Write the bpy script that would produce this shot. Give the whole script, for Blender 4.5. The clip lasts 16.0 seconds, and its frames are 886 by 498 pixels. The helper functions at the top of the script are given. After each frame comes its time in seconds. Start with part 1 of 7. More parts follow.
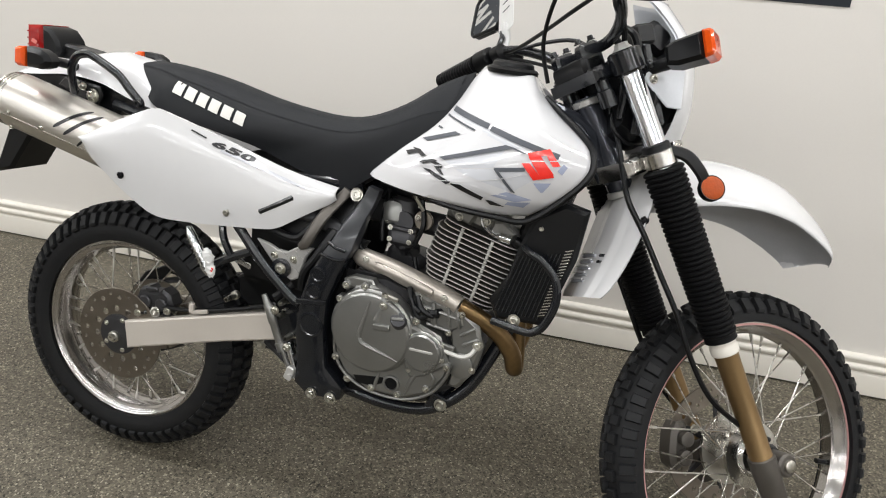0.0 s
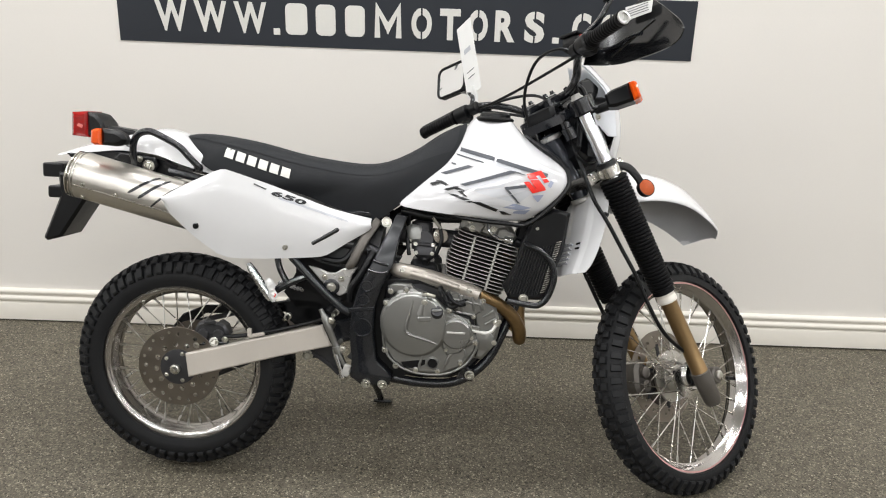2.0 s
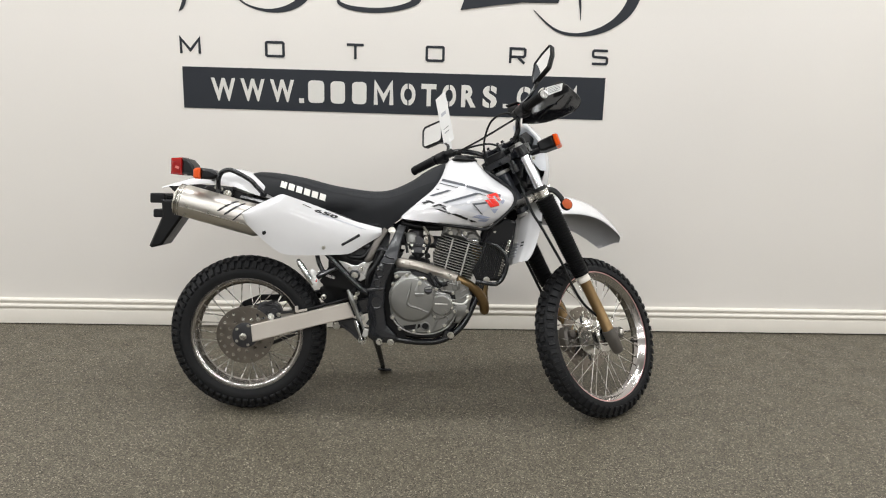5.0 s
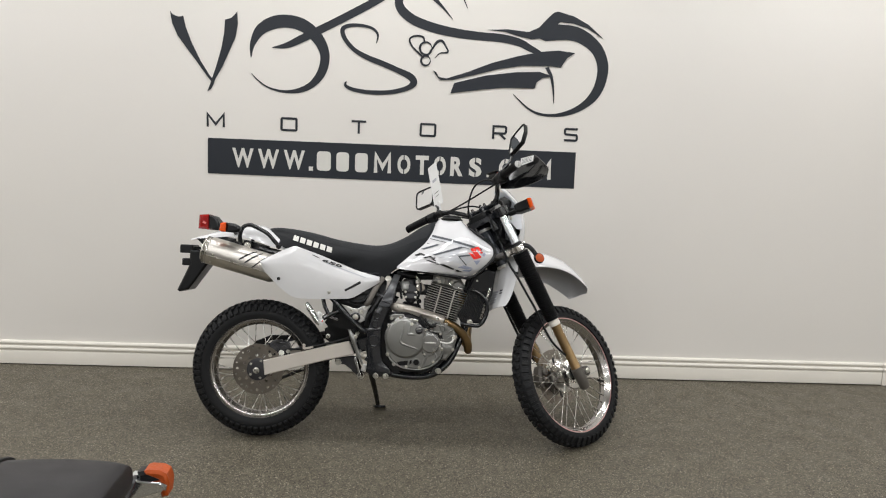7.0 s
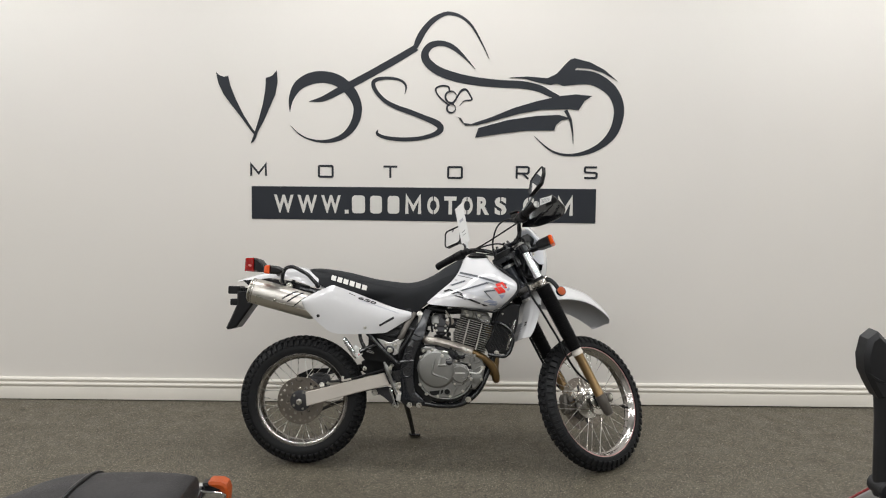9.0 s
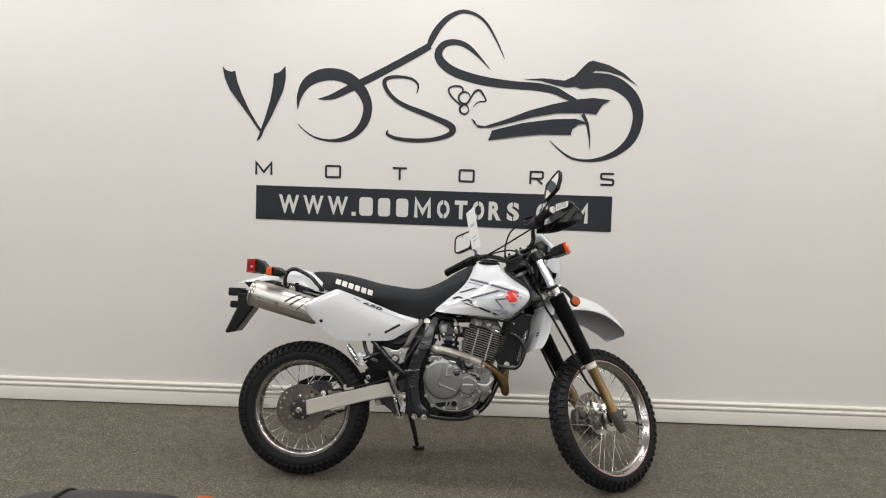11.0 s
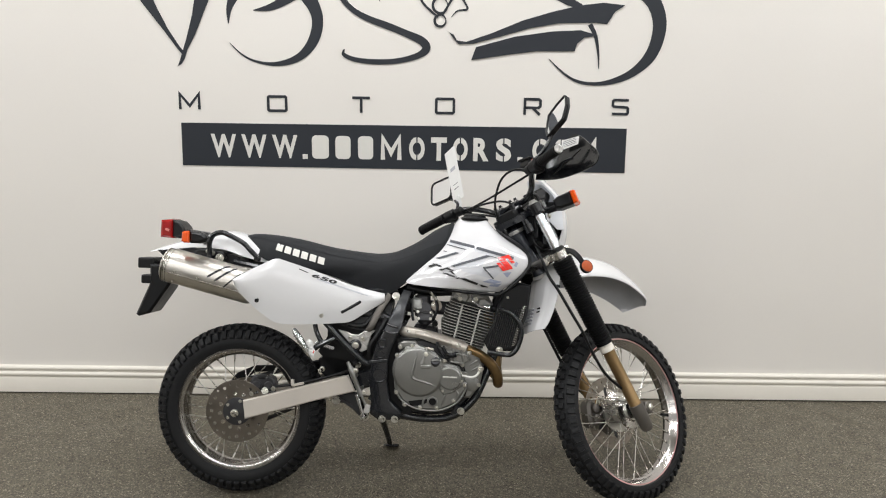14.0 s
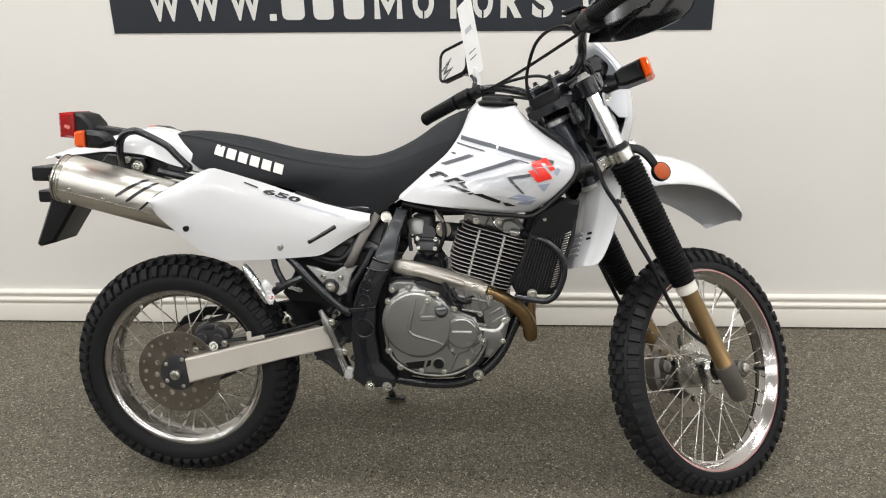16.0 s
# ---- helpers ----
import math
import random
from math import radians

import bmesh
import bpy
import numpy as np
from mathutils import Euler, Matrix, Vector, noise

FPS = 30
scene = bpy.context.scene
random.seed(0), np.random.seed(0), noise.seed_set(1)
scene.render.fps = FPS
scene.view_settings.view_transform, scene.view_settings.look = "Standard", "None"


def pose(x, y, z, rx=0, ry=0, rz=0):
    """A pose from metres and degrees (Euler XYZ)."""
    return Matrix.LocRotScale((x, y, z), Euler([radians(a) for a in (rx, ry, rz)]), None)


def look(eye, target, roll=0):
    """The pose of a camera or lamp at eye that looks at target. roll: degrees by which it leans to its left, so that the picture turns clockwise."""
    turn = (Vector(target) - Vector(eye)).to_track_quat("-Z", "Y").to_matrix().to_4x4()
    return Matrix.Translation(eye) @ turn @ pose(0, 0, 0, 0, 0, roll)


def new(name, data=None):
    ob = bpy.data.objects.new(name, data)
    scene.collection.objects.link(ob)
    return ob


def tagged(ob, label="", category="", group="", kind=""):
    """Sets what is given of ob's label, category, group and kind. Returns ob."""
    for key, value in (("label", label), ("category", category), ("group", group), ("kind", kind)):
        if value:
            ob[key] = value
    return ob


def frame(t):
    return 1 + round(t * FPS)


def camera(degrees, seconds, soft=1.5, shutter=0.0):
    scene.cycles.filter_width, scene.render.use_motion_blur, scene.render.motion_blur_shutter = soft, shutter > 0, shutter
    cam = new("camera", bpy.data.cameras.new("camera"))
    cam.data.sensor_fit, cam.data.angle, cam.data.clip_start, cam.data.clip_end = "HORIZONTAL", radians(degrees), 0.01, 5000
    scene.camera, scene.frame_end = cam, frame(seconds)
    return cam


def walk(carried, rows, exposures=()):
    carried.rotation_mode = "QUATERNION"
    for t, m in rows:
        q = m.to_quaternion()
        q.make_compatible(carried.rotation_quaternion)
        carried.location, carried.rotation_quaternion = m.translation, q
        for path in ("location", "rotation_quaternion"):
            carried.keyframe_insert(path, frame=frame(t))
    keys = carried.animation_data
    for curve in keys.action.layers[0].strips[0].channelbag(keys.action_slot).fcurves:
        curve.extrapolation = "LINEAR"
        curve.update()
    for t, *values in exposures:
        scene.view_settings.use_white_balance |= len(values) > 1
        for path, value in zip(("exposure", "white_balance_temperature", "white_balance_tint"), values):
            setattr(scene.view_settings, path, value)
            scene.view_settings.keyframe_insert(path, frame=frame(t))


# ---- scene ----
import numpy as np

cam = camera(62.1, 16.0, soft=1.1)
PATH = [
    (0, (0.612, -2.232, 1.359), (0.167, -0.484, 0.496), 3.4),
    (0.5, (0.417, -2.333, 1.337), (0.134, -0.572, 0.431), -0.9),
    (1, (0.286, -2.451, 1.367), (0.251, -0.635, 0.529), 2.1),
    (1.5, (0.262, -2.625, 1.384), (0.137, -0.781, 0.619), -0.2),
    (2, (0.227, -2.804, 1.417), (0.218, -0.928, 0.724), 1.9),
    (2.5, (0.144, -3.038, 1.43), (0.211, -1.151, 0.769), 2.0),
    (3, (0.136, -3.216, 1.433), (0.217, -1.317, 0.81), 2.9),
    (3.2, (0.157, -3.286, 1.433), (0.24, -1.391, 0.798), 2.8),
    (5.3, (0.128, -3.87, 1.526), (0.216, -1.937, 1.018), 1.5),
    (5.5, (0.162, -3.944, 1.508), (0.24, -2.005, 1.025), 1.1),
    (6, (0.188, -4.081, 1.533), (0.193, -2.131, 1.088), 1.2),
    (6.5, (0.155, -4.166, 1.523), (0.229, -2.198, 1.172), 2.2),
    (7, (0.125, -4.258, 1.527), (0.231, -2.292, 1.177), 2.5),
    (7.5, (0.148, -4.374, 1.543), (0.215, -2.397, 1.251), 0.9),
    (8, (0.169, -4.453, 1.56), (0.229, -2.47, 1.307), 0.0),
    (8.5, (0.179, -4.501, 1.58), (0.225, -2.519, 1.311), 0.5),
    (9, (0.173, -4.5, 1.594), (0.172, -2.518, 1.326), 0.6),
    (9.2, (0.17, -4.487, 1.602), (0.191, -2.506, 1.33), 1.1),
    (11.3, (0.152, -4.335, 1.558), (0.13, -2.35, 1.312), 1.9),
    (11.5, (0.171, -4.324, 1.59), (0.142, -2.344, 1.311), 1.5),
    (12, (0.154, -4.245, 1.576), (0.157, -2.269, 1.266), 1.2),
    (12.5, (0.165, -4.132, 1.547), (0.177, -2.157, 1.235), 0.7),
    (13, (0.217, -3.942, 1.539), (0.203, -1.967, 1.226), 1.7),
    (13.5, (0.239, -3.75, 1.519), (0.21, -1.797, 1.091), 1.9),
    (14, (0.202, -3.52, 1.527), (0.223, -1.565, 1.106), 0.9),
    (14.5, (0.204, -3.325, 1.512), (0.185, -1.397, 0.982), 0.6),
    (15, (0.254, -3.087, 1.505), (0.188, -1.173, 0.928), 0.4),
    (15.5, (0.261, -2.868, 1.468), (0.229, -0.993, 0.772), 1.7),
    (16, (0.304, -2.681, 1.429), (0.207, -0.832, 0.671), -0.9),
]
walk(cam, [(t, look(eye, target, roll)) for t, eye, target, roll in PATH],
     ((0, -0.20), (0.5, -0.20), (1.0, -0.15), (1.5, -0.03), (2.0, -0.10), (2.5, -0.13), (3.2, -0.16), (5.5, -0.27), (6.5, -0.51), (7.0, -0.47), (7.5, -0.45), (8.0, -0.56), (8.5, -0.64), (9.0, -0.53), (9.2, -0.52), (11.5, -0.50), (12.0, -0.50), (12.5, -0.47), (13.0, -0.42), (14.0, -0.31), (14.5, -0.25), (15.5, -0.12), (16, -0.11)))

# ---- light ----
world = bpy.data.worlds.new("world")
scene.world = world
world.use_nodes = True
world.node_tree.nodes["Background"].inputs[0].default_value = (0.9, 0.93, 1.0, 1)
world.node_tree.nodes["Background"].inputs[1].default_value = 0.15
scene.view_settings.exposure = 0.0


def strip_light(x, y, length, width, power):
    """A fluorescent strip under the ceiling, shining down."""
    data = bpy.data.lights.new("ceiling_strip", "AREA")
    data.shape, data.size, data.size_y, data.energy, data.color = "RECTANGLE", length, width, power, (0.985, 0.99, 1.0)
    ob = new("ceiling_strip", data)
    ob.matrix_basis = pose(x, y, CEILING - 0.06)
    return ob


CEILING = 3.3
for y, p in ((-0.85, 45), (-3.1, 41), (-5.4, 41), (-8.0, 52)):
    for x in (-5.6, -2.8, 0.0, 2.8, 5.6):
        strip_light(x, y, 2.4, 0.22, p)


# ---- materials ----
def lin(r, g, b):
    """Linear colour from 0-255 values of paint."""
    return tuple(((c / 255 + 0.055) / 1.055) ** 2.4 if c > 10 else c / 255 / 12.92 for c in (r, g, b)) + (1.0,)


def mat(name, colour, rough=0.5, metal=0.0, vary=0.06, scale=8.0, fine=200.0, bump=0.05, coat=0.0, rvary=0.06, stretch=None, spec=0.5):
    """A principled material with colour and gloss varied at two scales, and a fine relief."""
    m = bpy.data.materials.new(name)
    m.use_nodes = True
    nt = m.node_tree
    b = nt.nodes["Principled BSDF"]
    tc = nt.nodes.new("ShaderNodeTexCoord")
    src = tc.outputs["Object"]
    if stretch:
        mp = nt.nodes.new("ShaderNodeMapping")
        mp.inputs["Scale"].default_value = stretch
        nt.links.new(src, mp.inputs["Vector"])
        src = mp.outputs["Vector"]
    big, small = nt.nodes.new("ShaderNodeTexNoise"), nt.nodes.new("ShaderNodeTexNoise")
    for n, sc, d in ((big, scale, 4), (small, fine, 2)):
        n.inputs["Scale"].default_value, n.inputs["Detail"].default_value = sc, d
        nt.links.new(src, n.inputs["Vector"])
    add = nt.nodes.new("ShaderNodeMath")
    add.operation = "MULTIPLY_ADD"
    add.inputs[1].default_value = 0.35
    nt.links.new(small.outputs["Fac"], add.inputs[0])
    nt.links.new(big.outputs["Fac"], add.inputs[2])
    ramp = nt.nodes.new("ShaderNodeValToRGB")
    ramp.color_ramp.elements[0].position, ramp.color_ramp.elements[1].position = 0.4, 0.95
    c = Vector(colour[:3])
    ramp.color_ramp.elements[0].color = (*(c * (1 - vary)), 1)
    ramp.color_ramp.elements[1].color = (*[min(1, v) for v in c * (1 + vary)], 1)
    nt.links.new(add.outputs[0], ramp.inputs["Fac"])
    nt.links.new(ramp.outputs["Color"], b.inputs["Base Color"])
    mr = nt.nodes.new("ShaderNodeMapRange")
    mr.inputs["To Min"].default_value, mr.inputs["To Max"].default_value = max(0.02, rough - rvary), min(1, rough + rvary)
    mr.inputs["From Min"].default_value, mr.inputs["From Max"].default_value = 0.3, 0.7
    nt.links.new(big.outputs["Fac"], mr.inputs["Value"])
    nt.links.new(mr.outputs["Result"], b.inputs["Roughness"])
    b.inputs["Metallic"].default_value = metal
    b.inputs["Specular IOR Level"].default_value = spec
    b.inputs["Coat Weight"].default_value, b.inputs["Coat Roughness"].default_value = coat, 0.06
    if bump:
        bp = nt.nodes.new("ShaderNodeBump")
        bp.inputs["Strength"].default_value, bp.inputs["Distance"].default_value = bump, 0.002
        nt.links.new(small.outputs["Fac"], bp.inputs["Height"])
        nt.links.new(bp.outputs["Normal"], b.inputs["Normal"])
    return m


def flake_floor():
    """Epoxy floor strewn with small grey, tan and dark flakes of two sizes, with soft blotches between them."""
    m = mat("flake_floor", lin(92, 86, 74), 0.50, 0, 0.16, 9.0, 70, 0.0, 0.0, 0.10, spec=0.28)
    nt = m.node_tree
    b = nt.nodes["Principled BSDF"]
    tc = nt.nodes.new("ShaderNodeTexCoord")
    base = [n for n in nt.nodes if n.type == "VALTORGB"][0].outputs["Color"]
    bump = None
    for scale, share, stops in ((125, 0.60, ((0.0, lin(35, 33, 29)), (0.15, lin(73, 68, 59)), (0.32, lin(97, 91, 78)), (0.58, lin(88, 83, 71)), (0.80, lin(115, 109, 94)), (0.95, lin(148, 142, 123)))),
                                (245, 0.60, ((0.0, lin(16, 15, 13)), (0.15, lin(79, 74, 65)), (0.42, lin(98, 93, 80)), (0.68, lin(90, 85, 73)), (0.85, lin(139, 132, 116)), (0.965, lin(179, 173, 155))))):
        vor = nt.nodes.new("ShaderNodeTexVoronoi")
        vor.inputs["Scale"].default_value = scale
        nt.links.new(tc.outputs["Object"], vor.inputs["Vector"])
        sep = nt.nodes.new("ShaderNodeSeparateColor")
        nt.links.new(vor.outputs["Color"], sep.inputs["Color"])
        ramp = nt.nodes.new("ShaderNodeValToRGB")
        ramp.color_ramp.interpolation = "CONSTANT"
        e = ramp.color_ramp.elements
        e[0].position, e[0].color = stops[0]
        e[1].position, e[1].color = stops[1]
        for at, c in stops[2:]:
            e.new(at).color = c
        nt.links.new(sep.outputs["Red"], ramp.inputs["Fac"])
        mix = nt.nodes.new("ShaderNodeMix")
        mix.data_type = "RGBA"
        mix.inputs["Factor"].default_value = share
        nt.links.new(base, mix.inputs["A"])
        nt.links.new(ramp.outputs["Color"], mix.inputs["B"])
        base, bump = mix.outputs["Result"], sep.outputs["Green"]
    nt.links.new(base, b.inputs["Base Color"])
    bp = nt.nodes.new("ShaderNodeBump")
    bp.inputs["Strength"].default_value, bp.inputs["Distance"].default_value = 0.2, 0.001
    nt.links.new(bump, bp.inputs["Height"])
    nt.links.new(bp.outputs["Normal"], b.inputs["Normal"])
    return m


WALL = mat("wall_paint", lin(226, 222, 216), 0.6, 0, 0.02, 0.9, 140, 0.06)
TRIM = mat("trim_paint", lin(223, 218, 208), 0.38, 0, 0.03, 2.0, 60, 0.02)
CEIL = mat("ceiling_paint", lin(225, 225, 222), 0.8, 0, 0.03, 1.0, 80, 0.05)
FLOOR = flake_floor()
NAVY = mat("dark_vinyl", lin(29, 34, 42), 0.5, 0, 0.06, 3.0, 120, 0.02)
LETTER = mat("pale_letter", lin(214, 212, 206), 0.5, 0, 0.04, 5.0, 120, 0.02)
WHITE = mat("white_plastic", lin(216, 216, 217), 0.16, 0, 0.015, 6.0, 60, 0.0, 0.6, 0.03)
TANKW = mat("white_tank_paint", lin(216, 216, 218), 0.12, 0, 0.012, 5.0, 60, 0.0, 0.8, 0.02)
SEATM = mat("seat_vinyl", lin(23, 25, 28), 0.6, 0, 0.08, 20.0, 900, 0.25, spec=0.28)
SEATTOP = mat("lit_seat_vinyl", lin(32, 34, 37), 0.66, 0, 0.08, 20.0, 900, 0.35, spec=0.32)
BLACK = mat("black_plastic", lin(11, 12, 14), 0.36, 0, 0.12, 14.0, 400, 0.1, spec=0.3)
SPARM = mat("satin_frame_paint", lin(46, 48, 51), 0.34, 0.0, 0.1, 10.0, 200, 0.05, 0.1, spec=0.45)
BLACKP = mat("black_frame_paint", lin(22, 24, 28), 0.2, 0.0, 0.1, 12.0, 150, 0.03, 0.35, spec=0.45)
RUBBER = mat("tyre_rubber", lin(14, 15, 17), 0.62, 0, 0.30, 45.0, 300, 0.25, spec=0.34)
BOOTM = mat("fork_boot_rubber", lin(8, 8, 10), 0.55, 0, 0.12, 30.0, 300, 0.1, spec=0.16)
ALU = mat("polished_alloy", lin(205, 203, 198), 0.24, 1.0, 0.05, 9.0, 160, 0.03, 0, 0.08)
RIMM = mat("rim_alloy", lin(186, 183, 180), 0.20, 1.0, 0.05, 9.0, 160, 0.03, 0, 0.06)
STEEL = mat("brushed_steel", lin(210, 206, 199), 0.36, 1.0, 0.07, 9.0, 260, 0.08, 0, 0.08, (1, 14, 14))
DISC = mat("brake_disc_steel", lin(138, 131, 122), 0.34, 1.0, 0.08, 15.0, 300, 0.08)
CHROME = mat("chrome", lin(222, 224, 228), 0.13, 1.0, 0.02, 5.0, 100, 0.0, 0, 0.03)
ZINC = mat("zinc_bolt", lin(196, 194, 186), 0.3, 1.0, 0.08, 40.0, 400, 0.05)
CASE = mat("engine_case_paint", lin(136, 136, 133), 0.33, 0.78, 0.06, 12.0, 300, 0.08)
CASED = mat("dark_engine_casting", lin(62, 62, 64), 0.42, 0.55, 0.14, 16.0, 240, 0.15)
FIN = mat("cylinder_fin", lin(204, 203, 198), 0.38, 0.4, 0.1, 20.0, 240, 0.1)
SWING = mat("swingarm_paint", lin(205, 198, 189), 0.4, 0.25, 0.04, 7.0, 160, 0.03)
GOLD = mat("gold_fork_anodising", lin(136, 112, 78), 0.34, 0.8, 0.08, 10.0, 120, 0.03)
GOLDP = mat("heat_tinted_header", lin(124, 102, 70), 0.3, 0.9, 0.3, 9.0, 90, 0.03, 0, 0.1)
SHIELD = mat("satin_heat_shield", lin(184, 177, 168), 0.40, 0.7, 0.06, 9.0, 300, 0.05)
LUG = mat("axle_lug_casting", lin(98, 94, 89), 0.45, 0.6, 0.1, 18.0, 260, 0.12)
REDL = mat("red_lamp_lens", lin(150, 20, 19), 0.12, 0, 0.1, 30.0, 200, 0.05, 0.6)
AMBER = mat("amber_lamp_lens", lin(226, 84, 22), 0.14, 0, 0.1, 30.0, 200, 0.05, 0.6)
AMBERD = mat("amber_reflector", lin(164, 70, 18), 0.42, 0, 0.2, 60.0, 300, 0.3, 0.0, spec=0.3)
REDD = mat("red_decal", lin(238, 50, 40), 0.2, 0, 0.02, 9.0, 60, 0.0, 0.5)
GREYD = mat("grey_decal", lin(84, 87, 93), 0.45, 0, 0.03, 9.0, 60, 0.0, 0.0, spec=0.3)
SILVD = mat("silver_decal_slot_shade", lin(196, 198, 205), 0.22, 0.1, 0.03, 9.0, 60, 0.0, 0.5)
PALED = mat("pale_grey_decal", lin(204, 206, 211), 0.22, 0, 0.02, 9.0, 60, 0.0, 0.3)
BLUED = mat("pale_blue_decal", lin(168, 176, 200), 0.22, 0.1, 0.04, 9.0, 60, 0.0, 0.5)
BLACKD = mat("black_decal", lin(20, 21, 24), 0.3, 0, 0.05, 9.0, 60, 0.0, 0.15)
GREYF = mat("shaded_fender_underside", lin(186, 187, 190), 0.5, 0, 0.06, 9.0, 160, 0.06)
PAPER = mat("white_paper", lin(224, 224, 222), 0.6, 0, 0.04, 30.0, 200, 0.04)
HEADG = mat("grey_frame_gloss", lin(66, 69, 76), 0.2, 0.55, 0.12, 12.0, 150, 0.03, 0.2)
BRIGHT = mat("bright_casting", lin(190, 189, 186), 0.3, 0.45, 0.08, 14.0, 240, 0.06)
TINT = mat("grey_cowl_tint", lin(208, 211, 216), 0.4, 0, 0.05, 9.0, 160, 0.03)
MIRROR = mat("mirror_glass", lin(235, 236, 238), 0.02, 1.0, 0.0, 5.0, 50, 0.0, 0, 0.0)


# ---- mesh building ----
def join(*geos):
    v, f = [], []
    for gv, gf in geos:
        o = len(v)
        v += [tuple(p) for p in gv]
        f += [tuple(i + o for i in q) for q in gf]
    return v, f


def moved(geo, m):
    return [tuple(m @ Vector(p)) for p in geo[0]], geo[1]


def mirror_y(geo):
    return [(x, -y, z) for x, y, z in geo[0]], [tuple(reversed(q)) for q in geo[1]]


def spline(pts, steps=6):
    """A smooth curve through the points, of any dimension."""
    p = [Vector(q) for q in pts]
    if len(p) < 3:
        return p
    out = []
    for i in range(len(p) - 1):
        a, b, c, d = p[max(i - 1, 0)], p[i], p[i + 1], p[min(i + 2, len(p) - 1)]
        for k in range(steps):
            t = k / steps
            out.append(0.5 * (2 * b + (c - a) * t + (2 * a - 5 * b + 4 * c - d) * t * t + (3 * b - a - 3 * c + d) * t ** 3))
    return out + [p[-1]]


def sweep(path, radii, n=12, flat=1.0, capped=True):
    """A round (or flattened) rod along the points of path, with a radius at each."""
    v, f = [], []
    path = [Vector(p) for p in path]
    side = None
    for i, p in enumerate(path):
        d = (path[min(i + 1, len(path) - 1)] - path[max(i - 1, 0)]).normalized()
        if side is None:
            side = d.cross(Vector((0, 1, 0.02)))
            if side.length < 0.1:
                side = d.cross(Vector((0, 0, 1)))
        side = (side - d * side.dot(d)).normalized()
        other = d.cross(side)
        for k in range(n):
            a = 2 * math.pi * k / n
            v.append(tuple(p + (side * math.cos(a) + other * math.sin(a) * flat) * radii[i]))
    for i in range(len(path) - 1):
        for k in range(n):
            a, b = i * n + k, i * n + (k + 1) % n
            f.append((a, b, b + n, a + n))
    if capped:
        f.append(tuple(reversed(range(n))))
        f.append(tuple(range(len(v) - n, len(v))))
    return v, f


def tube(pts, r, n=10, steps=5, flat=1.0):
    """A bent rod through a few points. r: one radius, or one for each point."""
    rs = r if isinstance(r, (list, tuple)) else [r] * len(pts)
    c = spline([(*p, q) for p, q in zip(pts, rs)], steps)
    return sweep([q[:3] for q in c], [q[3] for q in c], n, flat)


def lathe(profile, origin, axis, n=24, closed=False):
    """Rings of (distance along the axis, radius) turned about an axis."""
    o, d = Vector(origin), Vector(axis).normalized()
    s = d.cross(Vector((0, 0, 1)) if abs(d.z) < 0.9 else Vector((1, 0, 0))).normalized()
    w = d.cross(s)
    v, f = [], []
    for a, r in profile:
        for k in range(n):
            t = 2 * math.pi * k / n
            v.append(tuple(o + d * a + (s * math.cos(t) + w * math.sin(t)) * r))
    m = len(profile)
    for i in range(m if closed else m - 1):
        for k in range(n):
            a, b = i * n + k, i * n + (k + 1) % n
            c, e = (i + 1) % m * n + (k + 1) % n, (i + 1) % m * n + k
            f.append((a, b, c, e))
    if not closed:
        f.append(tuple(reversed(range(n))))
        f.append(tuple(range((m - 1) * n, m * n)))
    return v, f


def plate(outline, y0, y1, bevel=0.003):
    """A flat piece with a bevelled edge: its outline in x and z, its faces at y0 and y1."""
    p = [Vector(q) for q in outline]
    n = len(p)
    area = sum(p[i].x * p[(i + 1) % n].y - p[(i + 1) % n].x * p[i].y for i in range(n))
    ins = []
    for i in range(n):
        a, b = (p[i] - p[i - 1]).normalized(), (p[(i + 1) % n] - p[i]).normalized()
        t = (a + b).normalized() if (a + b).length > 1e-6 else a
        k = Vector((-t.y, t.x)) * (1 if area > 0 else -1)
        ins.append(p[i] + k * bevel / max(0.5, abs(t.dot(a))))
    lo, hi = min(y0, y1), max(y0, y1)
    b = min(bevel, (hi - lo) * 0.45)
    v = [(q.x, lo, q.y) for q in ins] + [(q.x, lo + b, q.y) for q in p] + [(q.x, hi - b, q.y) for q in p] + [(q.x, hi, q.y) for q in ins]
    f = [tuple(range(n)), tuple(reversed(range(3 * n, 4 * n)))]
    for r in range(3):
        for i in range(n):
            j = (i + 1) % n
            f.append((r * n + j, r * n + i, (r + 1) * n + i, (r + 1) * n + j))
    return v, f


def rounded(w, h, r, cx=0.0, cz=0.0, n=4):
    """The outline of a rounded rectangle."""
    out = []
    for sx, sz, a in ((1, 1, 0), (-1, 1, 90), (-1, -1, 180), (1, -1, 270)):
        for k in range(n + 1):
            t = radians(a + 90 * k / n)
            out.append((cx + sx * (w / 2 - r) + r * math.cos(t), cz + sz * (h / 2 - r) + r * math.sin(t)))
    return out


def block(size, bevel=0.004):
    """A bevelled box about the origin."""
    x, y, z = size
    return plate(rounded(x, z, min(bevel * 1.5, x * 0.3, z * 0.3), n=2), -y / 2, y / 2, min(bevel, y * 0.3))


def bolt(at, axis=(0, -1, 0), r=0.008, h=0.006):
    """A bolt head with a washer under it and a dimple on top."""
    return lathe([(0, r * 1.45), (h * 0.3, r * 1.45), (h * 0.32, r), (h, r), (h * 1.25, r * 0.8), (h * 1.25, r * 0.5), (h * 0.8, r * 0.42)], at, axis, 12)


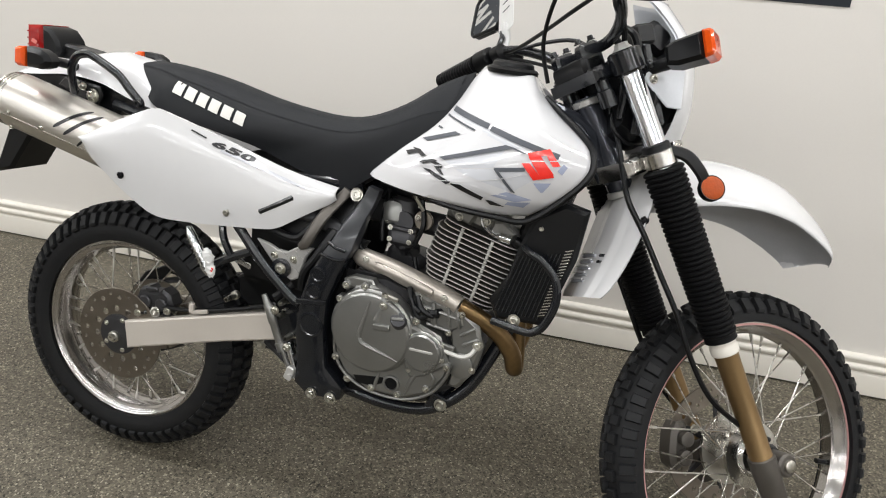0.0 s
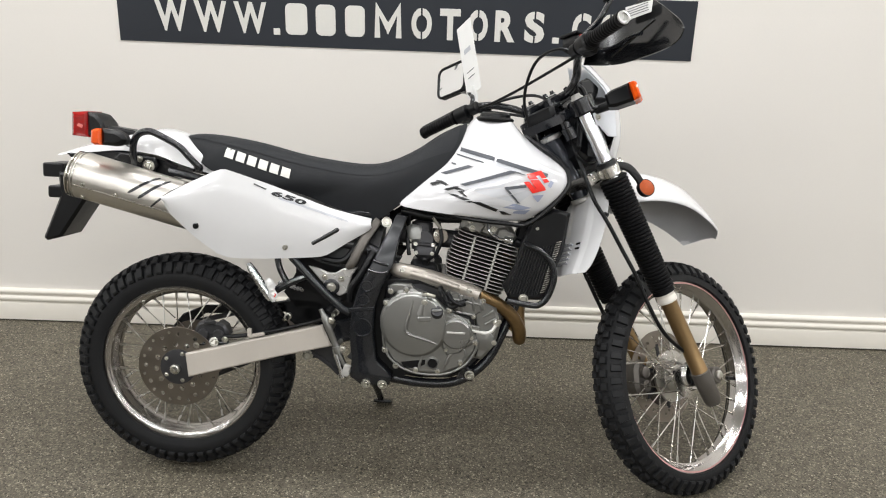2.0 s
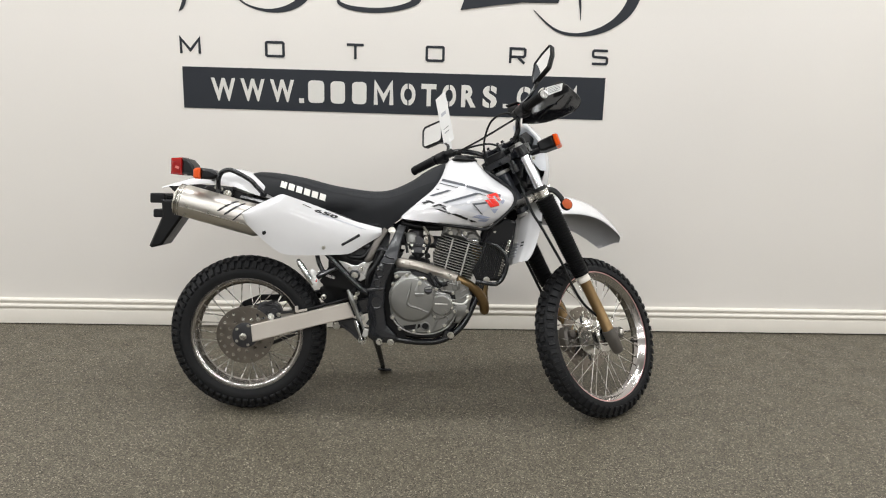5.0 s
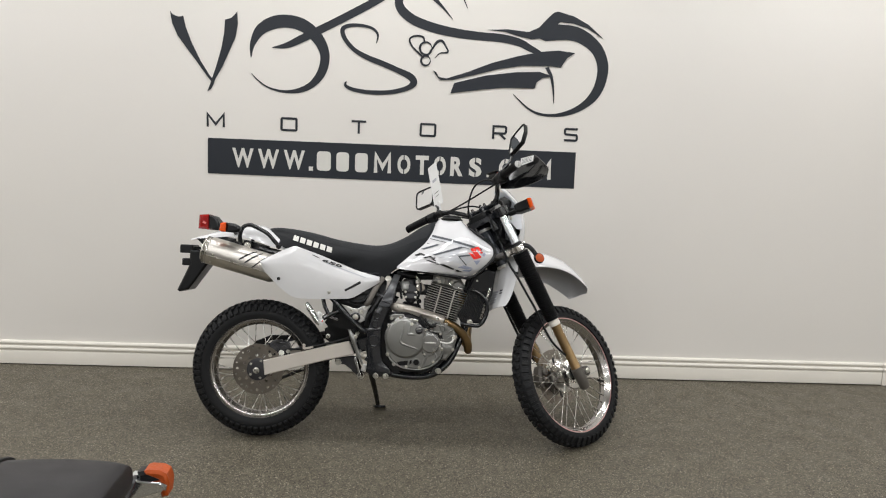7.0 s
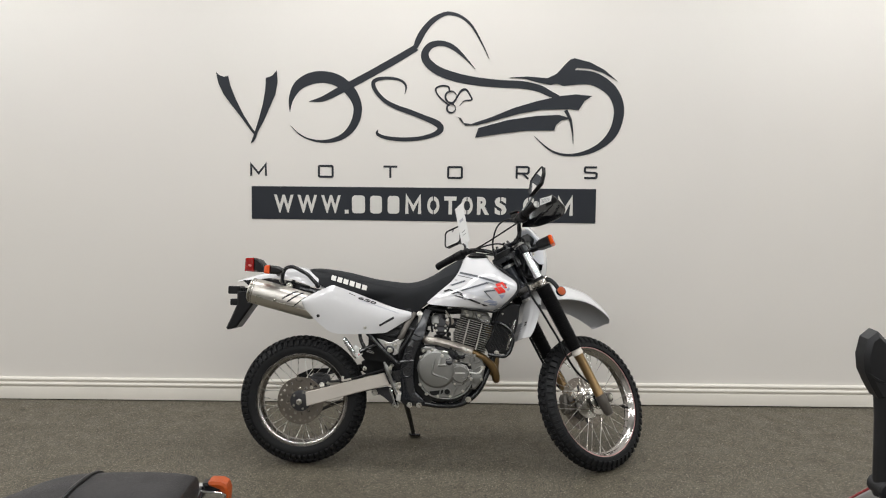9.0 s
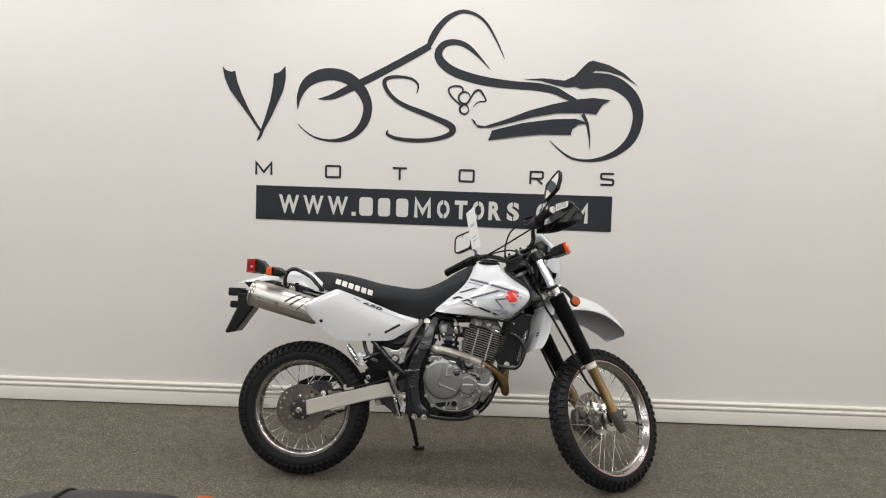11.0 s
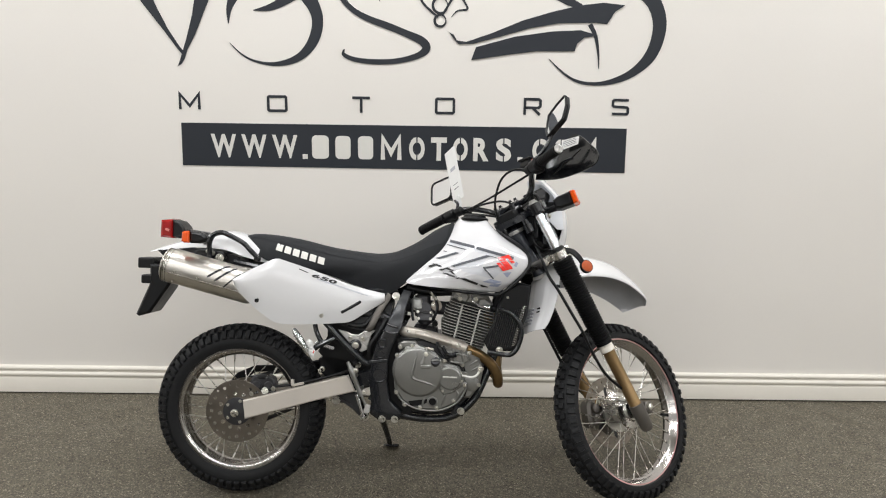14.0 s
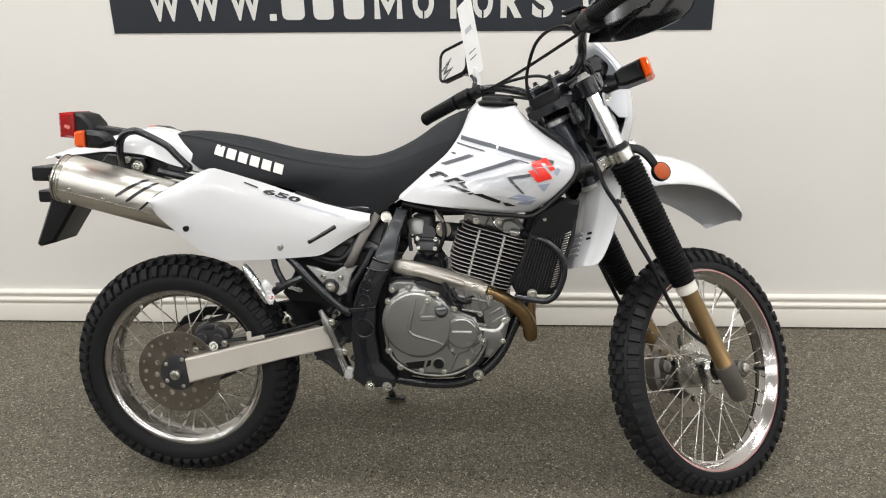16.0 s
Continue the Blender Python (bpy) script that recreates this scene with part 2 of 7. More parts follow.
def along(pts, t):
    """The point at the share t of a polyline's length."""
    d = [(pts[i + 1] - pts[i]).length for i in range(len(pts) - 1)]
    left = t * sum(d)
    for i, s in enumerate(d):
        if left <= s or i == len(d) - 1:
            return pts[i] + (pts[i + 1] - pts[i]) * (left / s if s > 1e-9 else 0)
        left -= s


def patch(bottom, top, back, front, ns, nv):
    """A grid of points in x and z between four edge curves: back and front run from bottom to top."""
    b, t, l, r = (spline(c, 5) for c in (bottom, top, back, front))
    grid = []
    for i in range(ns + 1):
        s = i / ns
        col = []
        for j in range(nv + 1):
            v = j / nv
            B, T, A, F = along(b, s), along(t, s), along(l, v), along(r, v)
            c = (1 - s) * (1 - v) * b[0] + s * (1 - v) * b[-1] + (1 - s) * v * t[0] + s * v * t[-1]
            col.append(((1 - v) * B + v * T + (1 - s) * A + s * F - c, s, v))
        grid.append(col)
    return grid


def shell(bottom, top, back, front, width, ns=28, nv=14):
    """A body that is the same on both sides: width(s, v) is its half width; it closes along the top, v = 1."""
    g = patch(bottom, top, back, front, ns, nv)
    m = nv + 1
    right = [(p.x, -width(s, v), p.y) for col in g for p, s, v in col]
    left = [(x, -y, z) for x, y, z in right]
    n = len(right)
    f = []
    for i in range(ns):
        for j in range(nv):
            q = (i * m + j, (i + 1) * m + j, (i + 1) * m + j + 1, i * m + j + 1)
            f += [q, tuple(k + n for k in reversed(q))]
        a, b = i * m, (i + 1) * m
        f.append((a, a + n, b + n, b))
        a, b = a + nv, b + nv
        f.append((a, b, b + n, a + n))
    for j in range(nv):
        a = j
        f.append((a, a + 1, a + 1 + n, a + n))
        a = ns * m + j
        f.append((a, a + n, a + 1 + n, a + 1))
    return right + left, f


def skin(bottom, top, back, front, depth, thick=0.005, ns=28, nv=12):
    """A one-sided panel with thickness: depth(s, v) is its y."""
    g = patch(bottom, top, back, front, ns, nv)
    m = nv + 1
    out = [(p.x, depth(s, v), p.y) for col in g for p, s, v in col]
    sign = 1 if depth(0.5, 0.5) < 0 else -1
    n = len(out)
    inner = [(x, y + sign * thick, z) for x, y, z in out]
    f = []
    for i in range(ns):
        for j in range(nv):
            q = (i * m + j, (i + 1) * m + j, (i + 1) * m + j + 1, i * m + j + 1)
            f += [q, tuple(k + n for k in reversed(q))]
    edge = [i * m for i in range(ns + 1)] + [ns * m + j for j in range(1, m)] + [i * m + nv for i in range(ns - 1, -1, -1)] + [j for j in range(nv - 1, 0, -1)]
    for a, b in zip(edge, edge[1:] + edge[:1]):
        f.append((a, b, b + n, a + n))
    return out + inner, f


BODY = {}
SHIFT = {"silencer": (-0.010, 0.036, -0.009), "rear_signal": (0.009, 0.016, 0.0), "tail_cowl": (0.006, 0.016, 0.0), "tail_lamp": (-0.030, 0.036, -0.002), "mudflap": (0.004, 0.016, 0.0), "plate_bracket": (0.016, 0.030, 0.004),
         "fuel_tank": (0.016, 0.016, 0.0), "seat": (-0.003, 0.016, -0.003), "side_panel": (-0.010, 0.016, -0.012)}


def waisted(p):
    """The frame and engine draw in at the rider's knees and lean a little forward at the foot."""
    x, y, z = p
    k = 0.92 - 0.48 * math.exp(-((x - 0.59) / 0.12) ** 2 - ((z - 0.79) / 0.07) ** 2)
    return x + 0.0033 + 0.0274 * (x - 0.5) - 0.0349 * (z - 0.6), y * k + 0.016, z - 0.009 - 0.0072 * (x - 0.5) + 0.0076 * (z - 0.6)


def part(name, geo, material, parent=None, label="", m=None, sharp=38, weld=True):
    """ONE mesh object, under a thing or a part. m: its pose in its parent."""
    by = None
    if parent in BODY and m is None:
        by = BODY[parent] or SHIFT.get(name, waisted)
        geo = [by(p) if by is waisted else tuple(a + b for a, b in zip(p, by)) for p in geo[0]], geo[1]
    me = bpy.data.meshes.new(name)
    me.from_pydata(geo[0], [], geo[1])
    bm = bmesh.new()
    bm.from_mesh(me)
    if weld:
        bmesh.ops.remove_doubles(bm, verts=bm.verts, dist=1e-5)
        bmesh.ops.recalc_face_normals(bm, faces=bm.faces)
    bm.to_mesh(me)
    bm.free()
    me.polygons.foreach_set("use_smooth", [True] * len(me.polygons))
    me.set_sharp_from_angle(angle=radians(sharp))
    me.materials.append(material)
    ob = new(name, me)
    if parent:
        ob.parent = parent
    if m is not None:
        ob.matrix_basis = m
    if label:
        tagged(ob, label)
    if by:
        BODY[ob] = by
    return ob


def again(ob, m, parent=None):
    """One more object on the same mesh."""
    o = new(ob.name.split(".")[0], ob.data)
    o.parent = parent or ob.parent
    o.matrix_basis = m
    return o


def box(x0, x1, y0, y1, z0, z1):
    v = [(x, y, z) for z in (z0, z1) for y in (y0, y1) for x in (x0, x1)]
    return v, [(0, 2, 3, 1), (4, 5, 7, 6), (0, 1, 5, 4), (2, 6, 7, 3), (0, 4, 6, 2), (1, 3, 7, 5)]


# ---- the room ----
XW, XE, YS = -8.0, 8.0, -11.0
for name, geo, material, label in (
        ("wall_north", box(XW - 0.12, XE + 0.12, 0.0, 0.12, 0, CEILING), WALL, "plain warm white painted showroom wall"),
        ("wall_south", box(XW - 0.12, XE + 0.12, YS - 0.12, YS, 0, CEILING), WALL, "plain warm white painted wall"),
        ("wall_west", box(XW - 0.12, XW, YS, 0.0, 0, CEILING), WALL, "plain warm white painted wall"),
        ("wall_east", box(XE, XE + 0.12, YS, 0.0, 0, CEILING), WALL, "plain warm white painted wall"),
        ("floor", box(XW - 0.12, XE + 0.12, YS - 0.12, 0.12, -0.1, 0.0), FLOOR, "grey epoxy floor strewn with fine speckled flakes"),
        ("ceiling", box(XW - 0.12, XE + 0.12, YS - 0.12, 0.12, CEILING, CEILING + 0.1), CEIL, "plain white ceiling")):
    tagged(part(name, geo, material), label, name.split("_")[0], kind="structure")


def baseboard():
    """A tall moulded skirting board: its section in y and z, run along the wall."""
    sec = [(0, 0), (-0.020, 0), (-0.020, 0.078), (-0.018, 0.083), (-0.014, 0.086), (-0.016, 0.090), (-0.022, 0.096), (-0.023, 0.104), (-0.020, 0.111),
           (-0.012, 0.116), (-0.012, 0.122), (-0.017, 0.126), (-0.019, 0.133), (-0.016, 0.141), (-0.008, 0.146), (0, 0.146)]
    n = len(sec)
    for x0, x1 in ((XW, 3.123), (3.127, XE)):
        v = [(x, y - 0.0005, z * 0.965 + 0.003 + (gap if z == 0 else 0.0)) for x, gap in ((x0, 0.0), (x1, 0.006)) for y, z in sec]
        f = [(i, (i + 1) % n, (i + 1) % n + n, i + n) for i in range(n)] + [tuple(range(n)), tuple(range(n, 2 * n))]
        tagged(part("baseboard", (v, f), TRIM, sharp=50), "off-white moulded skirting board along the wall", "baseboard", kind="structure")


baseboard()


# ---- the motorcycle ----
# Its own axes: x forward from under the rear axle, y to its left, z up. It leans on its side stand, with the bars turned left.
BIKE = pose(-0.5445, -0.9100, 0.0, 0, 0, -1.63) @ pose(0, 0, 0, -10.99) @ pose(0, 0, 0, 0, 0.37)
bike = new("motorcycle")
bike.matrix_basis = BIKE
bike.empty_display_size = 0.2
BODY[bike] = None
tagged(bike, "white dual-sport motorcycle with a black seat leaning on its side stand", "motorcycle")
WB, RR, RF, RAKE = 1.494, 0.324, 0.347, 28.5
_o = Vector((WB + 0.111, 0, 0))
STEER = Matrix.Translation((WB + 0.123, 0, 0)) @ pose(0, 0, 0, 0, -RAKE) @ pose(0, 0, 0, 0, 0, 40.3) @ pose(0, 0, 0, 0, RAKE) @ Matrix.Translation(-_o)
UP, FW = Vector((-math.sin(radians(RAKE)), 0, math.cos(radians(RAKE)))), Vector((math.cos(radians(RAKE)), 0, math.sin(radians(RAKE))))


def fork(a, fw, y):
    """A point a metres up the steering axis from the ground, fw ahead of it and y to the left."""
    return _o + UP * a + FW * fw + Vector((0, y, 0))


def tyre_carcass(R, half, section, rim_r):
    """A tyre with a rounded section that ends at the rim."""
    prof = []
    end = math.degrees(math.acos((rim_r - R + section + 0.0115) / section))
    for k in range(15):
        a = radians(end * (k / 7 - 1))
        prof.append((half * math.sin(a) * (1.0 if abs(a) < 1.5 else 0.97), R - section + section * math.cos(a) - 0.011))
    prof += [(0.66 * half, rim_r + 0.0012), (-0.66 * half, rim_r + 0.0012)]
    return lathe(prof, (0, 0, 0), (0, 1, 0), 72, True)


def tread_block(R, half, section, row, knob):
    """One block of tread at the front of the tyre: tapered, with a chamfered top."""
    lat, wid, length, _ = row
    v = []
    for level, shrink in ((-0.010, 1.06), (knob - 0.0024, 0.97), (knob, 0.80)):
        for dl, dw in ((-1, -1), (1, -1), (1, 1), (-1, 1)):
            a = lat + dw * wid * shrink / 2
            ang = math.asin(max(-0.98, min(0.98, a / half)))
            rad = R - section - 0.008 + section * math.cos(ang) + level * math.cos(ang)
            t = dl * length * shrink / 2 / R
            v.append((rad * math.cos(t), a + level * math.sin(ang), rad * math.sin(t)))
    f = [(8, 9, 10, 11)]
    for o in (0, 4):
        f += [(o + i, o + (i + 1) % 4, o + (i + 1) % 4 + 4, o + i + 4) for i in range(4)]
    return v, f


def disc_geo(r0, r1, thick, y):
    """A flat ring with a rounded edge."""
    h = thick / 2
    return lathe([(y - h, r0), (y - h, r1 - 0.001), (y - h + 0.001, r1), (y + h - 0.001, r1), (y + h, r1 - 0.001), (y + h, r0)], (0, 0, 0), (0, 1, 0), 64, True)


def drilled(geo, holes, y):
    """A disc with holes cut right through: (radius from the centre, angle, radius of the hole)."""
    cut = join(*[lathe([(-0.02, r), (0.02, r)], (d * math.cos(radians(a)), y, d * math.sin(radians(a))), (0, 1, 0), 12) for d, a, r in holes])
    obs = []
    for g in (geo, cut):
        me = bpy.data.meshes.new("blank")
        me.from_pydata(g[0], [], g[1])
        bm = bmesh.new()
        bm.from_mesh(me)
        bmesh.ops.recalc_face_normals(bm, faces=bm.faces)
        bm.to_mesh(me)
        bm.free()
        obs.append(new("blank", me))
    mod = obs[0].modifiers.new("holes", "BOOLEAN")
    mod.object, mod.operation, mod.solver = obs[1], "DIFFERENCE", "EXACT"
    dg = bpy.context.evaluated_depsgraph_get()
    dg.update()
    me = bpy.data.meshes.new_from_object(obs[0].evaluated_get(dg))
    out = [tuple(v.co) for v in me.vertices], [tuple(f.vertices) for f in me.polygons]
    for ob in obs:
        bpy.data.meshes.remove(ob.data)
    return out


def wheel(name, centre, m, R, half, section, rim_r, rows, count, knob, hub_w, disc_y, disc_r, label, apart=False):
    """hub (the wheel's own mesh) > tyre, rim, brake_disc, disc_carrier, spokes."""
    at = Matrix.Translation(centre)
    fat = 1.35 if apart else 1.0
    w = part(name, lathe([(a, r * fat) for a, r in ((-hub_w, 0.018), (-hub_w, 0.030), (-hub_w + 0.012, 0.034), (-hub_w + 0.016, 0.052), (-hub_w + 0.024, 0.052), (-hub_w + 0.03, 0.036), (0, 0.032),
                          (hub_w - 0.03, 0.036), (hub_w - 0.024, 0.058), (hub_w - 0.016, 0.058), (hub_w - 0.012, 0.034), (hub_w, 0.030), (hub_w, 0.018))],
                         (0, 0, 0), (0, 1, 0), 28), ALU, bike, label, m @ at)
    part("tyre", tyre_carcass(R, half, section, rim_r), RUBBER, w, "black knobbly dual-sport tyre", sharp=30)
    for row in rows:
        if apart:
            ob = part("tread_block", tread_block(R, half, section, row, knob), RUBBER, w, weld=False, m=pose(0, 0, 0, 0, -360 * row[3] / count))
            for i in range(1, count):
                again(ob, pose(0, 0, 0, 0, -360 * (i + row[3]) / count))
    if not apart:
        one = [moved(tread_block(R, half, section, row, knob), pose(0, 0, 0, 0, -360 * (i + row[3]) / count)) for row in rows for i in range(count)]
        tagged(part("tread", join(*one), RUBBER, w, weld=False), "black tread blocks", kind="stuff")
    rw = half * 0.78
    part("rim", lathe([(-rw, rim_r), (-rw, rim_r - 0.004), (-rw + 0.006, rim_r - 0.007), (-rw + 0.010, rim_r - 0.016), (-rw * 0.45, rim_r - 0.019), (-rw * 0.3, rim_r - 0.027),
                       (rw * 0.3, rim_r - 0.027), (rw * 0.45, rim_r - 0.019), (rw - 0.010, rim_r - 0.016), (rw - 0.006, rim_r - 0.007), (rw, rim_r - 0.004), (rw, rim_r),
                       (rw - 0.003, rim_r + 0.001), (rw - 0.008, rim_r - 0.006), (-rw + 0.008, rim_r - 0.006), (-rw + 0.003, rim_r + 0.001)], (0, 0, 0), (0, 1, 0), 72, True),
         RIMM, w, "polished alloy wheel rim", sharp=50)
    sd = -1 if disc_y < 0 else 1
    inner = 0.36 if disc_y < 0 else 0.66
    holes = [(disc_r * (0.56 if disc_y < 0 else 0.76), 30 * k + 8, 0.0080 if disc_y < 0 else 0.0050) for k in range(12)] + [(disc_r * 0.85 + 0.008 * (k % 2) - 0.004, 15 * k, 0.0044 if k % 2 else 0.0062) for k in range(24)]
    part("brake_disc", drilled(disc_geo(disc_r * inner, disc_r, 0.004, disc_y), holes, disc_y), DISC, w, "drilled steel brake disc", sharp=30)
    part("disc_carrier", lathe([(-0.004, 0.046), (-0.003, 0.052), (0.003, 0.052), (0.004, 0.046), (0.006, 0.030)], (0, disc_y + sd * 0.003, 0), (0, sd, 0), 32), CASED if disc_y < 0 else CASE, w, "grey hub flange")
    nut = part("carrier_bolt", bolt((0.041, disc_y + sd * 0.007, 0), (0, sd, 0), 0.0045, 0.004), ZINC, w)
    for k in range(1, 5):
        again(nut, pose(0, 0, 0, 0, 72 * k))
    if disc_y > 0:
        for k in range(6):
            g = moved(block((disc_r * 0.40, 0.005, 0.014)), Matrix.Translation((disc_r * 0.52, disc_y, 0)))
            part("carrier_arm", g, CASED, w, m=pose(0, 0, 0, 0, 60 * k + 20))
    spokes = []
    r1 = rim_r - 0.026
    for k in range(36):
        side = -1 if k % 2 else 1
        lean = 1 if (k // 2) % 2 else -1
        if k < 4:
            a0 = radians(lean * 52)
            hub = Vector((0.05 * math.cos(a0), side * (hub_w - 0.02), 0.05 * math.sin(a0)))
            rim = Vector((r1, side * 0.006, 0))
            d = (hub - rim).normalized()
            g = join(sweep([hub, rim + d * 0.020], [0.0018, 0.0018], 6), sweep([rim + d * 0.022, rim - d * 0.002], [0.0034, 0.0040], 6))
            spokes.append(part("spoke", g, ALU, w, m=pose(0, 0, 0, 0, -10 * k)))
        else:
            again(spokes[k % 4], pose(0, 0, 0, 0, -10 * k))
    return w


rear_rows = [(-0.050, 0.017, 0.022, 0.0), (-0.029, 0.022, 0.020, 0.5), (-0.0, 0.026, 0.022, 0.0), (0.029, 0.022, 0.020, 0.5), (0.050, 0.017, 0.022, 0.0)]
front_rows = [(-0.0370, 0.0165, 0.0225, 0.0), (-0.0118, 0.0170, 0.0215, 0.45), (0.0118, 0.0170, 0.0215, 0.05), (0.0370, 0.0165, 0.0225, 0.5)]
rear = wheel("rear_wheel", (0.006, -0.013, RR), Matrix.Identity(4), RR, 0.060, 0.056, 0.233, rear_rows, 60, 0.0078, 0.062, -0.070, 0.118, "spoked rear wheel with a polished alloy rim")
front = wheel("front_wheel", (WB, 0.009, RF), STEER, RF, 0.046, 0.046, 0.282, front_rows, 58, 0.0080, 0.052, 0.068, 0.140, "spoked front wheel turned to the left", True)
part("rim_stripe", lathe([(-0.0366, 0.2750), (-0.0366, 0.2796), (-0.0355, 0.2796), (-0.0355, 0.2750)], (0, 0, 0), (0, 1, 0), 72, True), mat("faded_red_tape", lin(206, 160, 157), 0.4, 0.5, 0.15, 14), front, "faint red line on the rim")
part("valve_cap", sweep([(0.13, -0.005, -0.155), (0.115, -0.005, -0.137)], [0.005, 0.004], 8), BLACK, rear)
part("valve_cap", sweep([(0.252, 0, -0.02), (0.222, 0, -0.017)], [0.006, 0.006], 8), BLACK, front)

# body panels
seat_bottom = [(0.012, 0.964), (0.050, 0.936), (0.095, 0.905), (0.150, 0.884), (0.230, 0.872), (0.339, 0.848), (0.439, 0.813), (0.562, 0.772)]
seat_top = [(-0.002, 0.980), (0.030, 0.993), (0.107, 0.993), (0.223, 0.977), (0.343, 0.950), (0.449, 0.935), (0.528, 0.930), (0.592, 0.941), (0.667, 0.977), (0.739, 1.027), (0.810, 1.062)]
seat_front = [(0.562, 0.772), (0.644, 0.834), (0.731, 0.914), (0.796, 0.998), (0.810, 1.062)]


def seat_width(s, v):
    w = (0.086 + 0.018 * math.sin(math.pi * min(1, s * 1.5)) - 0.030 * max(0, s - 0.5) * 1.6) * (0.55 + 0.45 * min(1, s * 6))
    return w * (1 - 0.12 * v) * max(0.0, 1 - v ** 3.4) ** 0.5


seat = part("seat", shell(seat_bottom, seat_top, [(0.012, 0.964), (-0.002, 0.980)], seat_front, seat_width, 40, 18), SEATM, bike, "long black vinyl seat", sharp=60)


# the seat's lit top, put into a lighter sheet that follows its crown
def seat_crown():
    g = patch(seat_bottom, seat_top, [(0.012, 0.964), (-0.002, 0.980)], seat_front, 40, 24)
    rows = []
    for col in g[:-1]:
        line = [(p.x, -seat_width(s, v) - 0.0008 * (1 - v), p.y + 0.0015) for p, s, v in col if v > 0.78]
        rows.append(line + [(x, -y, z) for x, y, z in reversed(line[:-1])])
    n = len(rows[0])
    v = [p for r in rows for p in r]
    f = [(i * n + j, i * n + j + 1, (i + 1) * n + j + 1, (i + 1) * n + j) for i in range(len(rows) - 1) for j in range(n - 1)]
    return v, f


part("seat_crown", seat_crown(), SEATTOP, seat, "grained top of the seat, lit in its colour", sharp=60)

tank_bottom = [(0.619, 0.836), (0.632, 0.822), (0.796, 0.812), (0.906, 0.802), (0.962, 0.802)]
tank_top = [(0.792, 1.052), (0.812, 1.074), (0.845, 1.083), (0.900, 1.081), (0.923, 1.060), (0.944, 1.026)]
tank_back = [(0.619, 0.836), (0.682, 0.893), (0.740, 0.945), (0.775, 1.000), (0.792, 1.052)]
tank_front = [(0.962, 0.802), (1.014, 0.842), (1.060, 0.893), (1.066, 0.925), (1.044, 0.958), (0.944, 1.026)]


def tank_width(s, v):
    w = 0.088 + 0.112 * math.sin(math.pi * min(1.0, 0.08 + s * 0.72)) ** 1.2
    low = 1 - 0.10 * max(0.0, 0.16 - v) / 0.16
    if v < 0.28:
        high = 1.0
    else:
        k = (v - 0.28) / 0.72
        high = (1 - k ** 1.75) ** 0.85
    return w * low * max(0.0, high)


tank = part("fuel_tank", shell(tank_bottom, tank_top, tank_back, tank_front, tank_width, 40, 28), TANKW, bike, "glossy white fuel tank with grey and red decals", sharp=75)
part("tank_seam", tube([(0.622, -0.098, 0.828), (0.796, -0.172, 0.806), (0.906, -0.170, 0.797), (0.962, -0.158, 0.796), (1.016, -0.150, 0.836), (1.064, -0.140, 0.890), (1.071, -0.127, 0.925),
                        (1.049, -0.108, 0.962), (0.952, -0.05, 1.028)], [0.0060, 0.0060, 0.0060, 0.0065, 0.0070, 0.0070, 0.0070, 0.0070, 0.006], 8), BLACK, tank, "black lower edge of the tank")
part("filler_cap", lathe([(0, 0.052), (0.008, 0.054), (0.012, 0.050), (0.014, 0.044), (0.022, 0.042), (0.026, 0.036), (0.026, 0.0)], (0.868, 0, 1.064), (0.03, 0, 1), 28), BLACK, tank, "black filler cap")


def laid(grid, pts, lift_by):
    """Points of x and z laid on a shell's right side, by a plane through the nearest points of its grid."""
    a = np.array([(p[0], p[1], w) for p, w in grid])
    out = []
    for x, z in pts:
        q = a[np.argsort((a[:, 0] - x) ** 2 + (a[:, 1] - z) ** 2)[:7]]
        fit, *_ = np.linalg.lstsq(np.c_[np.ones(len(q)), q[:, 0] - x, q[:, 1] - z], q[:, 2], rcond=None)
        out.append((x, -float(min(max(fit[0], q[:, 2].min() - 0.002), q[:, 2].max() + 0.002)) - lift_by, z))
    return out


def on_tank(pts, lift_by=0.0012):
    return laid(TANK_GRID, pts, lift_by)


TANK_GRID = [(p, tank_width(a, v)) for col in patch(tank_bottom, tank_top, tank_back, tank_front, 60, 42) for p, a, v in col]


def decal(outline, n=7, lift_by=0.0012, lay=on_tank):
    """A four-sided sticker bent to the surface under it: corners a, b, c, d."""
    a, b, c, d = (Vector(p) for p in outline)
    pts = []
    for i in range(n + 1):
        for j in range(n // 2 + 1):
            s, t = i / n, j / (n // 2)
            pts.append((a * (1 - s) + b * s) * (1 - t) + (d * (1 - s) + c * s) * t)
    m = n // 2 + 1
    v = lay([tuple(p) for p in pts], lift_by)
    f = [(i * m + j, (i + 1) * m + j, (i + 1) * m + j + 1, i * m + j + 1) for i in range(n) for j in range(m - 1)]
    k = len(v)
    v = v + [(x, y + 0.001, z) for x, y, z in v]
    f += [tuple(i + k for i in q) for q in f]
    return v, f


def panel_depth(s, v):
    return -(0.238 - 0.152 * s + 0.005 * (1 - v) + 0.010 * math.sin(math.pi * v) - 0.008 * max(0.0, v - 0.8) / 0.2)


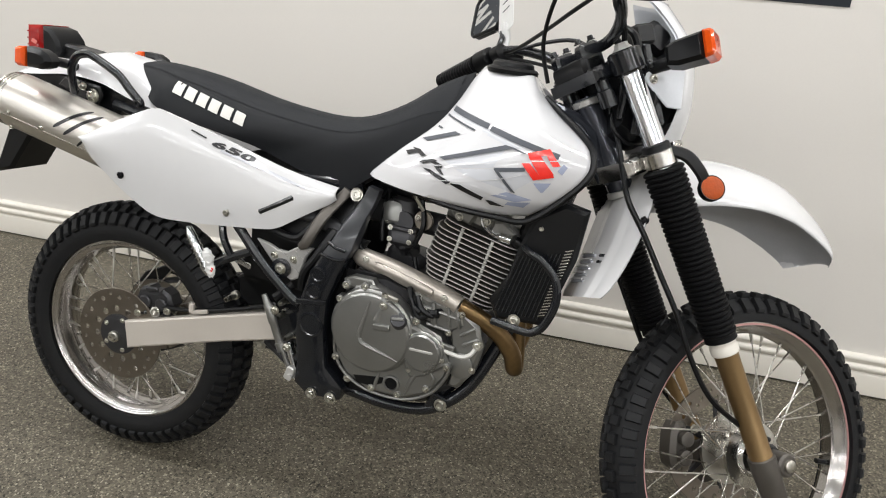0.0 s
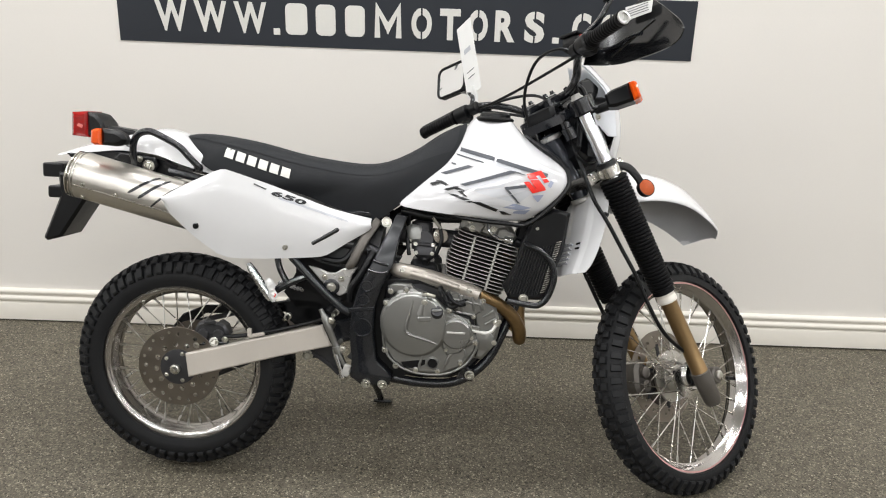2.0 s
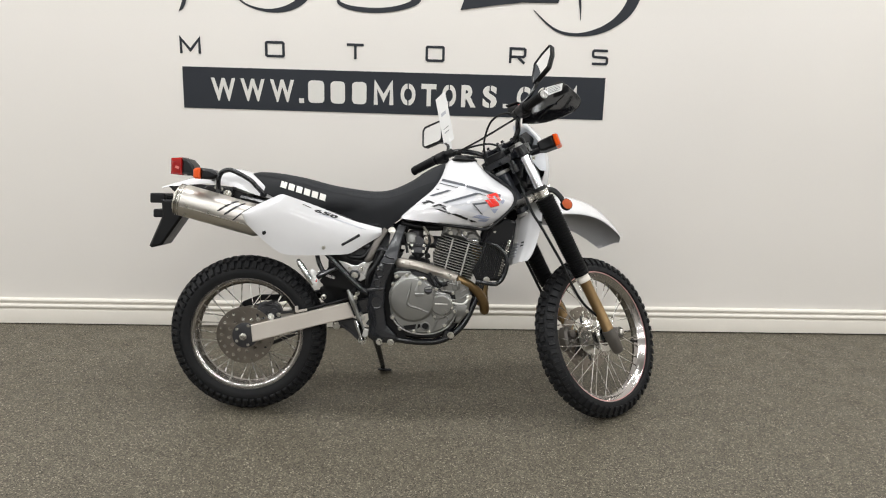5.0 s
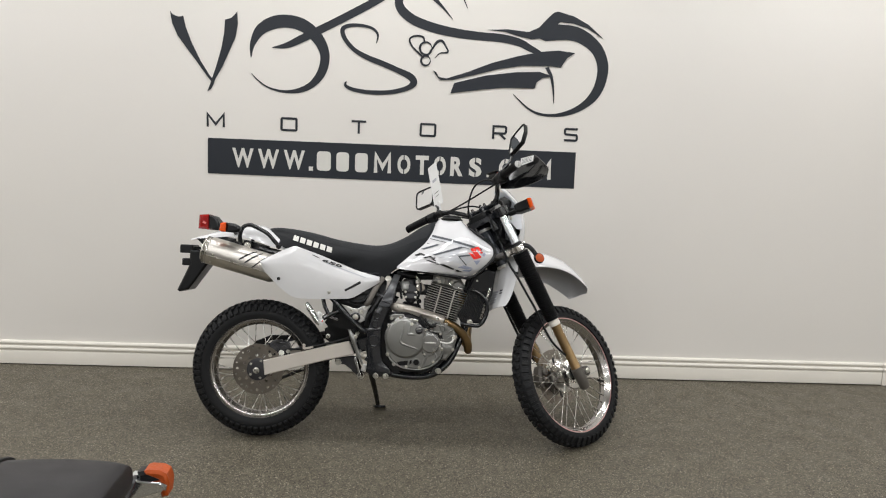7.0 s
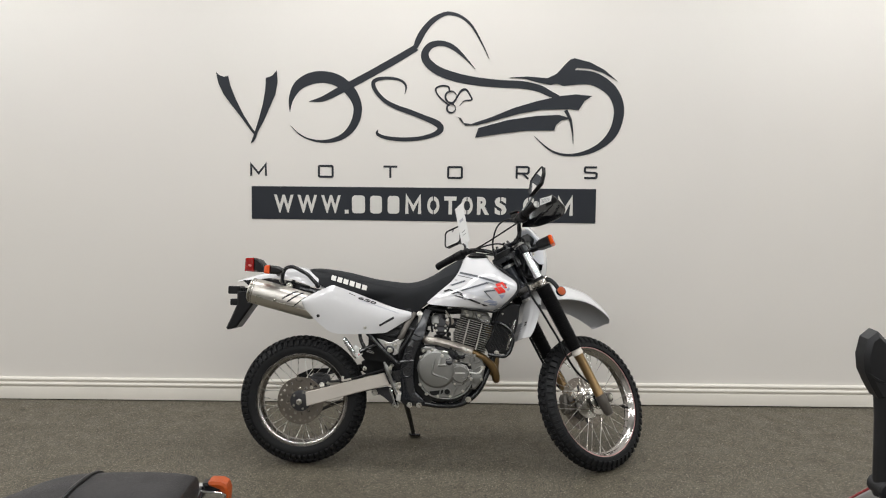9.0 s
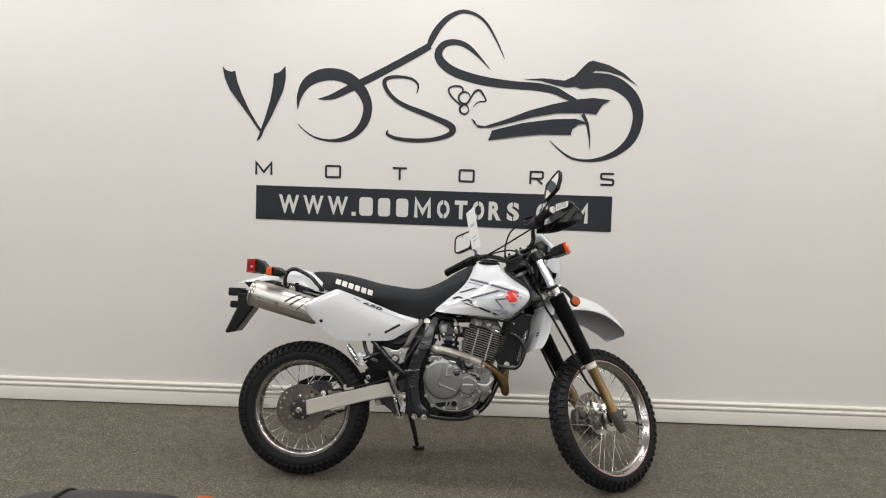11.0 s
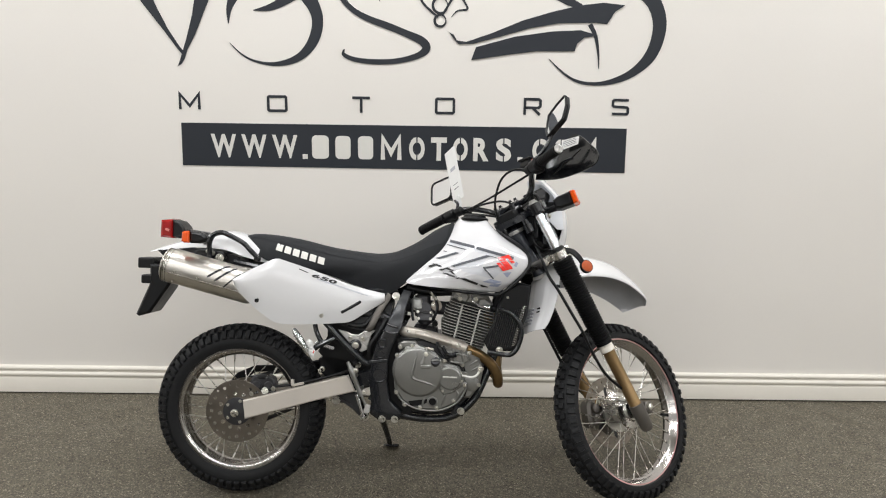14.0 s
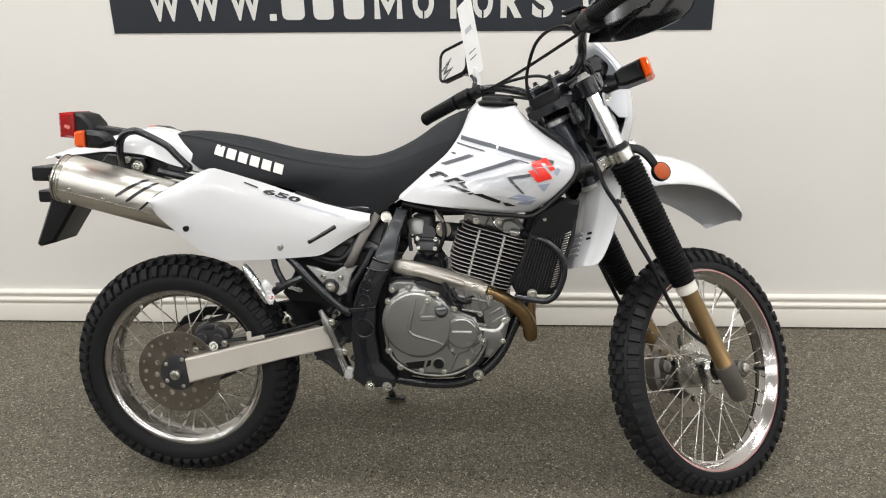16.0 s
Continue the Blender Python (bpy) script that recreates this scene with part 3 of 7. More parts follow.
panel_top = [(0.033, 0.844), (0.061, 0.862), (0.108, 0.888), (0.160, 0.914), (0.178, 0.918), (0.198, 0.913), (0.305, 0.876), (0.447, 0.821), (0.562, 0.792)]
panel_bottom = [(0.034, 0.838), (0.046, 0.805), (0.077, 0.770), (0.114, 0.732), (0.152, 0.701), (0.172, 0.688), (0.205, 0.680), (0.287, 0.679), (0.410, 0.684), (0.440, 0.689), (0.460, 0.699), (0.506, 0.729), (0.550, 0.755), (0.564, 0.767)]
panel_geo = skin(panel_bottom, panel_top, [(0.034, 0.838), (0.033, 0.844)], [(0.564, 0.767), (0.562, 0.792)], panel_depth, 0.006, 44, 16)
side_panel = part("side_panel", panel_geo, WHITE, bike, "glossy white side panel over the silencer", sharp=60)
part("side_panel", mirror_y(panel_geo), WHITE, bike, "glossy white side panel", sharp=60)
PANEL_GRID = [(p, -panel_depth(a, v)) for col in patch(panel_bottom, panel_top, [(0.034, 0.838), (0.033, 0.844)], [(0.564, 0.767), (0.562, 0.792)], 60, 30) for p, a, v in col]


def on_panel(pts, lift_by=0.0012):
    return laid(PANEL_GRID, pts, lift_by)


def strip(p, q, w, lay, lift_by=0.0012, n=10):
    """A straight stripe from p to q, w wide."""
    p, q = Vector(p), Vector(q)
    k = Vector((-(q - p).y, (q - p).x)).normalized() * w / 2
    return decal([p - k, q - k, q + k, p + k], n, lift_by, lay)


tail_top = [(-0.354, 0.922), (-0.300, 0.943), (-0.241, 0.963), (-0.160, 0.984), (-0.078, 1.003), (-0.016, 0.996), (0.010, 0.984)]
tail_low = [(-0.354, 0.915), (-0.300, 0.924), (-0.241, 0.930), (-0.160, 0.938), (-0.060, 0.930), (0.020, 0.904), (0.130, 0.878)]
tail = part("tail_cowl", shell(tail_low, tail_top, [(-0.354, 0.915), (-0.354, 0.922)], [(0.130, 0.878), (0.080, 0.925), (0.010, 0.984)],
                               lambda s, v: (0.066 + 0.026 * min(1, s * 1.6)) * (1 - 0.22 * v) * max(0, 1 - v ** 6) ** 0.5, 30, 12), WHITE, bike, "white tail cowl and rear mudguard", sharp=60)
part("inner_fender", shell([(-0.25, 0.885), (-0.16, 0.895), (-0.06, 0.878), (0.0, 0.862)], [(-0.29, 0.924), (-0.16, 0.934), (-0.06, 0.926), (0.02, 0.905)], [(-0.25, 0.885), (-0.29, 0.924)],
                           [(0.0, 0.862), (0.02, 0.905)], lambda s, v: 0.075, 14, 4), BLACK, bike, "black inner rear mudguard")
part("mudflap", plate([(-0.245, 0.868), (-0.355, 0.868), (-0.352, 0.80), (-0.405, 0.676), (-0.395, 0.668), (-0.352, 0.680), (-0.270, 0.800)], -0.066, 0.056, 0.008), BLACK, bike, "black plastic mudflap")
part("plate_bracket", join(moved(block((0.062, 0.10, 0.040)), pose(-0.385, -0.02, 0.868)), moved(block((0.10, 0.06, 0.014)), pose(-0.33, -0.02, 0.872)),
                           moved(block((0.050, 0.10, 0.034)), pose(-0.378, -0.02, 0.806)), moved(block((0.06, 0.03, 0.012)), pose(-0.345, -0.02, 0.80))), BLACK, bike, "black licence plate bracket")

# tail lamp and signals
lamp = part("tail_lamp", join(plate([(-0.250, 1.042), (-0.225, 1.036), (-0.205, 1.014), (-0.195, 0.988), (-0.205, 0.972), (-0.250, 0.978)], -0.050, 0.050, 0.008),
                              plate([(-0.235, 1.010), (-0.130, 0.996), (-0.09, 0.985), (-0.12, 0.968), (-0.235, 0.970)], -0.030, 0.030, 0.006)), BLACK, bike, "black tail lamp housing")
part("lens", plate([(-0.296, 1.040), (-0.250, 1.044), (-0.250, 0.970), (-0.298, 0.974)], -0.048, 0.048, 0.008), REDL, lamp, "red plastic lens")
for z in (0.994, 1.010, 1.026):
    part("lens_rib", moved(block((0.034, 0.0016, 0.003), 0.0006), pose(-0.271, -0.0525, z)), REDL, lamp)
# The bulb's pinkish highlight is put on the lens as a pale block.
part("lens_highlight", moved(block((0.016, 0.0016, 0.010), 0.0006), pose(-0.268, -0.0525, 1.003, 0, 25)), mat("pink_highlight", lin(214, 120, 112), 0.2), lamp, "pinkish bulb highlight set on the lens")


def rear_signal(side):
    s = part("rear_signal", join(plate([(-0.156, 0.999), (-0.118, 0.996), (-0.098, 0.986), (-0.090, 0.973), (-0.098, 0.960), (-0.118, 0.954), (-0.156, 0.956)], side * 0.172, side * 0.216, 0.010),
                                 tube([(-0.108, side * 0.188, 0.974), (-0.128, side * 0.13, 0.966), (-0.150, side * 0.06, 0.955)], 0.010)), BLACK, bike, "black rear turn signal")
    part("lens", plate([(-0.182, 0.993), (-0.172, 0.998), (-0.156, 0.999), (-0.156, 0.956), (-0.174, 0.956), (-0.184, 0.962)], side * 0.170, side * 0.218, 0.006), AMBER, s, "amber lens")


def grab_rail(side):
    low = 0.016 if side > 0 else 0.0
    g = part("grab_rail", tube([(-0.080, side * 0.128, 0.905), (-0.076, side * 0.14, 0.955 - low), (-0.062, side * 0.141, 0.986 - low), (-0.036, side * 0.141, 0.997 - low), (-0.012, side * 0.141, 0.992 - low),
                                (0.045, side * 0.14, 0.963 - low), (0.072, side * 0.138, 0.935 - low), (0.097, side * 0.134, 0.908 - low)], 0.0095, 12), BLACKP, bike, "black tubular grab rail")
    part("bolt", bolt((0.097, side * 0.136, 0.906), (0, side, 0), 0.009, 0.010), BLACKP, g)


for side in (-1, 1):
    rear_signal(side)
    grab_rail(side)

# exhaust
E0, E1 = Vector((-0.252, -0.168, 0.885)), Vector((0.120, -0.150, 0.790))
ED = (E1 - E0).normalized()
muffler = part("silencer", lathe([(0.006, 0.020), (0.006, 0.036), (0.0, 0.040), (0.002, 0.050), (0.010, 0.056), (0.016, 0.057), (0.018, 0.061), (0.030, 0.062), (0.032, 0.0625), (0.33, 0.0625),
                                  (0.345, 0.056), (0.37, 0.034), (0.38, 0.0)], E0, ED, 40), STEEL, bike, "brushed steel silencer", sharp=30)
for d in (0.012, 0.020, 0.028):
    part("end_rib", lathe([(d - 0.003, 0.0575), (d - 0.0015, 0.0635), (d + 0.0015, 0.0635), (d + 0.003, 0.0575)], E0, ED, 40), ALU, muffler)


def around(d, deg, r):
    """A point on the silencer's skin: d along it, deg up from its right side."""
    u = Vector((0, -1, 0)) * math.cos(radians(deg)) + Vector((0.25, 0, 0.97)) * math.sin(radians(deg))
    u = (u - ED * u.dot(ED)).normalized()
    return E0 + ED * d + u * r


cover = [[around(0.034 + 0.27 * i / 12, -16 + 176 * j / 16, 0.0655) for j in range(17)] for i in range(13)]
cv = [tuple(p) for r in cover for p in r]
part("silencer_cover", (cv, [(i * 17 + j, i * 17 + j + 1, (i + 1) * 17 + j + 1, (i + 1) * 17 + j) for i in range(12) for j in range(16)]), STEEL, muffler, "brushed steel heat cover")
part("cover_edge", sweep([around(0.034 + 0.27 * i / 8, -16, 0.0650) for i in range(9)], [0.0018] * 9, 6), ALU, muffler)
for d, a0, a1, w in ((0.182, 2, 64, 0.0054), (0.210, -4, 62, 0.0052), (0.246, -16, 60, 0.0034)):
    lo = [around(d + 0.062 * i / 10 - w * (0.4 if i in (0, 10) else 1), a0 + (a1 - a0) * i / 10, 0.0662) for i in range(11)]
    hi = [around(d + 0.062 * i / 10 + w * (0.4 if i in (0, 10) else 1), a0 + (a1 - a0) * i / 10, 0.0662) for i in range(11)]
    part("slot", ([tuple(p) for p in lo + hi], [(i, i + 1, i + 12, i + 11) for i in range(10)]), BLACKD, muffler, "dark slot in the cover")
for d, a in ((0.062, -10), (0.150, -12), (0.060, -48)):
    part("bolt", bolt(around(d, a, 0.0645), around(d, a, 1.0) - around(d, a, 0.0), 0.0045, 0.004), ZINC, muffler)
part("silencer_mount", join(plate([(-0.13, 0.935), (-0.035, 0.925), (-0.028, 0.905), (-0.045, 0.880), (-0.09, 0.890), (-0.15, 0.915)], -0.100, -0.085, 0.004)), BLACK, bike, "black silencer bracket")
for p, r in (((-0.052, -0.101, 0.902), 0.0115), ((-0.076, -0.101, 0.920), 0.0065), ((-0.094, -0.101, 0.926), 0.0055)):
    part("bolt", bolt(p, (0, -1, 0), r, 0.010), ZINC, bike)
header = [(0.905, -0.03, 0.735), (0.940, -0.036, 0.690), (0.956, -0.040, 0.600), (0.962, -0.044, 0.520), (0.966, -0.054, 0.470), (0.966, -0.068, 0.466), (0.962, -0.086, 0.500), (0.940, -0.104, 0.540), (0.900, -0.120, 0.574), (0.850, -0.130, 0.597)]
part("mid_pipe", tube([(0.850, -0.128, 0.602), (0.74, -0.120, 0.628), (0.640, -0.108, 0.650), (0.585, -0.090, 0.680), (0.50, -0.090, 0.715), (0.30, -0.115, 0.755), (0.10, -0.150, 0.795)], 0.018, 12), CASED, bike, "dark exhaust mid pipe")
part("header_pipe", tube(header, [0.0195] * 4 + [0.0190, 0.0190] + [0.0195] * 4, 14), GOLDP, bike, "golden heat-tinted exhaust header pipe")
part("header_pipe", tube([(0.905, 0.03, 0.735), (0.968, 0.03, 0.690), (0.970, 0.020, 0.600), (0.966, 0.015, 0.520), (0.955, -0.030, 0.486)], 0.019, 12), GOLDP, bike, "golden heat-tinted exhaust header pipe")
sh = part("heat_shield", tube([(0.622, -0.106, 0.654), (0.632, -0.110, 0.652), (0.700, -0.116, 0.640), (0.760, -0.122, 0.626), (0.820, -0.129, 0.609), (0.850, -0.132, 0.597)], [0.018, 0.0215, 0.0225, 0.0225, 0.0225, 0.0215], 16, 5), SHIELD, bike,
          "satin metal exhaust heat shield")
part("rib", tube([(0.668, -0.1355, 0.650), (0.672, -0.1360, 0.648), (0.730, -0.1415, 0.636), (0.790, -0.1475, 0.620), (0.795, -0.1480, 0.618)], [0.004, 0.0085, 0.0085, 0.0085, 0.004], 10, 6), SHIELD, sh)
for p in ((0.642, -0.130, 0.655), (0.822, -0.150, 0.612)):
    part("bolt", bolt(p, (0, -1, 0.1), 0.006, 0.005), ZINC, sh)

# frame
def beam(pairs, y0, y1, b=0.007, steps=3):
    """A pressed frame member: its two edges in x and z run down in pairs; folded over at both edges, from its face at y0 back to y1."""
    rows = [[Vector(l).lerp(Vector(l2), t / steps), Vector(r).lerp(Vector(r2), t / steps)] for (l, r), (l2, r2) in zip(pairs, pairs[1:]) for t in range(steps)] + [[Vector(q) for q in pairs[-1]]]
    s = 1 if y1 > y0 else -1
    v, f = [], []
    for l, r in rows:
        d = (r - l).normalized() * b
        v += [(q.x, y, q.y) for q, y in ((l, y1), (l, y0 + s * b), (l + d * 0.3, y0 + s * b * 0.3), (l + d, y0), (r - d, y0), (r - d * 0.3, y0 + s * b * 0.3), (r, y0 + s * b), (r, y1))]
    for i in range(len(rows) - 1):
        f += [(i * 8 + k, i * 8 + (k + 1) % 8, i * 8 + 8 + (k + 1) % 8, i * 8 + 8 + k) for k in range(8)]
    return v, f + [tuple(range(8)), tuple(range(len(v) - 8, len(v)))]


SPAR = [((0.622, 0.804), (0.652, 0.800)), ((0.590, 0.737), (0.633, 0.745)), ((0.567, 0.682), (0.619, 0.674)), ((0.552, 0.656), (0.607, 0.652)), ((0.526, 0.607), (0.588, 0.605)), ((0.507, 0.545), (0.571, 0.556)),
        ((0.499, 0.470), (0.566, 0.480)), ((0.506, 0.400), (0.574, 0.402)), ((0.500, 0.352), (0.616, 0.360)), ((0.528, 0.331), (0.610, 0.334))]


def spar(side):
    s = part("pivot_plate", beam(SPAR[3:], side * 0.166, side * 0.118), BLACKP, bike, "black painted swingarm pivot plate")
    part("frame_spar", beam(SPAR[:4], side * 0.1655, side * 0.1185), SPARM, bike, "dark grey painted frame spar")
    for x, z, r in ((0.549, 0.611, 0.014), (0.540, 0.572, 0.014), (0.536, 0.495, 0.024)):
        part("boss", lathe([(-0.004, r + 0.005), (0.003, r + 0.004), (0.0035, r), (0.0005, r - 0.002), (0.0005, 0.0)], (x, side * 0.166, z), (0, side, 0), 20), BLACKP, s)
    part("rib", tube([(0.552, side * 0.167, 0.658), (0.585, side * 0.168, 0.651), (0.606, side * 0.167, 0.655)], 0.0035, 8), BLACKP, s)
    part("edge_fold", tube([(0.566, side * 0.166, 0.684), (0.585, side * 0.168, 0.676), (0.606, side * 0.166, 0.672)], 0.004, 8), BLACKP, s)
    part("gusset", plate([(0.500, 0.548), (0.570, 0.556), (0.567, 0.545), (0.500, 0.535)], side * 0.169, side * 0.150, 0.002), BLACKP, s)
    for x, z in ((0.545, 0.336), (0.590, 0.336)):
        part("bolt", bolt((x, side * 0.168, z), (0, side, 0), 0.009, 0.010), ZINC, s, "bright zinc-plated bolt")


for side in (-1, 1):
    part("inner_frame_plate", plate([(0.540, 0.700), (0.530, 0.420), (0.555, 0.340), (0.640, 0.330), (0.660, 0.370), (0.600, 0.420), (0.590, 0.560), (0.610, 0.640), (0.640, 0.690)], side * 0.116, side * 0.104, 0.003), BLACK, bike, "black inner frame plate")
    spar(side)
    part("cradle_tube", tube([(0.600, side * 0.105, 0.338), (0.690, side * 0.112, 0.330), (0.772, side * 0.115, 0.336), (0.826, side * 0.112, 0.360), (0.878, side * 0.100, 0.408), (0.916, side * 0.085, 0.480),
                              (0.965, side * 0.06, 0.600), (1.000, side * 0.045, 0.740), (1.045, side * 0.03, 0.900)], 0.0135, 12), BLACKP, bike, "black lower frame tube")
    part("subframe_tube", tube([(0.310, side * 0.135, 0.712), (0.355, side * 0.142, 0.664), (0.411, side * 0.150, 0.604), (0.475, side * 0.148, 0.544), (0.500, side * 0.146, 0.530)], 0.011, 10), BLACKP, bike, "black subframe tube")
    part("seat_rail", tube([(0.600, side * 0.120, 0.795), (0.40, side * 0.105, 0.800), (0.20, side * 0.095, 0.850), (0.0, side * 0.09, 0.890)], 0.012, 8), BLACKP, bike, "black seat rail")
    part("side_stay", tube([(0.572, side * 0.142, 0.785), (0.541, side * 0.142, 0.739), (0.522, side * 0.140, 0.701), (0.506, side * 0.138, 0.668), (0.492, side * 0.136, 0.655)], [0.011, 0.0125, 0.0125, 0.0125, 0.008], 10), LUG, bike, "dull silver frame stay")
    b = part("peg_bracket", plate([(0.386, 0.652), (0.416, 0.646), (0.436, 0.637), (0.458, 0.636), (0.481, 0.650), (0.520, 0.655), (0.504, 0.632), (0.490, 0.582), (0.470, 0.572), (0.445, 0.586), (0.425, 0.606), (0.404, 0.630)], side * 0.132, side * 0.118, 0.003),
             BRIGHT, bike, "polished metal bracket")
    for x, z in ((0.430, 0.624), (0.476, 0.622)):
        part("bolt", bolt((x, side * 0.132, z), (0, side, 0), 0.006, 0.006), ZINC, b)
    part("pivot_bolt", join(lathe([(0, 0.022), (0.008, 0.022), (0.010, 0.018)], (0.449, side * 0.130, 0.598), (0, side, 0), 20)), BLACKP, b, "dark rubber bush")
    part("bush_bolt", bolt((0.449, side * 0.139, 0.598), (0, side, 0), 0.009, 0.008), ZINC, b, "zinc-plated bolt")
    part("seat_bolt", bolt((0.594, side * 0.158, 0.781), (0, side, 0), 0.0100, 0.012), ZINC, bike, "zinc-plated bolt")
part("backbone", tube([(1.05, 0, 0.955), (0.90, 0, 0.875), (0.70, 0, 0.830), (0.60, 0, 0.770)], 0.026, 12), BLACKP, bike, "black frame backbone")
head_tube = part("steering_head", sweep([fork(0.985, 0, 0), fork(1.19, 0, 0)], [0.027, 0.027], 20), HEADG, bike, "dark grey gloss steering head")
for a in (0.978, 1.168):
    part("bearing_cup", lathe([(a + 0.004, 0.027), (a + 0.006, 0.031), (a + 0.016, 0.031), (a + 0.018, 0.027)], fork(0, 0, 0), UP, 24), BRIGHT, head_tube, "bright bearing cup")
for k in range(5):
    part("weld_bead", lathe([(-0.006, 0.002), (-0.002, 0.006), (0.004, 0.006), (0.007, 0.002)], fork(1.02 + 0.024 * k, -0.020, -0.026), (0.3, -1, 0.2), 10), HEADG, head_tube)
part("head_gusset", join(plate([(0.948, 1.000), (0.985, 1.028), (1.030, 1.015), (1.072, 0.985), (1.100, 0.905), (1.085, 0.880), (1.045, 0.945), (1.000, 0.975)], -0.030, 0.030, 0.006),
                         tube([(0.965, -0.032, 1.004), (1.000, -0.034, 1.000), (1.040, -0.034, 0.985), (1.062, -0.032, 0.950)], 0.007, 8),
                         tube([(0.955, -0.031, 0.985), (0.990, -0.034, 0.978), (1.020, -0.034, 0.965), (1.046, -0.032, 0.935)], 0.006, 8)), HEADG, bike, "dark grey frame gusset")
part("inner_mudguard", shell([(0.300, 0.560), (0.385, 0.470), (0.510, 0.470)], [(0.285, 0.740), (0.40, 0.720), (0.530, 0.660)], [(0.300, 0.560), (0.340, 0.640), (0.285, 0.740)], [(0.510, 0.470), (0.530, 0.660)], lambda s, v: 0.060, 12, 6), BLACK, bike, "black inner mudguard")
for pts in ([(0.560, -0.120, 0.700), (0.530, -0.135, 0.640), (0.505, -0.140, 0.600), (0.498, -0.138, 0.560)], [(0.545, -0.110, 0.760), (0.500, -0.120, 0.690), (0.470, -0.118, 0.668), (0.42, -0.11, 0.672)], [(0.470, -0.120, 0.560), (0.455, -0.135, 0.545), (0.440, -0.150, 0.530)], [(0.50, -0.120, 0.47), (0.52, -0.140, 0.44), (0.50, -0.155, 0.40)]):
    part("rubber_hose", tube(pts, 0.009, 8), BLACK, bike, "black rubber hose")
part("chrome_clip", join(moved(block((0.040, 0.006, 0.014), 0.003), pose(0.352, -0.128, 0.588, 0, 15)), moved(block((0.022, 0.006, 0.012), 0.003), pose(0.312, -0.130, 0.600, 0, -10))), CHROME, bike, "bright metal clip")
part("airbox", shell([(0.330, 0.700), (0.42, 0.655), (0.56, 0.640)], [(0.330, 0.830), (0.45, 0.800), (0.585, 0.770)], [(0.330, 0.700), (0.330, 0.830)], [(0.56, 0.640), (0.585, 0.770)],
                     lambda s, v: 0.095 - 0.02 * v, 10, 6), BLACK, bike, "black airbox")
shock = part("rear_shock", sweep([(0.405, 0.01, 0.760), (0.470, 0.01, 0.440)], [0.022, 0.022], 14), CASED, bike, "rear shock absorber")
part("spring", sweep(spline([(0.420 + 0.065 * k / 60 * 0.8 + 0.036 * math.cos(k * 0.8) * 0.98, 0.01 + 0.036 * math.sin(k * 0.8), 0.700 - 0.22 * k / 60 + 0.007 * math.cos(k * 0.8)) for k in range(61)], 2), [0.006] * 121, 6), BLACKP, shock)
link = part("rising_link", join(plate([(0.350, 0.392), (0.356, 0.372), (0.372, 0.366), (0.400, 0.368), (0.462, 0.308), (0.480, 0.308), (0.488, 0.326), (0.470, 0.366), (0.456, 0.404), (0.430, 0.410)], -0.066, -0.050, 0.004),
                                  plate([(0.372, 0.384), (0.384, 0.392), (0.462, 0.334), (0.458, 0.322)], -0.070, -0.062, 0.003)), CASED, bike, "grey cast suspension link")
for x, z, r in ((0.366, 0.377, 0.011), (0.470, 0.320, 0.012), (0.452, 0.382, 0.008)):
    part("pivot_bolt", bolt((x, -0.066, z), (0, -1, 0), r, 0.010), ZINC, link, "bright pivot bolt")
part("tie_rod", sweep([(0.446, -0.076, 0.404), (0.452, -0.078, 0.385), (0.464, -0.080, 0.345), (0.470, -0.080, 0.322)], [0.010, 0.012, 0.009, 0.012], 12), CHROME, link, "bright tie rod")
part("mud_guard", plate([(0.300, 0.530), (0.330, 0.545), (0.400, 0.540), (0.430, 0.520), (0.430, 0.470), (0.330, 0.462), (0.306, 0.480)], -0.060, 0.060, 0.006), BLACK, bike, "black inner mudguard")
for x, z in ((0.322, 0.500), (0.450, 0.486), (0.470, 0.440), (0.455, 0.520)):
    part("bolt", bolt((x, -0.100, z), (0, -1, 0), 0.007, 0.040), ZINC, bike)

# swing arm
for side in (-1, 1):
    s = part("swingarm", join(plate([(0.032, 0.375), (0.420, 0.484), (0.445, 0.424), (0.300, 0.385), (0.038, 0.306)], side * 0.126, side * 0.096, 0.004)), SWING, bike, "pale box-section swing arm")
    part("pivot_end", plate([(0.405, 0.480), (0.540, 0.520), (0.560, 0.490), (0.545, 0.455), (0.430, 0.422)], side * 0.120, side * 0.080, 0.006), BLACKP, s, "black pivot end")
    part("axle_block", plate(rounded(0.075, 0.058, 0.016, 0.012, 0.332), side * 0.112, side * 0.090, 0.003), CASE, s, "grey alloy chain adjuster")
    part("axle_nut", join(lathe([(0, 0.020), (0.004, 0.020), (0.004, 0.0145), (0.014, 0.014), (0.016, 0.010), (0.022, 0.009), (0.022, 0.0)], (0.0, side * 0.112, 0.326), (0, side, 0), 12)), ZINC, s, "zinc axle nut")
part("brake_hose", tube([(0.100, -0.100, 0.425), (0.180, -0.108, 0.433), (0.280, -0.112, 0.455), (0.400, -0.118, 0.492), (0.440, -0.150, 0.515)], 0.0055, 8), BLACK, bike, "black rear brake hose")
part("hose_guide", join(moved(block((0.045, 0.010, 0.010), 0.002), pose(0.235, -0.118, 0.442, 0, -14)), moved(block((0.012, 0.012, 0.024), 0.002), pose(0.215, -0.118, 0.448))), SWING, bike, "pale hose guide")
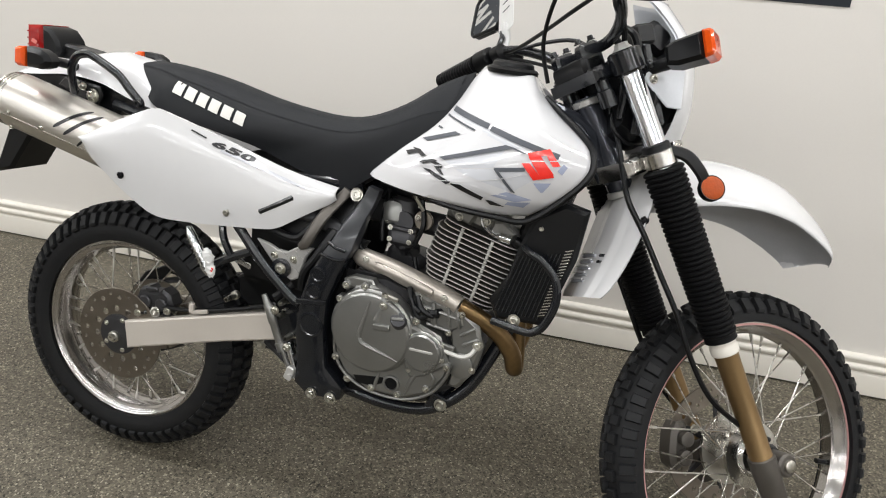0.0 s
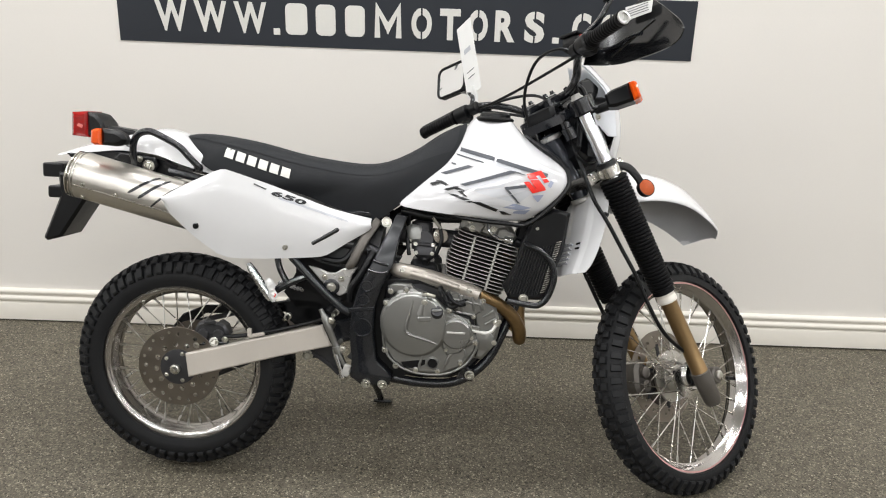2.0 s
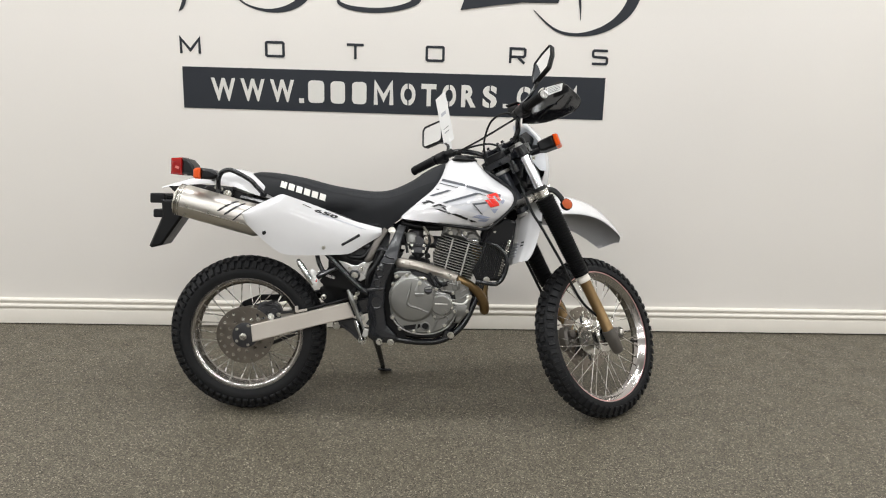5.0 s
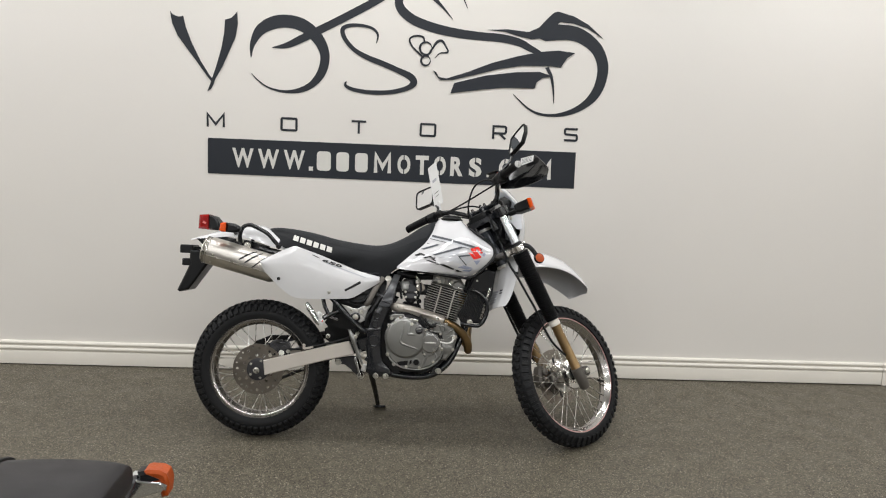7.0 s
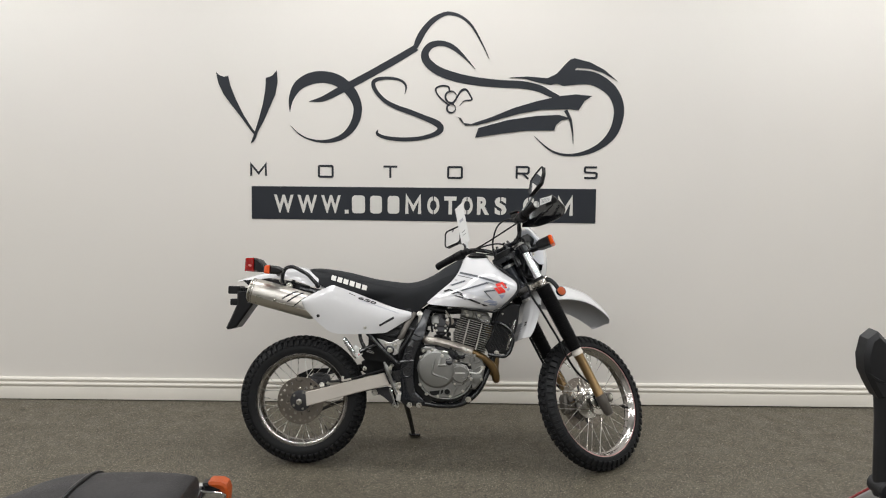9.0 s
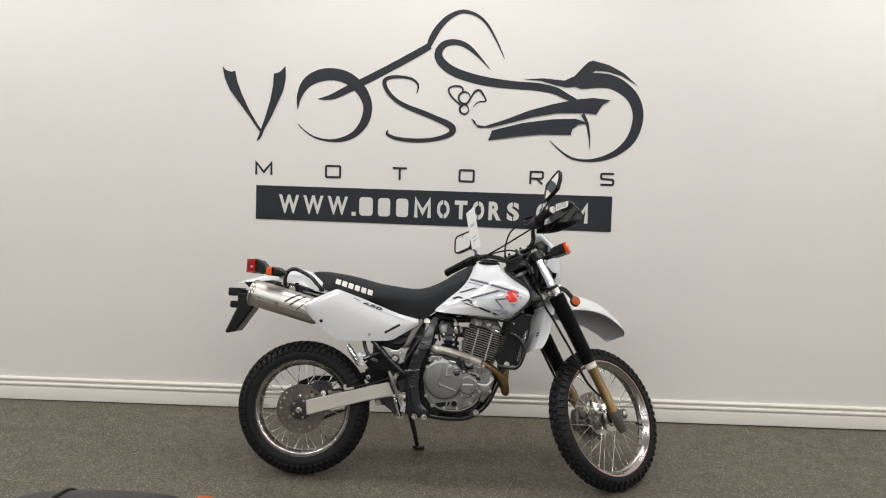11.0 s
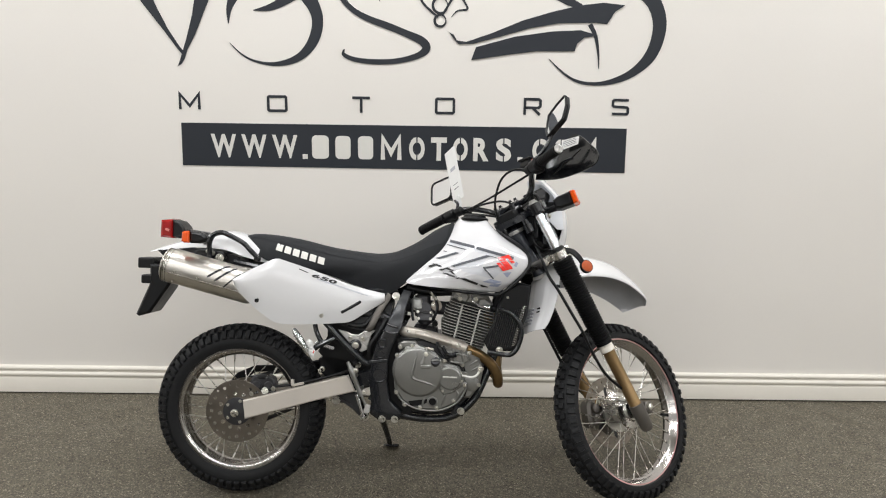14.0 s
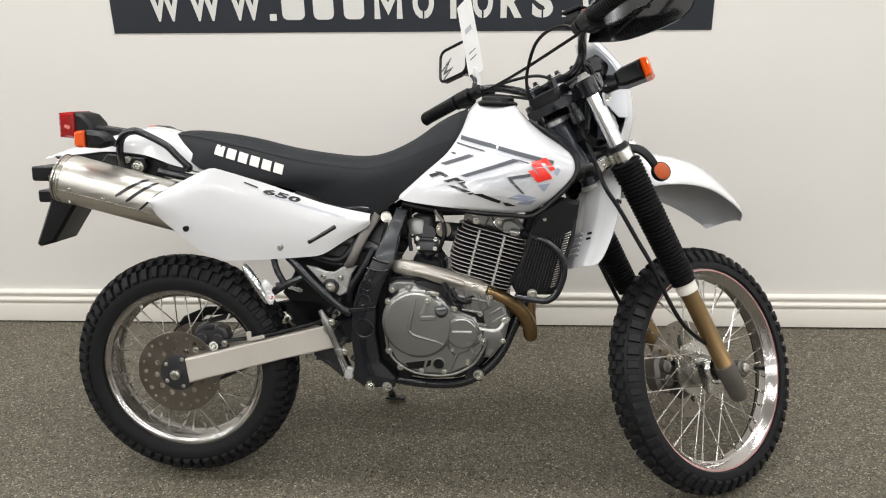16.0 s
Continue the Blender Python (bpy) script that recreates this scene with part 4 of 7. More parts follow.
cal = part("rear_caliper", join(plate([(0.050, 0.404), (0.048, 0.432), (0.064, 0.462), (0.084, 0.468), (0.092, 0.458), (0.112, 0.458), (0.122, 0.468), (0.142, 0.456), (0.150, 0.430), (0.132, 0.402), (0.108, 0.398), (0.090, 0.388), (0.066, 0.390)], -0.100, -0.050, 0.007),
                                *[lathe([(0, 0.016), (0.005, 0.016), (0.008, 0.013), (0.008, 0.0)], (x, -0.100, 0.430), (0, -1, 0), 20) for x in (0.078, 0.122)]), CASED, bike, "dark grey rear brake caliper")
part("slide_pin", sweep([(0.050, -0.103, 0.398), (0.150, -0.103, 0.410)], [0.0075, 0.0065], 10), BLACKP, cal)
part("brake_pad_spring", moved(block((0.034, 0.010, 0.012), 0.003), pose(0.100, -0.106, 0.466, 0, -8)), CASED, cal)
part("banjo_bolt", bolt((0.112, -0.112, 0.412), (0, -1, 0.3), 0.009, 0.010), ZINC, cal, "bright hose bolt")
for x, z in ((0.060, 0.398), (0.142, 0.420)):
    part("bolt", bolt((x, -0.108, z), (0, -1, 0), 0.0065, 0.008), ZINC, cal)
part("chain_guard", plate([(-0.085, 0.385), (-0.040, 0.442), (0.030, 0.474), (0.120, 0.478), (0.300, 0.490), (0.300, 0.470), (0.120, 0.455), (0.030, 0.448), (-0.055, 0.375)], 0.070, 0.085, 0.003), BLACK, bike, "black chain guard")
part("sprocket", disc_geo(0.060, 0.098, 0.006, 0.072), DISC, bike, "steel rear sprocket", Matrix.Translation((0, 0, RR)))
part("chain", join(tube([(0.0, 0.075, 0.420), (0.25, 0.078, 0.490), (0.49, 0.08, 0.545)], 0.008, 6, 3), tube([(0.0, 0.075, 0.228), (0.25, 0.078, 0.345), (0.50, 0.08, 0.455)], 0.008, 6, 3)), CASED, bike, "drive chain")
part("side_stand", join(tube([(0.505, 0.120, 0.310), (0.518, 0.240, 0.212), (0.528, 0.358, 0.112)], [0.015, 0.013, 0.011], 10),
                        moved(block((0.062, 0.045, 0.010), 0.003), pose(0.536, 0.371, 0.0985, -10.99))), BLACKP, bike, "black side stand, folded out")
master = part("rear_master_cylinder", sweep([(0.424, -0.166, 0.540), (0.432, -0.166, 0.522), (0.434, -0.166, 0.518), (0.448, -0.166, 0.480), (0.449, -0.166, 0.477), (0.464, -0.166, 0.437), (0.4645, -0.166, 0.436), (0.472, -0.166, 0.418), (0.4725, -0.166, 0.417), (0.488, -0.166, 0.380)],
                                              [0.006, 0.008, 0.0105, 0.0105, 0.009, 0.009, 0.0115, 0.0115, 0.005, 0.005], 12), CASE, bike, "alloy brake master cylinder")
part("clevis", join(moved(block((0.018, 0.016, 0.034), 0.003), pose(0.491, -0.166, 0.370, 0, 20)), lathe([(-0.013, 0.007), (0.013, 0.007)], (0.494, -0.166, 0.364), (0, 1, 0), 12)), BRIGHT, master)
for x, z in ((0.436, 0.510), (0.466, 0.430)):
    part("bolt", bolt((x + 0.016, -0.168, z), (0, -1, 0), 0.007, 0.007), ZINC, master)
pp = part("passenger_peg", sweep([(0.228, -0.150, 0.652), (0.236, -0.156, 0.640), (0.284, -0.165, 0.566), (0.290, -0.166, 0.556)], [0.007, 0.011, 0.012, 0.007], 12), CHROME, bike, "folded chrome passenger peg")
for k in range(7):
    part("rib", lathe([(0, 0.0115), (0.001, 0.0145), (0.003, 0.0145), (0.004, 0.0115)], (0.240 + 0.0062 * k, -0.1565 - 0.0012 * k, 0.633 - 0.0096 * k), (0.048, -0.009, -0.074), 12), CHROME, pp)
part("peg_arm", join(tube([(0.285, -0.150, 0.572), (0.330, -0.140, 0.600), (0.390, -0.125, 0.625)], 0.010, 8), tube([(0.300, -0.13, 0.68), (0.310, -0.14, 0.640), (0.330, -0.140, 0.600)], 0.009, 8)), BLACKP, bike, "black peg hanger")
rnd = random.Random(4)
crumple = tube([(0.284, -0.172, 0.618), (0.290, -0.176, 0.606), (0.296, -0.177, 0.588), (0.297, -0.175, 0.570), (0.294, -0.172, 0.556)], [0.004, 0.012, 0.009, 0.010, 0.004], 9, 4)
wrap = part("paper_wrap", ([(x + rnd.uniform(-0.004, 0.004), y + rnd.uniform(-0.003, 0.003), z + rnd.uniform(-0.003, 0.003)) for x, y, z in crumple[0]], crumple[1]), PAPER, bike, "crumpled white paper tag with a red corner", sharp=12)
part("red_corner", moved(block((0.008, 0.003, 0.016), 0.001), pose(0.301, -0.180, 0.572, 10, 20)), REDD, wrap)

# engine
engine = part("crankcase", plate([(0.598, 0.610), (0.588, 0.470), (0.615, 0.392), (0.655, 0.355), (0.760, 0.352), (0.840, 0.402), (0.900, 0.470), (0.915, 0.545), (0.880, 0.600), (0.760, 0.635), (0.660, 0.632)],
                                 -0.130, 0.150, 0.012), CASED, bike, "grey cast engine crankcase")
cover = part("side_cover", plate([(0.610, 0.572), (0.590, 0.512), (0.594, 0.447), (0.618, 0.404), (0.672, 0.376), (0.751, 0.374), (0.811, 0.402), (0.842, 0.446), (0.848, 0.470), (0.834, 0.505), (0.824, 0.533), (0.790, 0.546), (0.768, 0.556), (0.748, 0.572), (0.722, 0.594), (0.671, 0.612), (0.634, 0.604)],
                                 -0.166, -0.125, 0.006), CASE, engine, "silver-grey engine side cover")
part("clutch_cover", lathe([(-0.012, 0.094), (0.006, 0.092), (0.010, 0.089), (0.012, 0.0865), (0.018, 0.086), (0.023, 0.082), (0.0245, 0.074), (0.0255, 0.03), (0.026, 0.0)], (0.677, -0.164, 0.514), (0, -1, 0), 56), CASE, engine, "round silver-grey clutch cover", sharp=25)
part("ridge", tube([(0.676, -0.1880, 0.586), (0.662, -0.1895, 0.532), (0.656, -0.1895, 0.506), (0.660, -0.1895, 0.494), (0.672, -0.1895, 0.487), (0.708, -0.1890, 0.477), (0.742, -0.1860, 0.465)], [0.002, 0.0045, 0.0055, 0.006, 0.0055, 0.0045, 0.002], 8), CASE, engine)
part("round_cover", lathe([(-0.012, 0.046), (0.006, 0.045), (0.009, 0.043), (0.010, 0.0405), (0.016, 0.040), (0.020, 0.037), (0.021, 0.0)], (0.790, -0.163, 0.494), (0, -1, 0), 36), CASE, engine, "small round engine cover", sharp=25)
part("name_bar", plate(rounded(0.050, 0.0055, 0.002, 0.790, 0.500), -0.1856, -0.183, 0.0008), FIN, engine, "raised bar of lettering")
part("cover_bridge", plate([(0.742, 0.545), (0.752, 0.452), (0.766, 0.430), (0.800, 0.440), (0.838, 0.470), (0.830, 0.505), (0.815, 0.528), (0.770, 0.545)], -0.172, -0.160, 0.005), CASE, engine, "raised web between the covers")
part("oil_filler", lathe([(0, 0.017), (0.024, 0.0165), (0.026, 0.015), (0.026, 0.0)], (0.738, -0.172, 0.545), (0.05, -0.80, 0.60), 24), CASED, engine, "dark oil filler cap")
part("filler_bar", moved(block((0.026, 0.007, 0.006), 0.002), pose(0.739, -0.194, 0.562, 30, -10)), CASE, engine)
lever = part("cable_lever", join(sweep([(0.693, -0.176, 0.546), (0.699, -0.177, 0.568), (0.707, -0.178, 0.594), (0.708, -0.178, 0.597)], [0.016, 0.013, 0.0095, 0.007], 16)), CASE, engine, "clutch release post")
part("stop_block", moved(block((0.036, 0.012, 0.012), 0.002), pose(0.705, -0.192, 0.536, 0, -3)), CASE, engine, "grey stop block")
part("lever_arm", join(sweep([(0.706, -0.186, 0.600), (0.706, -0.186, 0.608)], [0.007, 0.006], 10), moved(block((0.030, 0.010, 0.010), 0.003), pose(0.720, -0.182, 0.600, 0, 12)), bolt((0.706, -0.190, 0.582), (0, -1, 0), 0.006, 0.006)), ZINC, engine, "bright lever nut")
part("sight_glass", lathe([(0, 0.0185), (0.005, 0.018), (0.006, 0.0145), (0.002, 0.013), (0.002, 0.0)], (0.727, -0.167, 0.406), (0, -1, 0), 20), CASE, engine, "rim of the oil sight glass")
part("sight_window", lathe([(0, 0.0130), (0.0035, 0.0128), (0.0036, 0.0)], (0.727, -0.167, 0.406), (0, -1, 0), 20), BLACK, engine, "dark oil sight glass")
case_bolts = [(0.614, 0.602), (0.656, 0.607), (0.602, 0.569), (0.598, 0.436), (0.764, 0.447), (0.766, 0.524), (0.830, 0.485), (0.842, 0.470), (0.803, 0.411), (0.741, 0.383), (0.682, 0.383), (0.627, 0.392), (0.771, 0.557)]
for x, z in case_bolts:
    part("boss", lathe([(-0.02, 0.0095), (0.002, 0.009), (0.003, 0.007)], (x, -0.166, z), (0, -1, 0), 14), CASE, engine)
    part("bolt", bolt((x, -0.1685, z), (0, -1, 0), 0.0048, 0.006), ZINC, engine)
part("cover_rim", tube([(0.592, -0.166, 0.512), (0.596, -0.167, 0.447), (0.619, -0.167, 0.405), (0.672, -0.167, 0.377), (0.751, -0.167, 0.375), (0.811, -0.167, 0.403), (0.842, -0.167, 0.446), (0.848, -0.167, 0.470)], 0.0035, 8), CASE, engine, "raised rim of the cover")
for pts in ([(0.791, 0.452), (0.774, 0.431), (0.765, 0.410), (0.757, 0.384)], [(0.806, 0.456), (0.818, 0.436), (0.806, 0.415)], [(0.700, 0.424), (0.692, 0.400), (0.690, 0.380)]):
    part("casting_rib", tube([(x, -0.167, z) for x, z in pts], [0.002] + [0.004] * (len(pts) - 2) + [0.002], 8), CASE, engine)
part("opening", plate([(0.640, 0.404), (0.676, 0.410), (0.708, 0.414), (0.706, 0.400), (0.684, 0.388), (0.650, 0.388)], -0.1668, -0.160, 0.0008), BLACK, engine, "dark opening under the cover")
part("frame_bolt", bolt((0.828, -0.128, 0.366), (0, -1, 0), 0.0095, 0.012), ZINC, bike, "zinc frame bolt")
part("engine_mount", plate([(0.790, 0.350), (0.835, 0.345), (0.842, 0.378), (0.805, 0.390)], -0.126, -0.105, 0.004), BLACKP, bike, "black engine mounting plate")
# generator side castings ahead of and above the cover
part("front_case", plate([(0.836, 0.540), (0.846, 0.470), (0.838, 0.420), (0.862, 0.418), (0.896, 0.462), (0.910, 0.520), (0.898, 0.566), (0.862, 0.592), (0.840, 0.575)], -0.146, -0.10, 0.008), CASE, engine, "grey front engine casting")
part("front_disc", lathe([(-0.004, 0.029), (0.004, 0.028), (0.0055, 0.025), (0.0058, 0.0)], (0.866, -0.146, 0.474), (0, -1, 0), 24), CASE, engine, "round boss on the front casting", sharp=25)
part("upper_case", plate([(0.758, 0.612), (0.800, 0.604), (0.862, 0.594), (0.868, 0.560), (0.838, 0.540), (0.800, 0.548), (0.772, 0.562), (0.752, 0.586)], -0.150, -0.10, 0.006), CASE, engine, "grey upper crankcase casting")
part("joint_line", tube([(0.838, -0.147, 0.545), (0.846, -0.148, 0.500), (0.850, -0.148, 0.462), (0.842, -0.148, 0.425)], 0.0022, 6), BLACK, engine, "dark joint")
for p, q, r in (((0.772, 0.606), (0.776, 0.566), 0.005), ((0.800, 0.600), (0.806, 0.552), 0.006), ((0.832, 0.596), (0.838, 0.556), 0.004), ((0.852, 0.590), (0.858, 0.556), 0.004), ((0.790, 0.552), (0.840, 0.545), 0.0045), ((0.775, 0.588), (0.860, 0.574), 0.004), ((0.868, 0.520), (0.900, 0.540), 0.0035), ((0.862, 0.540), (0.890, 0.560), 0.0035)):
    part("casting_rib", tube([(p[0], -0.151 if p[0] < 0.861 else -0.147, p[1]), ((p[0] + q[0]) / 2, -0.153 if p[0] < 0.861 else -0.149, (p[1] + q[1]) / 2 + 0.001), (q[0], -0.151 if p[0] < 0.861 else -0.147, q[1])], r, 8), CASE, engine)
for x, z in ((0.836, 0.541), (0.862, 0.586), (0.893, 0.470), (0.905, 0.530), (0.785, 0.580)):
    part("bolt", bolt((x, -0.150, z), (0, -1, 0), 0.005, 0.006), ZINC, engine)
for pts in ([(0.766, -0.150, 0.606), (0.778, -0.162, 0.584), (0.800, -0.162, 0.574), (0.806, -0.155, 0.578)], [(0.745, -0.140, 0.618), (0.756, -0.158, 0.590), (0.776, -0.164, 0.576)]):
    part("breather_hose", tube(pts, 0.0065, 8), BLACK, engine, "black rubber hose")
part("hose_clip", lathe([(-0.008, 0.009), (0.008, 0.009)], (0.806, -0.158, 0.578), (1, 0, 0.2), 12), BLACK, engine)
part("oil_line", tube([(0.822, -0.158, 0.506), (0.852, -0.160, 0.500), (0.872, -0.160, 0.499), (0.888, -0.156, 0.507), (0.898, -0.150, 0.524)], 0.0048, 8), FIN, engine, "bright metal oil line")
part("oil_line_flange", moved(block((0.030, 0.012, 0.012), 0.003), pose(0.838, -0.156, 0.512, 0, 10)), CASE, engine, "grey pipe flange")
for p, r in (((0.826, -0.162, 0.513), 0.005), ((0.899, -0.150, 0.526), 0.007)):
    part("bolt", bolt(p, (0.1, -1, 0.1), r, 0.007), ZINC, engine)
part("sump", plate([(0.600, 0.420), (0.604, 0.352), (0.690, 0.340), (0.776, 0.346), (0.832, 0.376), (0.880, 0.430), (0.760, 0.440)], -0.108, 0.108, 0.010), BLACKP, engine, "dark underside of the crankcase")
part("crankcase_top", plate([(0.598, 0.628), (0.604, 0.590), (0.640, 0.614), (0.690, 0.622), (0.745, 0.606), (0.760, 0.635)], -0.134, -0.128, 0.002), BLACK, engine, "black upper crankcase face")
part("mount_lug", join(plate([(0.604, 0.612), (0.624, 0.622), (0.668, 0.622), (0.676, 0.610), (0.640, 0.600), (0.612, 0.592)], -0.160, -0.130, 0.004)), CASE, engine, "grey mounting lug")
CYL = pose(0.826, 0.0, 0.590, 0, 14.5)
part("barrel", moved(lathe([(0.0, 0.060), (0.02, 0.072), (0.18, 0.078), (0.19, 0.062)], (0, 0, 0), (0, 0, 1), 32), CYL), BLACK, engine, "finned cylinder barrel")
for k in range(15):
    w = 0.150 + 0.036 * min(1, k / 6) - (0.02 if k > 12 else 0)
    d = 0.190 + 0.03 * min(1, k / 6)
    at = CYL @ pose(0.008 if k > 6 else 0.004, 0, 0.014 + 0.0110 * k, 90)
    fin = part("cooling_fin", moved(plate(rounded(w, d, 0.030, 0, 0, 3), -0.0013, 0.0013, 0.0004), at), LUG, engine, "dull grey cooling fin")
    part("fin_edge", moved(plate(rounded(w + 0.0050, d + 0.0050, 0.032, 0, 0, 3), -0.0011, 0.0011, 0.0006), at), FIN, fin, "bright machined edge")
for x in (-0.030, 0.035):
    part("fin_post", moved(sweep([(x, -0.100, 0.012), (x, -0.108, 0.165)], [0.0035, 0.0035], 6), CYL), FIN, engine)
head = part("cylinder_head", moved(join(plate([(-0.075, 0.172), (0.075, 0.172), (0.080, 0.195), (0.050, 0.225), (-0.050, 0.230), (-0.078, 0.205)], -0.098, 0.098, 0.010), plate([(-0.060, 0.180), (-0.020, 0.176), (-0.012, 0.200), (-0.030, 0.222), (-0.058, 0.215)], -0.112, -0.095, 0.005), plate([(0.020, 0.178), (0.072, 0.176), (0.074, 0.200), (0.040, 0.214), (0.022, 0.205)], -0.108, -0.095, 0.005)), CYL), CASE, engine, "grey cylinder head")
part("oil_fitting", moved(join(tube([(-0.01, -0.09, 0.215), (0.005, -0.105, 0.190), (0.030, -0.110, 0.180), (0.045, -0.110, 0.182)], 0.005, 8), sweep([(0.045, -0.110, 0.182), (0.068, -0.110, 0.184)], [0.010, 0.010], 10)), CYL), CHROME, head, "bright hose fitting")
part("oil_hose", tube([(0.945, -0.110, 0.752), (0.985, -0.105, 0.735), (1.010, -0.10, 0.750)], 0.011, 10), BLACK, bike, "black oil hose")
for x, z in ((-0.045, 0.185), (-0.055, 0.205), (0.01, 0.20)):
    part("bolt", moved(bolt((x, -0.112, z), (0, -1, 0), 0.006, 0.007), CYL), ZINC, head)
carb = part("carburettor", join(lathe([(-0.03, 0.030), (0.045, 0.030), (0.05, 0.02)], (0.690, -0.045, 0.735), (0, 0, 1), 20), lathe([(0, 0.026), (0.03, 0.026), (0.042, 0.012), (0.052, 0.008)], (0.698, -0.045, 0.712), (0, 0, -1), 18),
                                lathe([(-0.03, 0.022), (0.03, 0.022)], (0.700, -0.05, 0.738), (0, 1, 0), 16), sweep([(0.60, -0.03, 0.745), (0.79, -0.03, 0.735)], [0.026, 0.026], 16)), CASED, bike, "dull grey carburettor")
for p in ((0.655, -0.070, 0.760), (0.660, -0.074, 0.735), (0.730, -0.075, 0.752)):
    part("screw", bolt(p, (0, -1, 0), 0.005, 0.006), ZINC, carb)
part("carb_wing", moved(block((0.046, 0.05, 0.045), 0.006), pose(0.668, -0.058, 0.752)), CASE, carb, "silver-grey carburettor body")
part("float_bowl", join(moved(block((0.058, 0.056, 0.036), 0.008), pose(0.698, -0.062, 0.705)), moved(block((0.066, 0.064, 0.008), 0.003), pose(0.698, -0.062, 0.724)), lathe([(0, 0.011), (0.012, 0.011), (0.016, 0.007)], (0.698, -0.062, 0.690), (0, 0, -1), 12)), CASED, carb, "dull grey float bowl")
for x, z in ((0.674, 0.724), (0.722, 0.724), (0.676, 0.700), (0.720, 0.700)):
    part("screw", bolt((x, -0.093, z), (0, -1, 0), 0.004, 0.005), ZINC, carb)
part("throttle_wheel", lathe([(0, 0.020), (0.003, 0.021), (0.005, 0.018), (0.008, 0.018), (0.010, 0.021), (0.013, 0.020)], (0.742, -0.060, 0.748), (0, -1, 0), 20), DISC, carb, "throttle cable wheel")
part("cable_end", sweep([(0.742, -0.078, 0.770), (0.720, -0.085, 0.800)], [0.0045, 0.0045], 8), ZINC, carb, "bright cable end")
part("idle_knob", lathe([(0, 0.006), (0.02, 0.006), (0.021, 0.010), (0.034, 0.010)], (0.735, -0.070, 0.690), (0.1, -1, -0.2), 10), BLACK, carb)
for k, pts in enumerate(([(0.655, -0.07, 0.80), (0.650, -0.078, 0.740), (0.656, -0.078, 0.690)], [(0.735, -0.07, 0.790), (0.745, -0.08, 0.740), (0.730, -0.08, 0.690), (0.740, -0.085, 0.640)],
                         [(0.60, -0.12, 0.70), (0.64, -0.11, 0.66), (0.70, -0.10, 0.645)], [(0.86, -0.10, 0.575), (0.815, -0.15, 0.585), (0.775, -0.165, 0.565), (0.755, -0.16, 0.60)],
                         [(0.615, -0.13, 0.395), (0.70, -0.15, 0.378), (0.72, -0.14, 0.385)])):
    part("hose", tube(pts, 0.0055, 8), BLACK, bike, "thin black hose")
part("starter_cover", moved(block((0.09, 0.09, 0.05), 0.012), pose(0.70, 0.0, 0.645, 0, 10)), CASED, engine)

for y, r in ((-0.034, 0.015), (-0.052, 0.010), (0.030, 0.014)):
    part("wiring_loom", tube([(0.630, y, 0.806), (0.720, y, 0.796), (0.820, y * 1.1, 0.800), (0.930, y * 1.1, 0.790)], r, 10), BLACK, bike, "black wiring loom under the tank")

# oil cooler and shrouds
cooler = part("oil_cooler", plate([(0.960, 0.748), (0.985, 0.815), (1.040, 0.850), (1.086, 0.840), (1.072, 0.740), (1.045, 0.660), (1.024, 0.598), (0.930, 0.594), (0.912, 0.630), (0.945, 0.690)], -0.152, -0.108, 0.008), BLACK, bike, "black oil cooler")
for k in range(22):
    t = k / 21
    part("cooler_fin", moved(block((0.016, 0.004, 0.0022), 0.0006), pose(1.020 + 0.038 * t, -0.1535, 0.622 + 0.140 * t, 0, -20)), ALU, cooler)
part("cooler_guard", tube([(0.972, -0.150, 0.752), (0.990, -0.170, 0.746), (1.012, -0.174, 0.735), (1.040, -0.174, 0.704), (1.046, -0.174, 0.660), (1.030, -0.174, 0.612), (1.012, -0.174, 0.592), (0.990, -0.172, 0.587), (0.925, -0.165, 0.594)], 0.0085, 10),
     BLACKP, cooler, "black tubular guard")
for k in range(12):
    t = k / 11
    part("cooler_rib", sweep([(0.952 + 0.086 * t - 0.026, -0.1525, 0.612), (0.952 + 0.086 * t + 0.012, -0.1525, 0.735 + 0.020 * t)], [0.0022, 0.0022], 6), BLACKP, cooler)
part("bolt", bolt((1.000, -0.150, 0.795), (0, -1, 0), 0.005, 0.006), ZINC, cooler)
part("bolt", bolt((0.968, -0.160, 0.602), (0, -1, 0), 0.009, 0.008), ZINC, cooler)
part("relay_box", moved(block((0.07, 0.06, 0.09), 0.008), pose(0.985, -0.055, 0.770, 0, 15)), BLACK, bike, "black electrical box")


